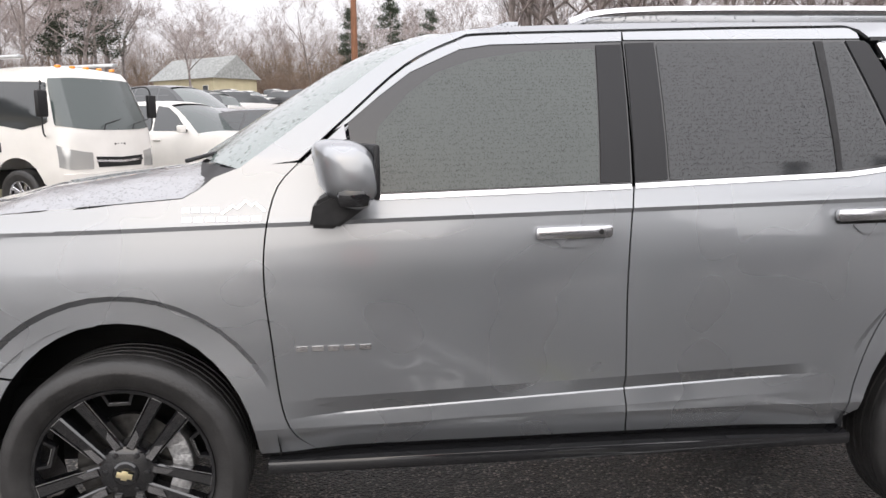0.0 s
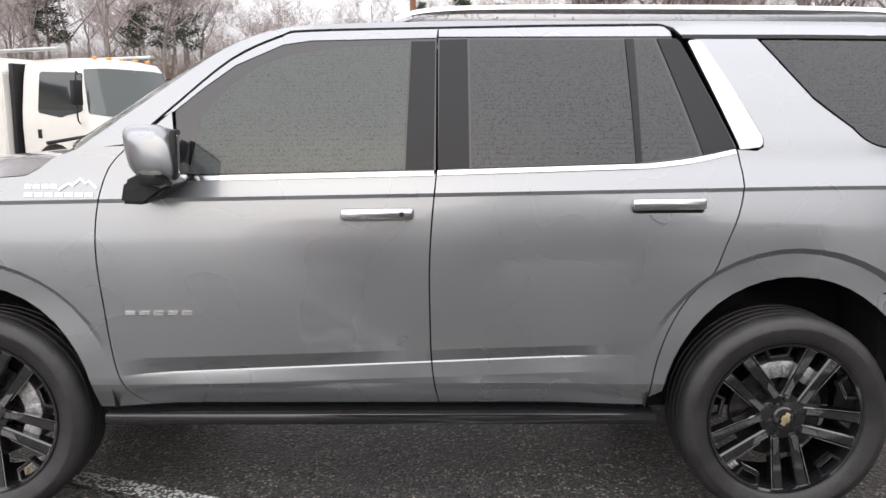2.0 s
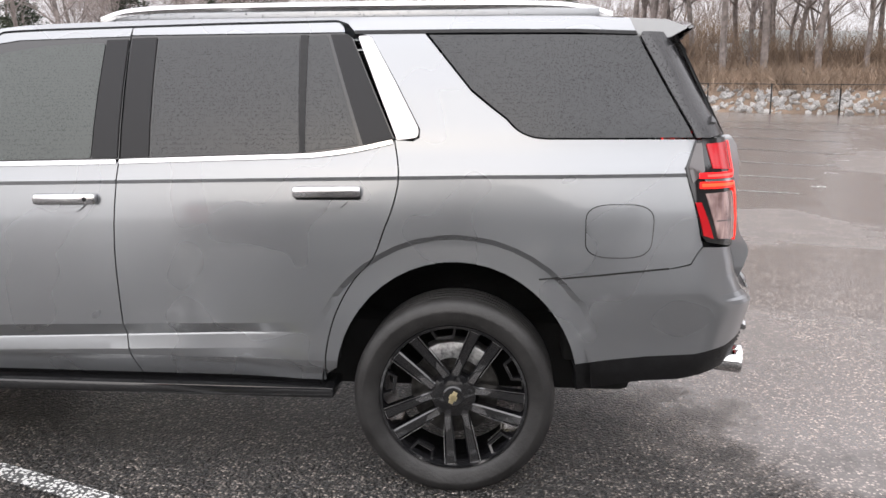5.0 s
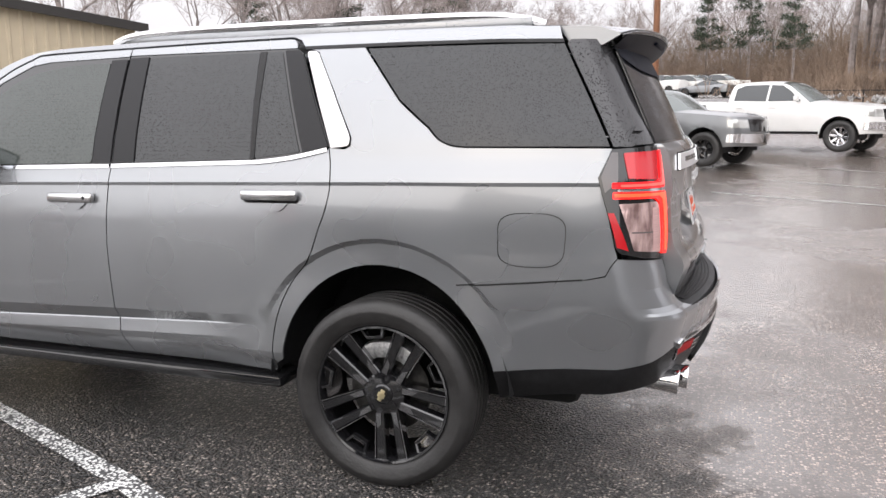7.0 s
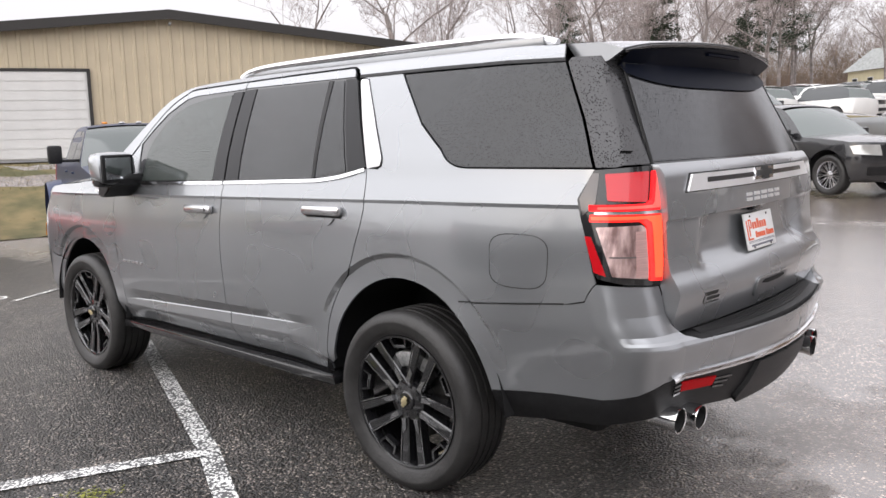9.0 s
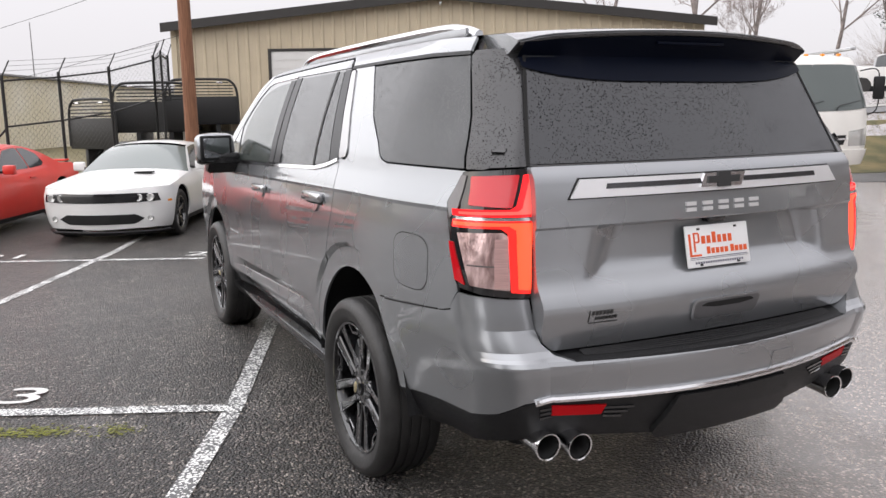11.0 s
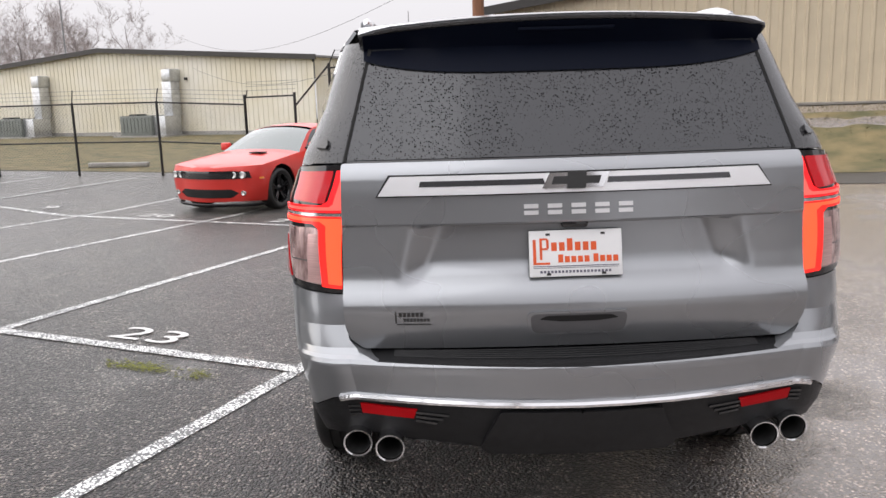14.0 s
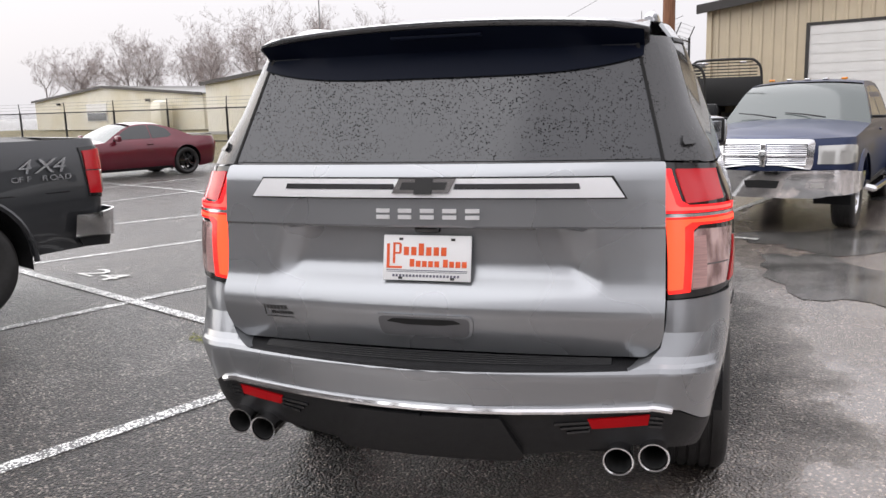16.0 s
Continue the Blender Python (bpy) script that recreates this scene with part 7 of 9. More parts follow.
for s in (-1, 1):
    bm = bmesh.new()
    lathe(bm, [(0.60, -0.17), (0.62, 0.0), (0.58, 0.19)], 24, "y")
    bmesh.ops.delete(bm, geom=[v for v in bm.verts if v.co.z < -0.05], context="VERTS")
    f = part("dual_wheel_fender", bm, BLUEPAINT, blue, "wide fender over the dual wheels")
    f.matrix_basis = pose(1.825, s * 1.06, 0.42)
    bm = bmesh.new()
    lathe(bm, [(0.53, -0.06), (0.585, -0.03), (0.60, 0.04), (0.545, 0.05)], 28, "y", pose(-1.825, s * 0.985, 0.44, 0, 0, 0 if s < 0 else 180))
    bmesh.ops.delete(bm, geom=[v for v in bm.verts if v.co.z < 0.52], context="VERTS")
    part("fender_flare", bm, BLUEPAINT, blue, "flared lip of the front wheel arch")
    bm = bmesh.new()
    tube(bm, spline([(-1.15, s * 0.80, 0.52), (-1.05, s * 1.02, 0.44), (-0.8, s * 1.06, 0.43), (0.9, s * 1.06, 0.43), (1.1, s * 0.85, 0.50)], 4), 0.045, 8)
    part("step_bar", bm, CHROME, blue, "chrome tube step")
for y0 in (-0.42, 0.22):
    bm = bmesh.new()
    tube(bm, [(-1.16, y0, 1.41), (-1.05, y0 + 0.28, 1.45), (-1.0, y0 + 0.55, 1.475)], 0.012, 6, True, 0.007)
    part("wiper", bm, BLACKPLASTIC, blue)

# the vehicles farther along the row
SUVB = dict(wb=2.95, R=0.39, rim=0.27, ar=0.46, sill=0.25, tw=0.26, belt=1.12, style="mesh",
            W=[(0.2, 0.86), (0.4, 0.94), (0.7, 0.985), (0.95, 0.985), (1.08, 0.96), (1.2, 0.92), (1.5, 0.80), (1.72, 0.69), (1.85, 0.6)],
            Xf=[(0.2, -2.2), (0.4, -2.36), (0.7, -2.42), (1.0, -2.38), (1.2, -2.3), (2, -2.2)], Xr=[(0.2, 2.3), (0.5, 2.48), (1.0, 2.48), (1.2, 2.43), (1.8, 2.18)], rr=0.25, rf=0.4, S0=1.9, S1=1.8,
            shoulder=[(-1.95, 1.02), (-1.5, 1.07), (-1.1, 1.10), (-0.85, 1.115), (0, 1.12), (0.9, 1.13), (1.6, 1.15), (2.1, 1.16)], zfc=0.99, hood=(-2.4, -0.8), hoodrise=0.06, deck=None,
            roof=[(-0.85, 1.105), (-0.45, 1.45), (-0.12, 1.66), (0.2, 1.745), (0.9, 1.765), (1.6, 1.735), (1.9, 1.62), (2.15, 1.17)], screens=(-0.05, 1.62), rise=0.05,
            panes=[[(-0.58, 1.16), (-0.25, 1.49), (0.0, 1.65), (0.28, 1.69), (0.28, 1.17)], [(0.34, 1.17), (0.34, 1.70), (1.05, 1.70), (1.15, 1.18)], [(1.22, 1.18), (1.12, 1.70), (1.58, 1.67), (1.86, 1.45), (1.92, 1.25)]], mirror=(-0.55, 1.13), seams=(-0.85, 0.31, 1.2), handles=(0.15, 1.0),
            bits=[("grille", "one", [("f", 0, 0.95), ("f", 0.50, 0.95), ("f", 0.48, 0.74), ("f", 0, 0.72)], GLOSSBLACK, 0.006, "dark mesh grille"),
                  ("head_lamp", "two", [("f", 0.54, 0.96), ("cf", 0.6, 0.97), ("cf", 0.2, 0.95), ("cf", 0.3, 0.80), ("f", 0.52, 0.76)], HEADLAMP, 0.004, "clear head lamp"),
                  ("lower_intake", "one", [("f", 0, 0.55), ("cf", 0.7, 0.55), ("cf", 0.7, 0.40), ("f", 0, 0.38)], BLACKPLASTIC, 0.006, "black lower intake"),
                  ("tail_lamp", "two", [("s", 2.12, 1.08), ("cr", 0.5, 1.10), ("r", 0.62, 1.10), ("r", 0.62, 0.88), ("cr", 0.5, 0.86), ("s", 2.12, 0.92)], LENSRED, 0.006, "red tail lamp")])


def park(S, name, label, group, paint, x, y, cat, yaw=YAW, **k):
    return vehicle(name, label, group, paint, S, pose(x, y, ground_z(x, y), 0, 0, yaw), cat, **k)


TALLSUV = dict(SUVB, wb=2.95, style="five", silver=True, shoulder=[(a, b + 0.09) for a, b in SUVB["shoulder"]], zfc=1.09, W=[(a if a < 0.5 else a + 0.09, b) for a, b in SUVB["W"]],
               roof=[(a, b + 0.10) for a, b in SUVB["roof"]], panes=[[(a, b + 0.10) for a, b in q] for q in SUVB["panes"]], mirror=(-0.55, 1.23), belt=1.21)
park(TALLSUV, "sport_utility_vehicle", "white SUV parked beside the cab-over truck, wet", "parked row", CREAMPAINT, -4.35, 14.58, "car", front=TRUCKGLASS)
park(dict(SUVB, silver=True), "sport_utility_vehicle", "black luxury SUV with multi-spoke wheels, wet", "parked row", BLACKPAINT, -1.87, 14.6, "car")
park(dict(SUVB, style="five"), "sport_utility_vehicle", "dark grey SUV in the parked row", "parked row", DARKPAINT, -5.6, 20.2, "car")
park(TALLSUV, "sport_utility_vehicle", "white SUV farther along the row", "parked row", WHITEPAINT, -9.6, 44.0, "car")
park(dict(PICKUP, style="five"), "pickup_truck", "pewter grey pickup truck with black wheels", "parked pickup trucks", SILVERPAINT, 0.9, 18.4, "pickup truck", fine=0.25)
park(dict(PICKUP, silver=True), "pickup_truck", "white pickup truck with chrome grille", "parked pickup trucks", WHITEPAINT, 4.2, 21.5, "pickup truck", fine=0.25)
park(dict(PICKUP, silver=True), "pickup_truck", "white pickup truck facing the drive", "parked pickup trucks", WHITEPAINT, 16.7, 21.8, "pickup truck", YAW + 180, fine=0.25)
park(dict(PICKUP, style="five"), "pickup_truck", "black pickup truck with chrome bumper facing the drive", "parked pickup trucks", BLACKPAINT, 13.7, 12.4, "pickup truck", YAW + 180, fine=0.25)

# ---- cab-over truck ----
def cabover(x, y, yaw):
    ob = thing("box_truck", "white cab-over truck with amber roof lights, wet", "truck", at=pose(x, y, ground_z(x, y), 0, 0, yaw))
    S = Skin([(0.4, 0.90), (0.7, 0.965), (1.2, 0.98), (1.45, 0.97), (2.0, 0.90), (2.2, 0.85), (2.3, 0.78)], [(0.4, 0.75), (2.3, 0.75)],
             [(0.4, -1.02), (0.6, -1.08), (0.9, -1.10), (1.35, -1.05), (2.1, -0.78), (2.3, -0.62)], 0.02, 0.08, 0.08, 0.28, 0.55, 0.45, 0.3, None, (), 0)
    # cab shell with its arch
    ol = [S.fr(0, 2.22), S.co(0.5, 2.22, False), S.sd(-0.35, 2.24), S.sd(0.65, 2.24), S.re(0, 2.24), S.re(0, 0.75), S.sd(0.5, 0.75)]
    ol += [S.sd(*p) for p in ellipse(0.0, 0.50, 0.47, 0.44, 20, 172, 10)] + [S.sd(-0.55, 0.50), S.co(0.5, 0.48, False), S.fr(0, 0.48)]
    part("cab", panel(S, ol, 0, 0.03, 0.125, 0.12, both=True), CREAMPAINT, ob)
    part("cab_roof", cap(S, [S.fr(0.02, 2.22), S.fr(0.3, 2.22), S.co(0.5, 2.22, False), S.sd(-0.35, 2.24), S.sd(0.2, 2.25), S.sd(0.65, 2.24)], [0.0, 0.02, 0.04, 0.05, 0.06, 0.05], 10), CREAMPAINT, ob)
    part("windscreen", panel(S, rounded([S.fr(0, 2.10), S.fr(0.5, 2.10), S.co(0.35, 2.08, False), S.co(0.22, 1.40, False), S.fr(0.5, 1.34), S.fr(0, 1.33)], 0.04), 0.006, 0.01, 0.125, 0.12, both=True), TRUCKGLASS, ob, "wet grey windscreen")
    for r in (False, True):
        part("side_window", panel(S, rounded([S.sd(-0.58, 2.02), S.sd(0.32, 2.06), S.sd(0.32, 1.42), S.sd(-0.20, 1.34), S.sd(-0.62, 1.42)], 0.05), 0.005, 0.01, 0.15, 0.12, right=r), CARGLASSDARK, ob, "dark side window")
        part("head_lamp", panel(S, [S.fr(0.55, 1.0), S.co(0.5, 1.06, False), S.co(0.15, 1.12, False), S.co(0.15, 0.80, False), S.co(0.5, 0.76, False), S.fr(0.55, 0.76)], 0.006, 0.02, 0.125, 0.12, right=r), HEADLAMP, ob, "clear head lamp")
        s = 1 if r else -1
        bm = bmesh.new()
        tube(bm, spline([(-0.55, s * 0.93, 2.0), (-0.72, s * 1.12, 2.02), (-0.76, s * 1.16, 1.80), (-0.74, s * 1.15, 1.35), (-0.6, s * 0.98, 1.25)], 4), 0.012, 6)
        mi = part("mirror_arm", bm, BLACKPLASTIC, ob)
        part("door_mirror", boxm((-0.80, s * 1.16 - 0.09, 1.52), (-0.72, s * 1.16 + 0.09, 1.90), 0.025), BLACKPLASTIC, mi, "tall black mirror head")
        part("door_seam", strip(S, [S.sd(0.40, 0.80), S.sd(0.40, 2.14)], 0.012, 0.001, 0.004, right=r), UNDER, ob)
        part("door_handle", panel(S, [S.sd(0.26, 1.16), S.sd(0.34, 1.16), S.sd(0.34, 1.02), S.sd(0.26, 1.02)], 0.012, 0.02, right=r), BLACKPLASTIC, ob)
    part("grille", panel(S, [S.fr(0, 0.92), S.fr(0.50, 0.94), S.fr(0.46, 0.78), S.fr(0, 0.78)], 0.006, 0.01, 0.125, 0.12, both=True), UNDER, ob, "dark grille slot")
    part("grille_bar", panel(S, [S.fr(0, 0.875), S.fr(0.50, 0.895), S.fr(0.50, 0.865), S.fr(0, 0.84)], 0.014, 0.01, 0.125, 0.12, both=True), CHROME, ob, "chrome grille bar")
    part("front_bumper", panel(S, [S.fr(0, 0.70), S.co(0.3, 0.70, False), S.co(0.2, 0.46, False), S.fr(0, 0.44)], 0.03, 0.05, 0.125, 0.12, both=True), CREAMPAINT, ob)
    for k in range(4):
        part("name_bar", boxm((-1.075, -0.12 + 0.065 * k, 1.10), (-1.055, -0.075 + 0.065 * k, 1.135), 0.004), DISC, ob)
    for k in range(5):
        part("roof_light", boxm((-0.56, -0.56 + 0.28 * k - 0.03, 2.25), (-0.48, -0.56 + 0.28 * k + 0.03, 2.295), 0.015), LENSORANGE, ob, "amber roof marker light")
    for y0 in (-0.30, 0.32):
        bm = bmesh.new()
        tube(bm, [(-1.08, y0, 1.34), (-1.07, y0 - 0.05, 1.42), (-1.04, y0 - 0.42, 1.50)], 0.012, 6, True, 0.007)
        part("wiper", bm, BLACKPLASTIC, ob)
    # bulkhead, vent and body behind the cab
    part("bulkhead", boxm((0.80, -1.0, 0.75), (0.90, 1.0, 2.20), 0.02), BLACKPLASTIC, ob)
    for k in range(9):
        part("vent_slat", boxm((1.02, 1.095, 1.55 + 0.06 * k), (1.34, 1.112, 1.59 + 0.06 * k), 0.005), UNDER, ob)
    bm = bmesh.new()
    prof = [(0.93, 0.70), (0.93, 2.05), (1.15, 2.30), (4.4, 2.30), (4.4, 0.70)]
    rings = [[bm.verts.new((a, s * 1.10, b)) for a, b in prof] for s in (-1, 1)]
    for k in range(5):
        bm.faces.new((rings[0][k], rings[0][(k + 1) % 5], rings[1][(k + 1) % 5], rings[1][k]))
    bm.faces.new(rings[0][::-1])
    bm.faces.new(rings[1])
    bmesh.ops.bevel(bm, geom=bm.edges[:], offset=0.02, segments=2, affect="EDGES")
    part("cargo_body", bm, CREAMPAINT, ob, "white service body")
    part("roof_rack", boxm((-0.25, -1.0, 2.37), (2.6, -0.90, 2.42), 0.01), GALV, ob)
    part("roof_rack", boxm((-0.25, 0.90, 2.37), (2.6, 1.0, 2.42), 0.01), GALV, ob)
    part("chassis", boxm((-0.6, -0.42, 0.42), (4.2, 0.42, 0.72), 0.02), UNDER, ob)
    wl = wheel_of(ob, 0.38, 0.22, 0.22, "steel", pose(0.0, -0.85, 0.38), True)
    for xx, s in ((3.0, -1), (0.0, 1), (3.0, 1)):
        copy_thing(wl, pose(xx, s * 0.85, 0.38, 0, 0, 0 if s < 0 else 180))
    return ob


cabover(-5.37, 9.80, YAW)


# ---- buildings ----
def wall_ribs(bm, p, q0, q1, top, base, pitch=0.32, deep=0.03):
    """A gable wall of ribbed sheet standing at p, from q0 to q1; top(q) is its height."""
    n = int((q1 - q0) / pitch)
    lo, hi = [], []
    for k in range(n + 1):
        for dq, dp in ((0, 0), (pitch * 0.62, 0), (pitch * 0.70, deep), (pitch * 0.92, deep)):
            q = q0 + k * pitch + dq
            if q <= q1:
                x, y = at_pq(p + dp, q)
                lo.append(bm.verts.new((x, y, base)))
                hi.append(bm.verts.new((x, y, top(q))))
    for a in range(len(lo) - 1):
        bm.faces.new((lo[a], lo[a + 1], hi[a + 1], hi[a]))


def gable_hall(name, label, p, q0, q1, eave, ridge, deep, base, wallmat, qr=None, over=0.25):
    """A steel hall with its gable at p, running away behind it."""
    qr = (q0 + q1) / 2 if qr is None else qr
    ob = thing(name, label, "building", at=pose(0, 0, 0))
    top = lambda q: eave + (ridge - eave) * (1 - abs(q - qr) / (max(qr - q0, q1 - qr)))
    bm = bmesh.new()
    wall_ribs(bm, p, q0, q1, top, base)
    part("gable_wall", bm, wallmat, ob, "ribbed steel gable wall")
    for q in (q0, q1):
        bm = bmesh.new()
        k = int(deep / 0.32)
        sg = -1 if q == q0 else 1
        lo, hi = [], []
        for i in range(k):
            for dp, dq in ((0, 0), (0.2, 0), (0.224, 0.03), (0.295, 0.03)):
                x, y = at_pq(p - i * 0.32 - dp, q + sg * dq)
                lo.append(bm.verts.new((x, y, base)))
                hi.append(bm.verts.new((x, y, top(q))))
        for a in range(len(lo) - 1):
            bm.faces.new((lo[a], lo[a + 1], hi[a + 1], hi[a]))
        part("side_wall", bm, wallmat, ob, "ribbed steel side wall")
    bm = bmesh.new()
    for a, b in ((q0 - over, qr), (qr, q1 + over)):
        pts = []
        for pp in (p + over, p - deep):
            for q in (a, b):
                x, y = at_pq(pp, q)
                pts += [bm.verts.new((x, y, top(q) + 0.02)), bm.verts.new((x, y, top(q) + 0.12))]
        a0, a1, b0, b1, c0, c1, d0, d1 = pts
        for f in ((a1, b1, d1, c1), (a0, c0, d0, b0), (a0, b0, b1, a1), (c0, c1, d1, d0), (a0, a1, c1, c0), (b0, d0, d1, b1)):
            bm.faces.new(f)
    part("roof", bm, ROOFING, ob, "low steel roof")
    for a, b in ((q0 - over - 0.02, qr), (qr, q1 + over + 0.02)):
        bm = bmesh.new()
        A, B = at_pq(p + over + 0.02, a), at_pq(p + over + 0.02, b)
        A2, B2 = at_pq(p + over + 0.08, a), at_pq(p + over + 0.08, b)
        v = [bm.verts.new((c[0], c[1], top(q) + dz)) for c, q in ((A, a), (B, b), (A2, a), (B2, b)) for dz in (-0.10, 0.16)]
        for f in ((0, 2, 3, 1), (4, 5, 7, 6), (1, 3, 7, 5), (0, 4, 6, 2), (0, 1, 5, 4), (2, 6, 7, 3)):
            bm.faces.new([v[i] for i in f])
        part("fascia", bm, FASCIA, ob, "dark bronze fascia")
    return ob


def lot_box(name, p0, p1, q0, q1, z0, z1, m, parent, label="", bevel=0.0):
    """A box squared to the lot, in p and q."""
    x, y = at_pq((p0 + p1) / 2, (q0 + q1) / 2)
    bm = boxm((-(p1 - p0) / 2, -(q1 - q0) / 2, 0), ((p1 - p0) / 2, (q1 - q0) / 2, z1 - z0), bevel)
    o = part(name, bm, m, parent, label)
    o.matrix_basis = pose(x, y, z0, 0, 0, math.degrees(math.atan2(VY, VX)))
    return o


BP = -19.5
tan_hall = gable_hall("tan_steel_building", "large tan ribbed steel building with roll-up doors", BP, -7.3, 8.6, 4.22, 5.05, 24, 1.05, TAN, 0.65)
for q0, q1 in ((-4.42, -1.60),):
    d = lot_box("roll_up_door", BP - 0.06, BP + 0.045, q0, q1, 1.20, 3.52, DOORWHITE, tan_hall, "white sectional roll-up door")
    for k in range(9):
        z = 1.20 + 2.32 * k / 9
        o = lot_box("door_section", BP + 0.045, BP + 0.062, q0 + 0.04, q1 - 0.04, z + 0.012, z + 2.32 / 9 - 0.012, DOORWHITE, tan_hall)
    for a, b in ((q0 - 0.09, q0 - 0.0), (q1 + 0.0, q1 + 0.09)):
        lot_box("door_jamb", BP - 0.02, BP + 0.08, a, b, 1.20, 3.60, FASCIA, tan_hall)
    lot_box("door_head", BP - 0.02, BP + 0.08, q0, q1, 3.52, 3.60, FASCIA, tan_hall)
lot_box("wall_base", BP - 0.04, BP + 0.05, -7.3, 8.6, 0.95, 1.20, CONCRETE, tan_hall, "pale concrete base")
lot_box("corner_trim", BP - 0.05, BP + 0.06, -7.36, -7.20, 1.05, 4.25, TAN, tan_hall)
lot_box("side_bracket", BP + 0.02, BP + 0.35, 0.62, 0.68, 4.80, 4.86, GALV, tan_hall)

AP = -30.5
cream_hall = gable_hall("cream_steel_building", "long cream ribbed steel building with outdoor air units", AP, -51.1, -21.2, 3.75, 4.85, 40, -0.05, CREAM, -35.6)
lot_box("wall_base", AP - 0.04, AP + 0.05, -51.1, -21.2, -0.05, 0.22, CONCRETE, cream_hall, "pale concrete base")
lot_box("entrance_door", AP - 2.3, AP - 1.3, -21.22, -21.08, 0.1, 2.15, ACGREY, cream_hall, "grey steel side door")
lot_box("down_pipe", AP + 0.03, AP + 0.10, -21.35, -21.25, 0.1, 3.6, CREAM, cream_hall)
lot_box("wall_lamp", AP + 0.03, AP + 0.15, -29.6, -29.45, 3.0, 3.15, FASCIA, cream_hall)
for qd in (-40.4, -30.3):
    ac = thing("air_unit", "grey-green rooftop-style air unit on a concrete pad with galvanised duct", "air conditioner", "air units at the building", pose(0, 0, 0))
    lot_box("pad", AP + 0.25, AP + 2.1, qd - 2.9, qd + 0.8, -0.02, 0.09, CONCRETE, ac)
    lot_box("cabinet", AP + 0.6, AP + 1.8, qd - 2.6, qd - 0.35, 0.09, 1.16, ACGREY, ac, "grey-green louvred cabinet", 0.03)
    for k in range(8):
        lot_box("louvre", AP + 1.8, AP + 1.825, qd - 2.5 + 0.26 * k, qd - 2.32 + 0.26 * k, 0.25, 1.05, ACGREY, ac)
    lot_box("fan_cowl", AP + 0.8, AP + 1.5, qd - 2.2, qd - 1.6, 1.16, 1.24, BLACKPLASTIC, ac)
    lot_box("lower_duct", AP + 0.35, AP + 1.6, qd - 0.35, qd + 0.45, 0.09, 1.12, GALV, ac, "galvanised duct box", 0.02)
    lot_box("duct_riser", AP + 0.15, AP + 0.85, qd - 0.28, qd + 0.36, 1.12, 2.95, GALV, ac, "galvanised duct riser", 0.02)
    o = lot_box("duct_elbow", AP + 0.0, AP + 0.85, qd - 0.28, qd + 0.36, 2.95, 3.62, GALV, ac, "slanted duct elbow", 0.08)
CP = -38.0
far_hall = gable_hall("far_steel_building", "low cream steel building beyond the lawn", CP, -99.6, -63.2, 3.35, 4.6, 30, 0.1, CREAM, -81.8)
lot_box("window_frame", CP + 0.02, CP + 0.10, -86.2, -81.6, 1.0, 2.9, DOORWHITE, far_hall)
lot_box("pane", CP + 0.10, CP + 0.13, -86.0, -81.8, 1.1, 1.9, CARGLASSDARK, far_hall)
lot_box("wall_lamp", CP + 0.03, CP + 0.35, -93, -92.6, 2.9, 3.15, FASCIA, far_hall)
lot_box("wall_lamp", CP + 0.03, CP + 0.35, -73, -72.6, 2.9, 3.15, FASCIA, far_hall)
lot_box("tank", CP + 0.5, CP + 2.0, -69.5, -67.5, 0.1, 2.9, CREAM, far_hall, "pale upright tank", 0.5)


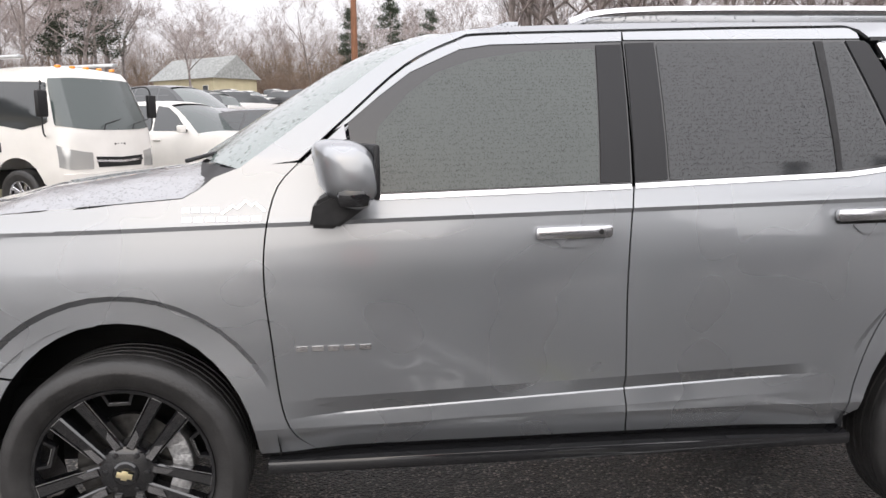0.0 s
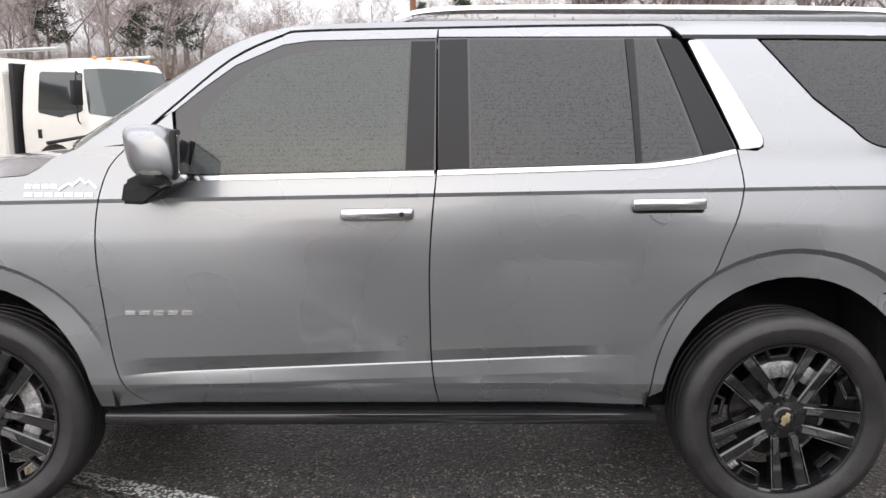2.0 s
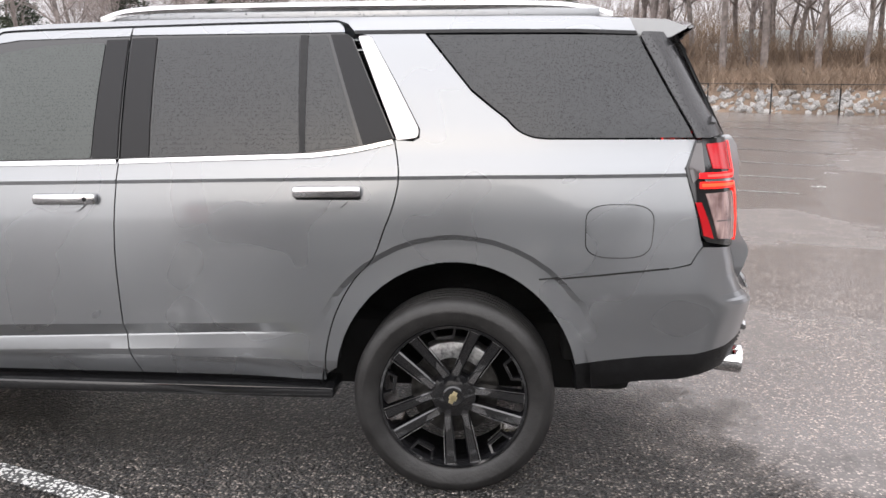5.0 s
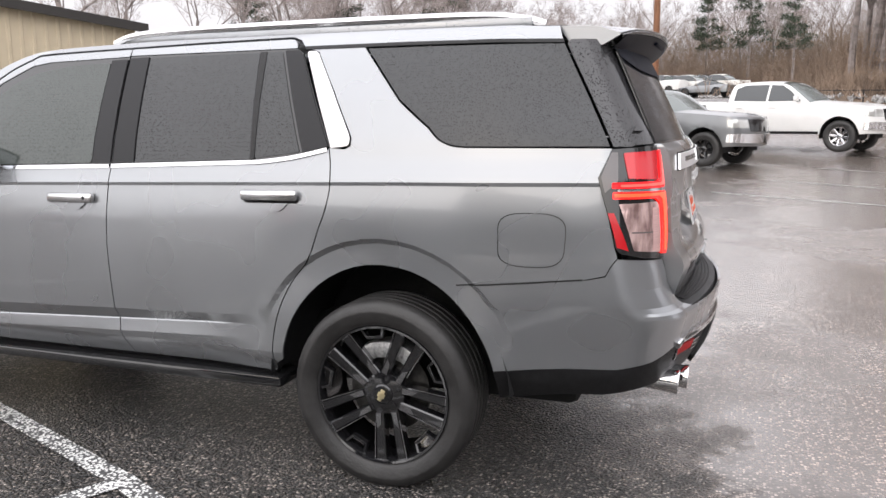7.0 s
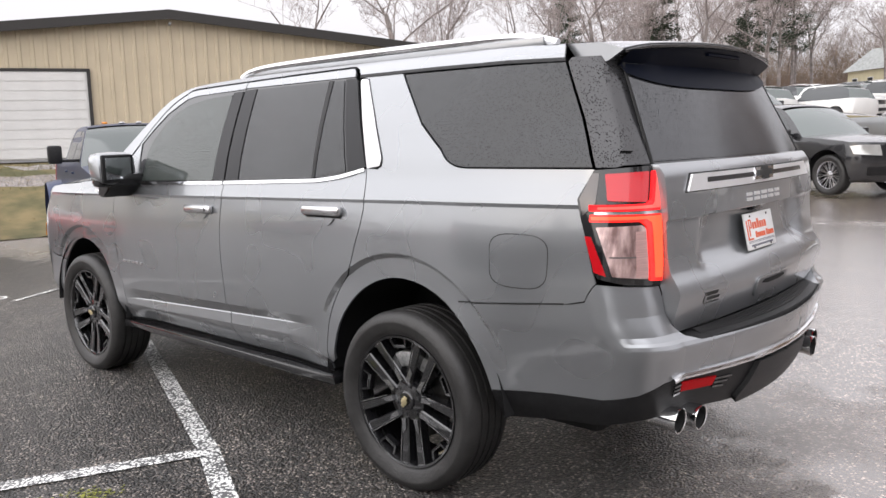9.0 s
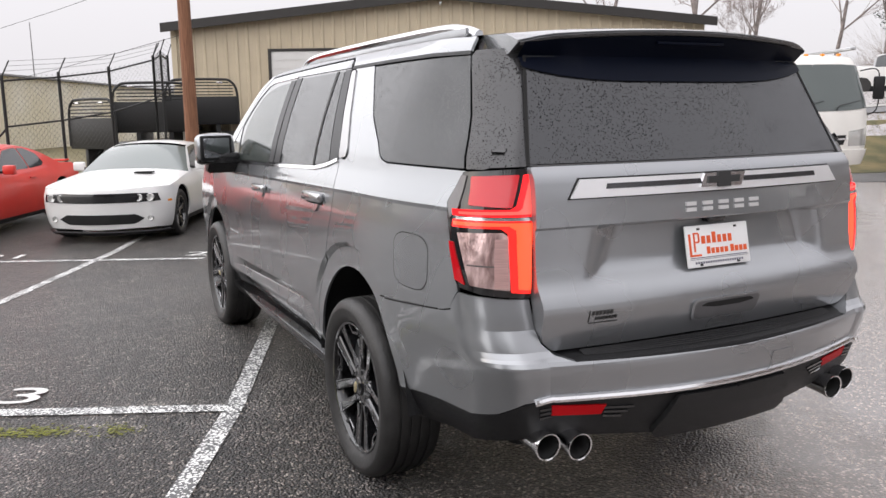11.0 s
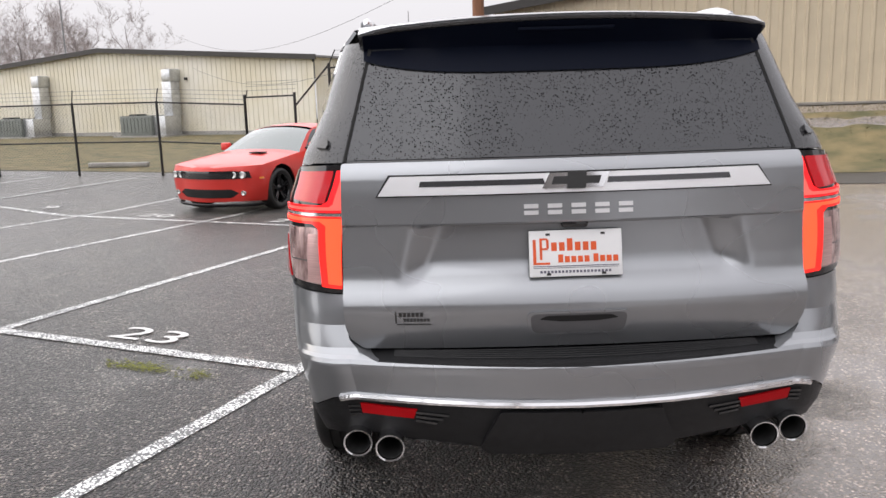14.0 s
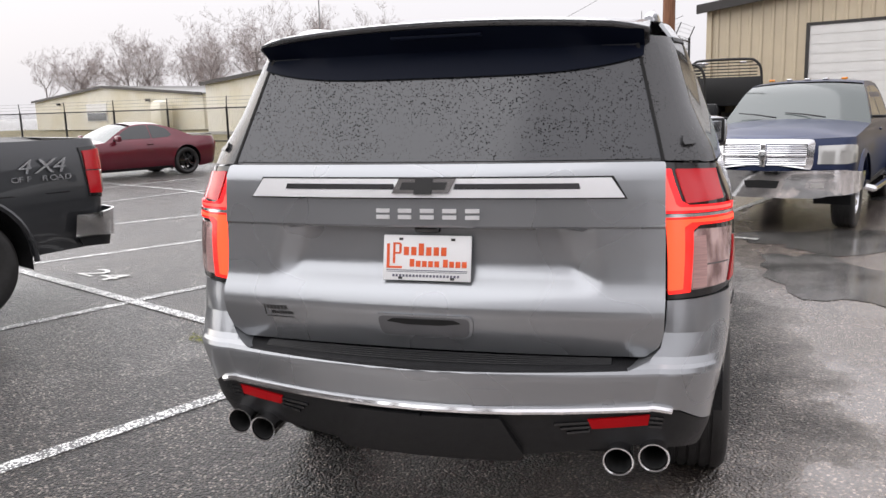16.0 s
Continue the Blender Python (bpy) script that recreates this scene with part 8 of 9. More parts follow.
# ---- fence ----
def fence(name, label, pts, H, spacing, group, wire=True, arms=True, rails=(1.0,), mesh=True, mz=0.09):
    """Chain-link fence along a line: posts with raked arms, rails, barbed strands and woven wire."""
    ob = thing(name, label, "fence", group, pose(0, 0, 0))
    strands = []
    for (ax, ay), (bx, by) in zip(pts, pts[1:]):
        L = math.hypot(bx - ax, by - ay)
        n = max(1, round(L / spacing))
        dx, dy = (bx - ax) / L, (by - ay) / L
        nx, ny = dy, -dx
        for k in range(n + 1):
            x, y = ax + dx * L * k / n, ay + dy * L * k / n
            z = ground_z(x, y)
            bm = bmesh.new()
            tube(bm, [(x, y, z - 0.02), (x, y, z + H + 0.03)], 0.032, 8)
            po = part("post", bm, FENCEBLACK, ob)
            if arms:
                bm = bmesh.new()
                tube(bm, [(x, y, z + H), (x + dx * 0.12 + nx * 0.1, y + dy * 0.12 + ny * 0.1, z + H + 0.32)], 0.014, 6)
                part("post_arm", bm, FENCEBLACK, po)
        for h in rails:
            bm = bmesh.new()
            tube(bm, [(ax + dx * L * k / n, ay + dy * L * k / n, ground_z(ax + dx * L * k / n, ay + dy * L * k / n) + H * h) for k in range(n + 1)], 0.021, 6)
            part("rail", bm, FENCEBLACK, ob)
        if wire:
            for j in range(3):
                bm = bmesh.new()
                f = 0.35 + 0.3 * j
                tube(bm, [(ax + dx * L * k / n + (dx * 0.12 + nx * 0.1) * f, ay + dy * L * k / n + (dy * 0.12 + ny * 0.1) * f, ground_z(ax + dx * L * k / n, ay + dy * L * k / n) + H + 0.32 * f) for k in range(n + 1)], 0.004, 4)
                part("barbed_strand", bm, WIRE, ob)
        if mesh:
            verts, faces = [], []
            m = int(L / mz)
            for s in (-1, 1):
                for k in range(-int(H / mz), m + int(H / mz)):
                    a = k * mz
                    b = a + s * H
                    t0, t1 = 0.0, 1.0
                    for lo, hi in ((0, L),):
                        if s > 0:
                            t0, t1 = max(t0, (lo - a) / H), min(t1, (hi - a) / H)
                        else:
                            t0, t1 = max(t0, (a - hi) / H), min(t1, (a - lo) / H)
                    if t1 - t0 < 0.03:
                        continue
                    i = len(verts)
                    for t in (t0, t1):
                        u = a + s * H * t
                        x, y = ax + dx * u, ay + dy * u
                        z = ground_z(x, y) + H * t
                        verts += [(x - dx * 0.0022, y - dy * 0.0022, z), (x + dx * 0.0022, y + dy * 0.0022, z), (x + nx * 0.004, y + ny * 0.004, z)]
                    faces += [(i, i + 1, i + 4, i + 3), (i + 1, i + 2, i + 5, i + 4), (i + 2, i, i + 3, i + 5)]
            me = bpy.data.meshes.new("woven_wire")
            me.from_pydata(verts, [], faces)
            me.materials.append(FENCEBLACK)
            o = new("woven_wire", me)
            o.parent = ob
            tagged(o, kind="stuff")
    return ob


fence("chain_link_fence", "black chain-link fence with barbed wire behind the stalls", [(-22.0, -39.0), (-15.25, -11.36), (-13.85, -4.75)], 1.75, 2.45, "lot fences", rails=(1.0, 0.47))
fence("chain_link_fence", "taller black fence run beside the gate", [(-13.85, -4.75), (-13.6, -3.55)], 1.95, 1.2, "lot fences", True, False, rails=(0.98,), mesh=False)
fence("chain_link_fence", "tall black gate frame with sloping braces", [(-13.4, -2.7), (-15.4, 0.4), (-18.0, 1.1)], 2.55, 1.25, "lot fences", True, True, rails=(0.97, 0.62), mesh=True, mz=0.12)
bm = bmesh.new()
tube(bm, [(-13.6, -3.55, 1.55), (-13.4, -2.7, 2.45)], 0.022, 6)
tube(bm, [(-13.6, -3.55, 0.5), (-13.4, -2.7, 1.45)], 0.022, 6)
tagged(finish("gate_brace", bm, FENCEBLACK), "black sloping braces of the lot gate", "gate brace")
bm = boxm((-0.9, -0.08, 0), (0.9, 0.08, 0.13), 0.02)
o = finish("wheel_stop", bm, CONCRETE)
o.matrix_basis = pose(-17.2, -9.1, 0.02, 0, 0, 78)
tagged(o, "pale concrete wheel stop lying on the lawn", "wheel stop")

# ---- poles and wires ----
def pole(x, y, h, r, lean, label):
    bm = bmesh.new()
    z = ground_z(x, y)
    tube(bm, [(x + lean * t * h, y, z - 0.1 + t * (h + 0.1)) for t in [k / 10 for k in range(11)]], r, 12, True, r * 0.72)
    return tagged(finish("utility_pole", bm, POLEWOOD), label, "utility pole", "utility poles")


pole(-12.05, 0.62, 9.0, 0.14, -0.006, "brown wooden utility pole by the gate")
pole(-0.85, 36.0, 10.5, 0.17, 0.002, "brown wooden utility pole among the parked cars")
ob = thing("power_pole", "far grey power pole with crossarms", "power pole", at=pose(*at_pq(-75, -105), 0))
bm = bmesh.new()
tube(bm, [(0, 0, 0), (0, 0, 11.5)], 0.2, 8, True, 0.14)
part("pole", bm, BARK, ob)
for z in (10.7, 9.9):
    part("crossarm", boxm((-1.3, -0.08, z), (1.3, 0.08, z + 0.18)), BARK, ob).matrix_basis = pose(0, 0, 0, 0, 0, 60)
bm = bmesh.new()
x, y = at_pq(-60, -72)
tube(bm, [(x, y, 0), (x, y, 32)], 0.09, 6, True, 0.05)
tagged(finish("radio_mast", bm, WIRE), "thin far radio mast", "mast")
bm = bmesh.new()
x, y = at_pq(-55, -28)
tube(bm, [(x, y, 0), (x, y, 8.5)], 0.06, 6, True, 0.03)
tagged(finish("flag_mast", bm, WIRE), "thin pale mast behind the building", "mast")
bm = bmesh.new()
A, B = Vector((-13.5, 0.9, 3.4)), Vector((-45, -16, 4.6))
for k, off in enumerate((0, 1.4)):
    tube(bm, [tuple(A.lerp(B, t) + Vector((0, 0, -1.6 * math.sin(math.pi * t) + off))) for t in [i / 14 for i in range(15)]], 0.006, 4)
tagged(finish("overhead_cable", bm, FENCEBLACK), "thin dark overhead cables sagging to the pole", "cable")


# ---- flatbed bodies ----
def flatbed(x, y, z, yaw, label):
    ob = thing("flatbed_body", label, "truck body", "flatbed truck bodies", pose(x, y, z, 0, 0, yaw))
    part("deck", boxm((0, -1.0, 0.55), (2.6, 1.0, 0.68), 0.02), BLACKPLASTIC, ob)
    for yy in (-0.4, 0.4):
        part("runner", boxm((0.05, yy - 0.06, 0.0), (2.5, yy + 0.06, 0.55), 0.01), FENCEBLACK, ob)
    bm = bmesh.new()
    tube(bm, spline([(0, -0.98, 0.62), (0, -0.96, 1.45), (0, -0.80, 1.74), (0, -0.5, 1.80), (0, 0.5, 1.80), (0, 0.80, 1.74), (0, 0.96, 1.45), (0, 0.98, 0.62)], 5), 0.035, 8)
    part("rack_hoop", bm, FENCEBLACK, ob, "black rounded headboard hoop")
    for k in range(5):
        zz = 1.36 + 0.085 * k
        part("rack_slat", boxm((-0.015, -0.86 if k < 4 else -0.74, zz), (0.015, 0.86 if k < 4 else 0.74, zz + 0.03), 0.004), FENCEBLACK, ob)
    part("rack_sheet", boxm((-0.01, -0.95, 0.62), (0.012, 0.95, 1.33), 0.004), FENCEBLACK, ob, "black steel sheet of the headboard")
    for yy in (-0.5, 0.5):
        part("work_light", boxm((-0.07, yy - 0.08, 1.68), (-0.02, yy + 0.08, 1.74), 0.01), SATINCHROME, ob)
    return ob


flatbed(-18.7, 2.05, 0.86, 168, "black steel flatbed truck body with slatted headboard")
flatbed(-17.2, 0.55, 0.70, 166, "black steel flatbed truck body with slatted headboard")
flatbed(-17.6, -0.9, 0.30, 120, "black steel flatbed truck body lying low by the gate")


# ---- houses, wall of stones, far fence ----
def house(x, y, yaw, w, d, h, rh, wall, label):
    z = ground_z(x, y)
    ob = thing("house", label, "house", "far houses", pose(x, y, z, 0, 0, yaw))
    part("wall", boxm((-w / 2, -d / 2, -0.5), (w / 2, d / 2, h), 0.0), wall, ob)
    bm = bmesh.new()
    o = 0.5
    v = [bm.verts.new(p) for p in ((-w / 2 - o, -d / 2 - o, h - 0.1), (w / 2 + o, -d / 2 - o, h - 0.1), (w / 2 + o, d / 2 + o, h - 0.1), (-w / 2 - o, d / 2 + o, h - 0.1), (-w / 2 - o, 0, h + rh), (w / 2 + o, 0, h + rh))]
    for f in ((0, 1, 5, 4), (2, 3, 4, 5), (0, 4, 3), (1, 2, 5), (0, 3, 2, 1)):
        bm.faces.new([v[i] for i in f])
    part("roof", bm, HOUSEROOF, ob, "grey shingle roof", flat=True)
    bm = bmesh.new()
    g = [bm.verts.new(p) for p in ((w / 2 + 0.03, -d / 2, h), (w / 2 + 0.03, d / 2, h), (w / 2 + 0.03, 0, h + rh * 0.93))]
    bm.faces.new(g)
    part("gable", bm, wall, ob)
    for k in range(4):
        xx = -w / 2 + w * (k + 0.5) / 4
        wf = part("window", boxm((xx - 0.55, -d / 2 - 0.06, 1.0), (xx + 0.55, -d / 2 + 0.02, 2.2), 0.01), DOORWHITE, ob)
        part("pane", boxm((xx - 0.48, -d / 2 - 0.075, 1.07), (xx + 0.48, -d / 2 - 0.05, 2.13)), CARGLASSDARK, wf)
    return ob


house(-22.0, 114.0, -40, 12.5, 7.6, 3.2, 3.0, HOUSECREAM, "cream house with a grey gabled roof on the rise")
house(30, 66, 12, 20, 9, 2.8, 1.8, HOUSEBRICK, "low brick house behind the stone bank")
house(19, 62, 12, 4, 3, 2.4, 1.2, DOORWHITE, "small white shed behind the stone bank")

# bank of loose pale stones under a low fence
WALL = [(5.5, 36.5), (15.0, 31.5), (30, 26.0), (42.0, 21.0)]
fence("low_fence", "low black chain-link fence on the stone bank", [(a, b - 0.6) for a, b in WALL], 1.25, 2.6, "lot fences", False, False, rails=(1.0,), mesh=True, mz=0.16)
bank = thing("stone_bank", "bank of loose pale riprap stones", "stone bank", at=pose(0, 0, 0))
rnd = random.Random(11)
stones = []
for v in range(5):
    bm = bmesh.new()
    bmesh.ops.create_icosphere(bm, subdivisions=1, radius=1)
    for w in bm.verts:
        w.co *= rnd.uniform(0.7, 1.15)
        w.co.z *= 0.7
    me = bpy.data.meshes.new("stone")
    bm.to_mesh(me)
    bm.free()
    me.materials.append(STONE)
    stones.append(me)
count = 0
verts, faces = [], []
for (ax, ay), (bx, by) in zip(WALL, WALL[1:]):
    L = math.hypot(bx - ax, by - ay)
    dx, dy = (bx - ax) / L, (by - ay) / L
    for k in range(int(L * 26)):
        u, t = rnd.uniform(0, L), rnd.uniform(0, 1)
        x, y = ax + dx * u - dy * t * 1.6, ay + dy * u + dx * t * 1.6
        r = rnd.uniform(0.10, 0.26)
        z = ground_z(ax, ay) * (1 - u / L) + ground_z(bx, by) * u / L + t * 1.05
        M = pose(x, y, z, rnd.uniform(0, 360), rnd.uniform(0, 360), rnd.uniform(0, 360)) @ Matrix.Diagonal((r, r * rnd.uniform(0.6, 1), r * rnd.uniform(0.6, 1), 1))
        if count < 280 and u < L and ax < 16 and rnd.random() < 0.45:
            o = new("stone", stones[count % 5])
            o.parent = bank
            o.matrix_basis = M
            count += 1
        else:
            me = stones[k % 5]
            i = len(verts)
            verts += [tuple(M @ w.co) for w in me.vertices]
            faces += [tuple(i + c for c in f.vertices) for f in me.polygons]
me = bpy.data.meshes.new("smaller_stones")
me.from_pydata(verts, [], faces)
me.materials.append(STONE)
o = new("smaller_stones", me)
o.parent = bank
tagged(o, kind="stuff")
bm = bmesh.new()
rows = []
for (ax, ay) in WALL:
    z = ground_z(ax, ay)
    rows.append([bm.verts.new((ax + 0.35 * t * 1.6, ay + 0.94 * t * 1.6, z + t * 1.0)) for t in (0, 1.0)] + [bm.verts.new((ax + 8, ay + 26, z + 1.6)), bm.verts.new((ax + 20, ay + 70, z + 4.5))])
for ra, rb in zip(rows, rows[1:]):
    for k in range(3):
        bm.faces.new((ra[k], rb[k], rb[k + 1], ra[k + 1]))
tagged(finish("brush_slope", bm, BRUSH), "brown slope of dead brush above the stones", "slope", kind="structure")


# ---- trees ----
def limb(verts, faces, a, d, L, r0, r1, sides):
    i = len(verts)
    o = d.orthogonal().normalized()
    c = d.cross(o)
    b = a + d * L
    for q, r in ((a, r0), (b, r1)):
        for k in range(sides):
            g = 2 * math.pi * k / sides
            verts.append(tuple(q + (o * math.cos(g) + c * math.sin(g)) * r))
    for k in range(sides):
        faces.append((i + k, i + (k + 1) % sides, i + sides + (k + 1) % sides, i + sides + k))
    return b


def twig(verts, faces, a, d, L, r, rnd):
    """A fine twig as a narrow blade."""
    i = len(verts)
    w = d.cross(Vector((rnd.gauss(0, 1), rnd.gauss(0, 1), rnd.gauss(0, 1)))).normalized() * r
    b = a + d * L
    verts += [tuple(a - w), tuple(a + w), tuple(b + w * 0.6), tuple(b - w * 0.6)]
    faces.append((i, i + 1, i + 2, i + 3))
    return b


def bare_tree(seed, H, spread=0.55, levels=6):
    """Meshes of a leafless tree: trunk with main limbs, and a crown of fine twigs."""
    rnd = random.Random(seed)
    tv, tf, cv, cf = [], [], [], []

    def grow(a, d, L, r, lev):
        v, f = (tv, tf) if lev < 2 else (cv, cf)
        steps = 3 if lev < 2 else 2
        thin = lev >= 3
        for s in range(steps):
            r2 = r * (0.86 if lev < 2 else 0.75)
            b = twig(v, f, a, d, L / steps, max(r, 0.017), rnd) if thin else limb(v, f, a, d, L / steps, r, r2, 7 if lev == 0 else 5 if lev == 1 else 3)
            if lev < levels:
                for _ in range((rnd.choice((1, 2, 2)) if lev < 5 else rnd.choice((1, 1, 2))) if lev else (0 if s == 0 else rnd.choice((2, 3)))):
                    t = Vector((rnd.gauss(0, 1), rnd.gauss(0, 1), rnd.gauss(0.25, 0.6))).normalized()
                    e = (d * (1 - spread) + t * spread + Vector((0, 0, 0.12))).normalized()
                    grow(b, e, L * rnd.uniform(0.46, 0.70), max(r2 * rnd.uniform(0.4, 0.6), 0.009), lev + 1)
            a, r = b, r2
            d = (d + Vector((rnd.gauss(0, 0.1), rnd.gauss(0, 0.1), 0.03))).normalized()

    grow(Vector((0, 0, -0.2)), Vector((0, 0, 1)), H * 0.62, H * 0.017, 0)
    out = []
    for nm, v, f, m in (("trunk", tv, tf, BARK), ("crown", cv, cf, TWIG)):
        me = bpy.data.meshes.new(nm)
        me.from_pydata(v, [], f)
        me.materials.append(m)
        out.append(me)
    return out


def pine(seed, H):
    rnd = random.Random(seed)
    tv, tf, cv, cf = [], [], [], []
    limb(tv, tf, Vector((0, 0, -0.2)), Vector((0, 0, 1)), H, H * 0.017, 0.03, 7)
    for k in range(46):
        t = rnd.uniform(0.38, 1.0)
        g = rnd.uniform(0, 6.28)
        L = H * 0.24 * (1.05 - t) ** 0.6 * rnd.uniform(0.6, 1.15)
        a = Vector((0, 0, H * t))
        d = Vector((math.cos(g), math.sin(g), rnd.uniform(-0.05, 0.35))).normalized()
        limb(tv, tf, a, d, L, 0.05, 0.015, 4)
        for _ in range(70):
            q = a + d * L * rnd.uniform(0.35, 1.08) + Vector((rnd.gauss(0, 0.28), rnd.gauss(0, 0.28), rnd.gauss(0.08, 0.2)))
            e = Vector((rnd.gauss(0, 1), rnd.gauss(0, 1), rnd.gauss(0.3, 0.8))).normalized()
            w = e.orthogonal().normalized() * 0.05
            i = len(cv)
            cv += [tuple(q - w), tuple(q + w), tuple(q + e * rnd.uniform(0.25, 0.5))]
            cf.append((i, i + 1, i + 2))
    out = []
    for nm, v, f, m in (("trunk", tv, tf, BARK), ("crown", cv, cf, NEEDLE)):
        me = bpy.data.meshes.new(nm)
        me.from_pydata(v, [], f)
        me.materials.append(m)
        out.append(me)
    return out


KINDS = [bare_tree(31 + k, 13 + k * 0.7, 0.5 + 0.04 * (k % 3)) for k in range(5)]
PINES = [pine(60 + k, 14) for k in range(2)]


def tree(x, y, kind, scale, yaw, label, group, z=None):
    ob = thing("tree", label, "tree", group, pose(x, y, ground_z(x, y) if z is None else z, 0, 0, yaw))
    for nm, me in zip(("trunk", "crown"), kind):
        o = new(nm, me)
        o.parent = ob
        o.matrix_basis = Matrix.Scale(scale, 4)
    return ob


rnd = random.Random(5)
BARE, EVER = "bare grey-brown winter tree", "dark evergreen pine among bare trees"
# the wood north of the lot
for k in range(64):
    x = -75 + 150 * (k + rnd.uniform(0, 0.9)) / 64
    y = 128 + rnd.uniform(-14, 26) - (max(0, x - 2)) * 1.15 + 0.05 * x
    y = max(y, 62)
    tree(x, y, KINDS[k % 5], rnd.uniform(0.62, 0.98) * (1.25 if x < -42 else 1.0), rnd.uniform(0, 360), BARE, "trees of the north wood")
for x, y, s in ((-41.5, 86, 1.08), (-33, 89.5, 1.02), (-53, 84, 1.0), (-60, 92, 1.1), (-1.5, 118, 0.95), (4, 112, 1.0), (9, 104, 0.85)):
    tree(x, y, PINES[int(x) % 2], s, x * 37 % 360, EVER, "pines of the north wood")
for x, y, s in ((-47, 84, 1.0), (-37, 95, 0.95), (-29, 94, 0.8), (-22, 104, 0.75), (-64, 86, 1.1), (-70, 78, 1.0)):
    tree(x, y, KINDS[int(abs(x)) % 5], s, x * 53 % 360, BARE, "trees of the north wood")
# nearer wood above the stone bank
for k in range(46):
    u = k / 46
    x, y = 9 + 48 * u + rnd.uniform(-1.5, 1.5), 52 + rnd.uniform(-9, 22) - 16 * u
    tree(x, y, KINDS[(k * 3) % 5], rnd.uniform(0.6, 0.95), rnd.uniform(0, 360), BARE, "trees of the stone bank", ground_z(x, y) + 0.8)
for k in range(16):
    x, y = 8 + 2.6 * k + rnd.uniform(-1, 1), 47 - 1.0 * k + rnd.uniform(-2.5, 3)
    tree(x, y, KINDS[(k * 2) % 5], rnd.uniform(0.75, 1.05), rnd.uniform(0, 360), BARE, "trees of the stone bank", ground_z(x, y) + 0.8)
# far trees to the south-west
for k in range(34):
    p, q = -100 - rnd.uniform(0, 40), -250 + 130 * (k + rnd.uniform(0, 0.8)) / 34
    x, y = at_pq(p, q)
    tree(x, y, KINDS[k % 5], rnd.uniform(0.9, 1.3), rnd.uniform(0, 360), BARE, "trees of the far west wood", 0)
# trees behind the tan building
for p, q, s in ((-60, 22, 1.0), (-68, 30, 1.1), (-58, 36, 0.9), (-75, 18, 1.0), (-64, 44, 1.0), (-55, 50, 1.05), (-72, 56, 1.1), (-60, 62, 1.0), (-80, 68, 1.1), (-66, 75, 1.0)):
    x, y = at_pq(p, q)
    tree(x, y, KINDS[int(q) % 5], s, q * 31 % 360, BARE, "trees behind the tan building")
for p, q, s in ((-62, 66, 1.0), (-66, 72, 1.05)):
    x, y = at_pq(p, q)
    tree(x, y, PINES[int(q) % 2], s, q * 31 % 360, EVER, "pines behind the tan building")


# undergrowth along the wood's edge
def brush(name, pts, n, h, label, seed):
    rnd = random.Random(seed)
    verts, faces = [], []
    for _ in range(n):
        i = rnd.randrange(len(pts) - 1)
        t = rnd.random()
        x, y = pts[i][0] + (pts[i + 1][0] - pts[i][0]) * t + rnd.gauss(0, 2.5), pts[i][1] + (pts[i + 1][1] - pts[i][1]) * t + rnd.gauss(0, 2.5)
        z = ground_z(x, y) + pts[i][2]
        d = Vector((rnd.gauss(0, 0.5), rnd.gauss(0, 0.5), 1)).normalized()
        L = h * rnd.uniform(0.3, 1.2)
        fork = limb(verts, faces, Vector((x, y, z)), d, L * 0.5, 0.026, 0.016, 3)
        for _ in range(3):
            e = (d + Vector((rnd.gauss(0, 0.45), rnd.gauss(0, 0.45), rnd.gauss(0, 0.2)))).normalized()
            limb(verts, faces, fork, e, L * rnd.uniform(0.3, 0.7), 0.012, 0.004, 3)
    me = bpy.data.meshes.new(name)
    me.from_pydata(verts, [], faces)
    me.materials.append(BRUSH)
    return tagged(new(name, me), label, "brush", kind="stuff")


brush("undergrowth", [(-80, 112, 0), (-30, 124, 0), (10, 112, 0), (30, 90, 0), (45, 70, 0)], 9000, 5.0, "brown leafless undergrowth of the wood", 21)
brush("undergrowth", [(-80, 122, 0), (-30, 138, 0), (10, 124, 0), (34, 96, 0)], 9000, 10.0, "tall leafless saplings of the wood", 24)
brush("undergrowth", [(7, 41, 1.0), (16, 36, 1.0), (30, 31, 1.0), (48, 23, 1.0)], 7000, 1.1, "brown dead brush above the stones", 22)
brush("undergrowth", [(10, 52, 1.8), (25, 45, 1.8), (45, 36, 1.8)], 2600, 2.6, "brown leafless undergrowth above the stones", 23)

# ---- far parked cars on the rise ----
FARPAINTS = (WHITEPAINT, WHITEPAINT, CREAMPAINT, SILVERPAINT, DARKPAINT, BLACKPAINT, WHITEPAINT, MAROONPAINT, SILVERPAINT, WHITEPAINT)


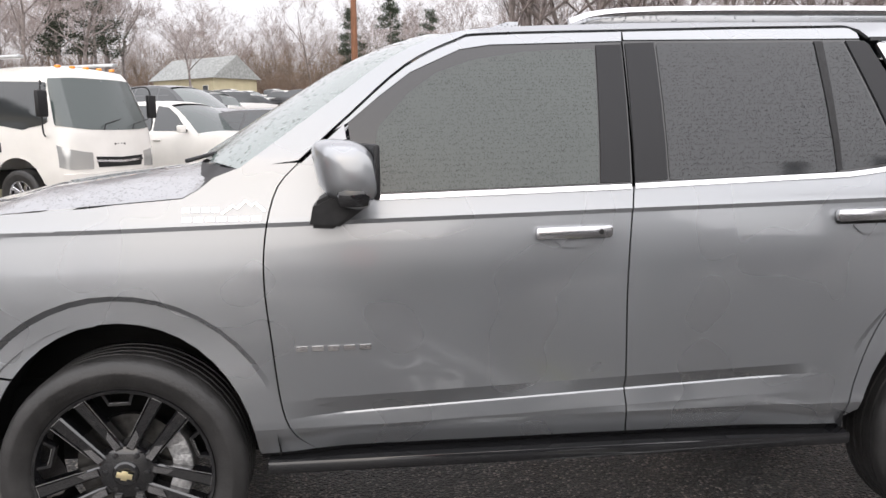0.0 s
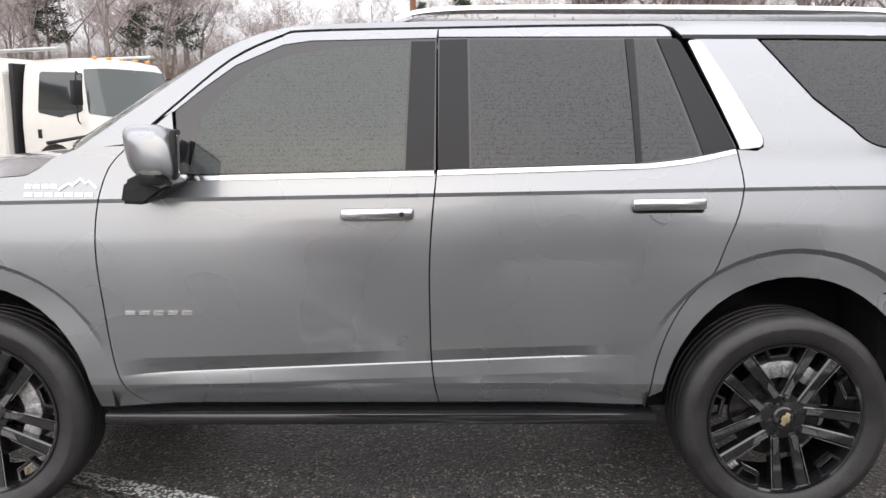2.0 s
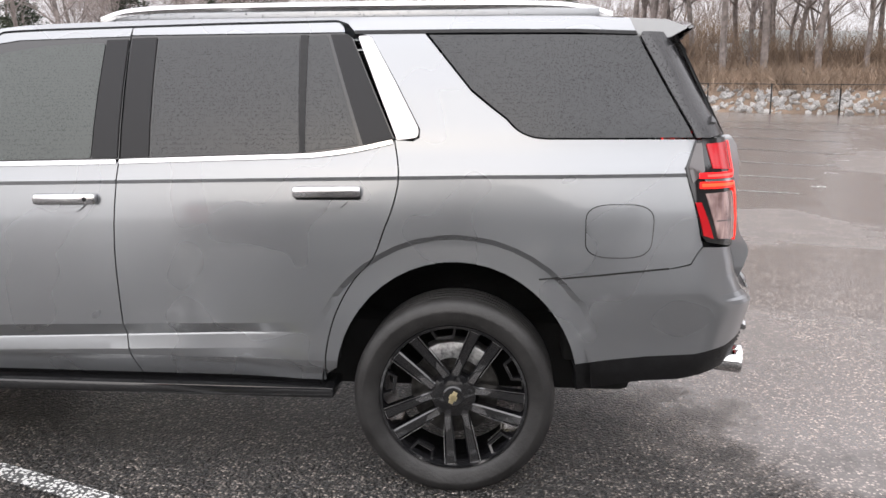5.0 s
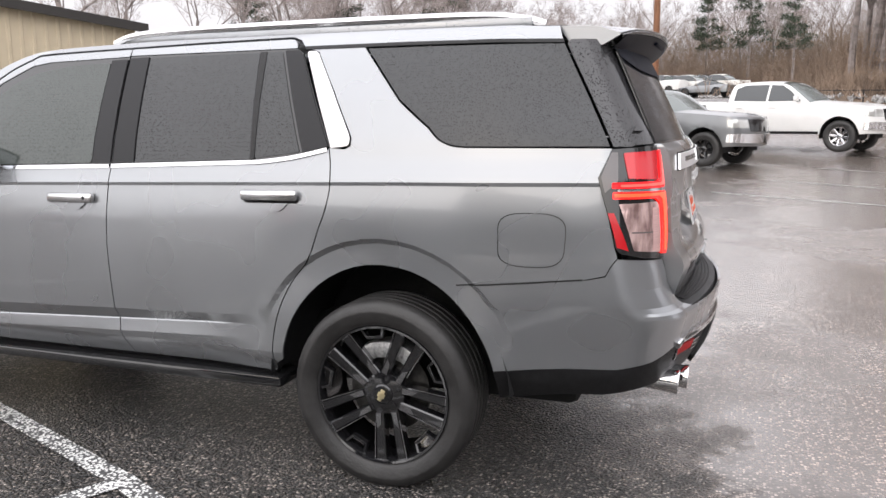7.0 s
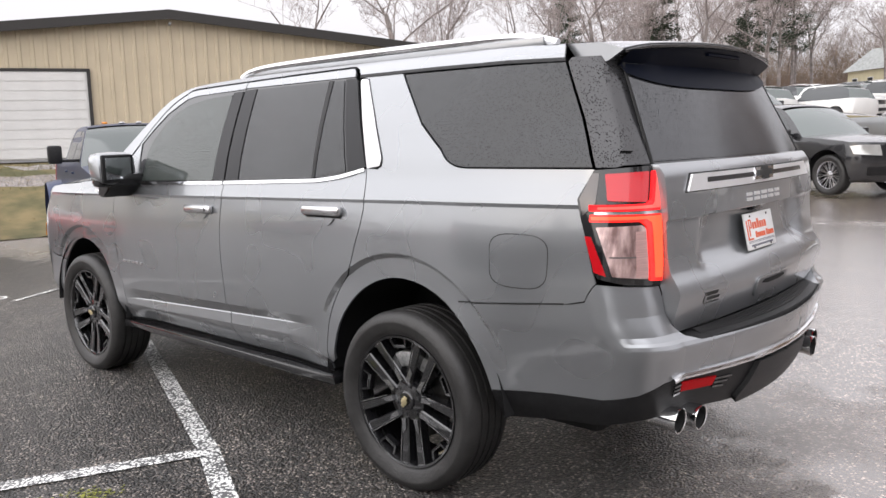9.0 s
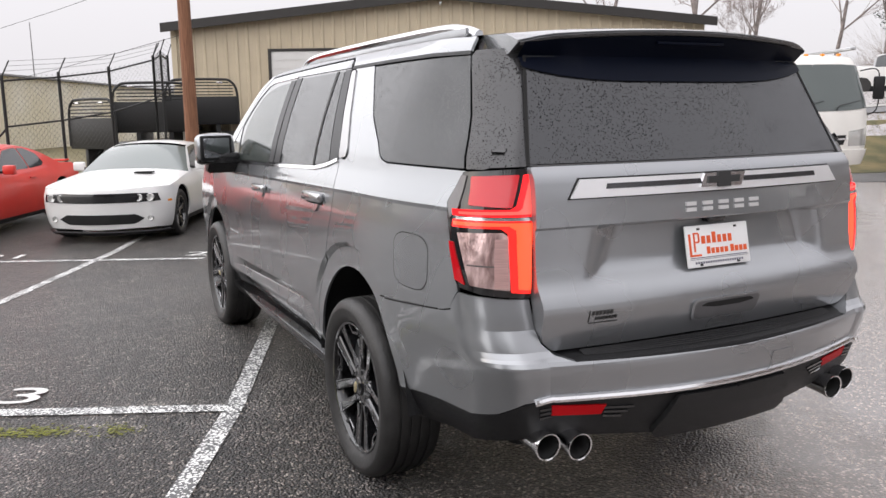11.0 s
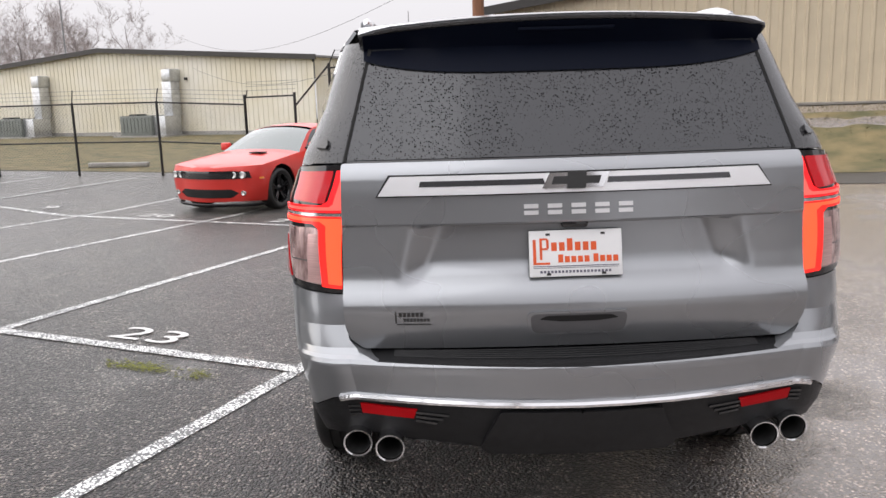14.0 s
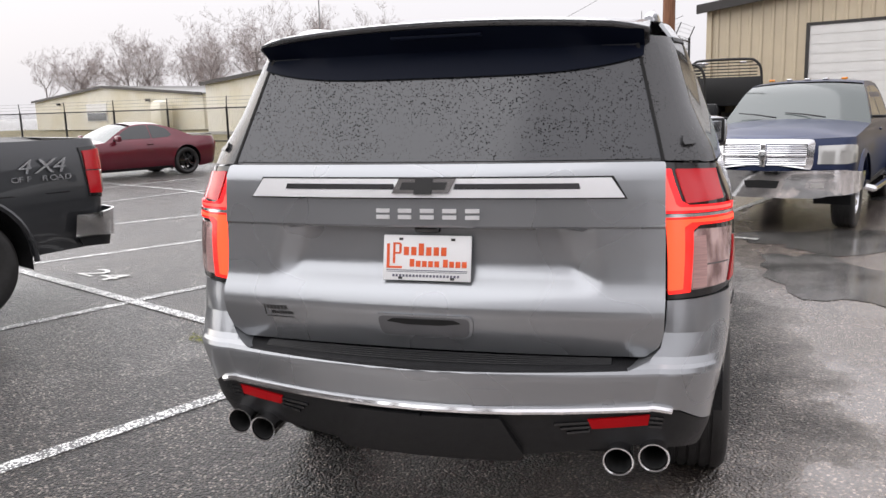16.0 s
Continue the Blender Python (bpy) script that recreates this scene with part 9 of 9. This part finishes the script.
def far_car(V, name):
    """A simple whole car for the distance: shell, glasshouse, wheels."""
    ob = thing(name, "wet car in the crowded lot on the rise", "car", "far parked cars", pose(0, 0, -50))
    S = Skin(V["W"], V["Xr"], V["Xf"], 0.07, 0.25, 0.14, 0.4, V["S0"], V["S1"], V["wb"] / 2 - 0.05)
    sh = [S.sd(*p) for p in V["shoulder"]]
    zf, zr = V["shoulder"][0][1], V["shoulder"][-1][1]
    ol = [S.fr(0, zf), S.co(0.5, zf, False)] + sh + [S.co(0.5, zr), S.re(0, zr), S.re(0, 0.4)] + [S.sd(*p) for p in ellipse(V["wb"] / 2, V["R"], 0.45, 0.45, 0, 180, 6)] + [S.sd(*p) for p in ellipse(-V["wb"] / 2, V["R"], 0.45, 0.45, 0, 180, 6)] + [S.fr(0, 0.38)]
    bm = panel(S, ol, 0, 0, 0.5, 0.3, both=True)
    part("body", bm, WHITEPAINT, ob)
    edge = [S.fr(0.02, zf), S.co(0.5, zf, False)] + sh + [S.co(0.5, zr), S.re(0.02, zr)]
    part("upper_body", cap(S, edge, 0.03, 6), WHITEPAINT, ob)
    roof = [S.sd(*p) for p in V["roof"]]
    part("glasshouse", cap(S, roof, 0.02, 6), CARGLASS, ob, "pale wet screens")
    part("roof", cap(S, [p for p in roof if V["screens"][0] - 0.2 < p[0] < V["screens"][1] + 0.2], 0.05, 6, None, 0.02), WHITEPAINT, ob)
    belt = [S.sd(x, z - 0.01) for x, z in V["shoulder"] if V["roof"][0][0] - 0.02 <= x <= V["roof"][-1][0] + 0.02]
    part("side_glass", panel(S, roof + belt[::-1], 0, 0, 0.5, 0.3, both=True), CARGLASSDARK, ob, "dark side glass")
    part("underbody", boxm((V["Xf"][1][1] + 0.4, -0.6, 0.3), (V["Xr"][1][1] - 0.4, 0.6, 0.8)), UNDER, ob)
    for x in (-1, 1):
        for s in (-1, 1):
            bm = bmesh.new()
            lathe(bm, [(0.001, -0.1), (0.22, -0.1), (V["R"], -0.09), (V["R"], 0.1)], 12)
            o = part("wheel", bm, RUBBER, ob)
            o.matrix_basis = pose(x * V["wb"] / 2, s * 0.86, V["R"], 0, 0, 0 if s < 0 else 180)
    return ob


SEDAN = dict(COUPE, roof=[(-0.80, 0.935), (-0.1, 1.32), (0.3, 1.40), (0.8, 1.39), (1.3, 1.22), (1.75, 1.015)], screens=(0.0, 0.85))
protos = [far_car(SEDAN, "far_car"), far_car(SUVB, "far_car"), far_car(TALLSUV, "far_car"), far_car(PICKUP, "far_truck")]
rnd = random.Random(3)
used = [False] * 4
for row, (y0, n) in enumerate(((40, 9), (50, 11), (60, 12), (72, 13), (84, 14), (97, 14))):
    for k in range(n):
        x = -34 - 6 * (row % 3) + k * 3.1 + rnd.uniform(-0.3, 0.3) + row * 1.0
        y = y0 + x * 0.18 + rnd.uniform(-0.5, 0.5)
        if rnd.random() < 0.12 or x > 4 - row * 0.6:
            continue
        v = rnd.randrange(4)
        m = pose(x, y, ground_z(x, y), -2.8, 0, YAW + rnd.choice((0, 0, 180, 65)) + rnd.uniform(-4, 4))
        if not used[v]:
            protos[v].matrix_basis = m
            used[v] = True
            car = protos[v]
        else:
            car = copy_thing(protos[v], m)
        paint = rnd.choice(FARPAINTS)
        for o in car.children:
            if o.name.split(".")[0] in ("body", "upper_body", "roof"):
                o.material_slots[0].link = "OBJECT"
                o.material_slots[0].material = paint
# stalls before the second row
for k in range(7):
    q = Q0 + ST * (5 + k)
    painted("stall_line", (1.6, q), (-3.2, q), 0.10)
    digits(str(6 + k), 1.9, q + ST * 0.5, 0.42, YD)

# unseen screen added to the east and south-east, darkening what the tailgate reflects
rnd = random.Random(77)
bm = bmesh.new()
rows = []
for k in range(61):
    g = radians(-62 + 76 * k / 60)
    top = rnd.uniform(19.0, 26.0)
    rows.append([bm.verts.new((4 + math.cos(g) * r, -1 + math.sin(g) * r, h)) for r, h in ((46, -0.1), (48, 2.6), (50 + rnd.uniform(-1, 1), 0.5 * top), (53 + rnd.uniform(-1, 1), 0.85 * top), (55, top), (60, -0.1))])
for ra, rb in zip(rows, rows[1:]):
    for k in range(5):
        bm.faces.new((ra[k], rb[k], rb[k + 1], ra[k + 1]))
tagged(finish("wooded_rise", bm, EASTSCREEN), "grey-brown wooded rise beyond the lot", "backdrop", kind="structure")
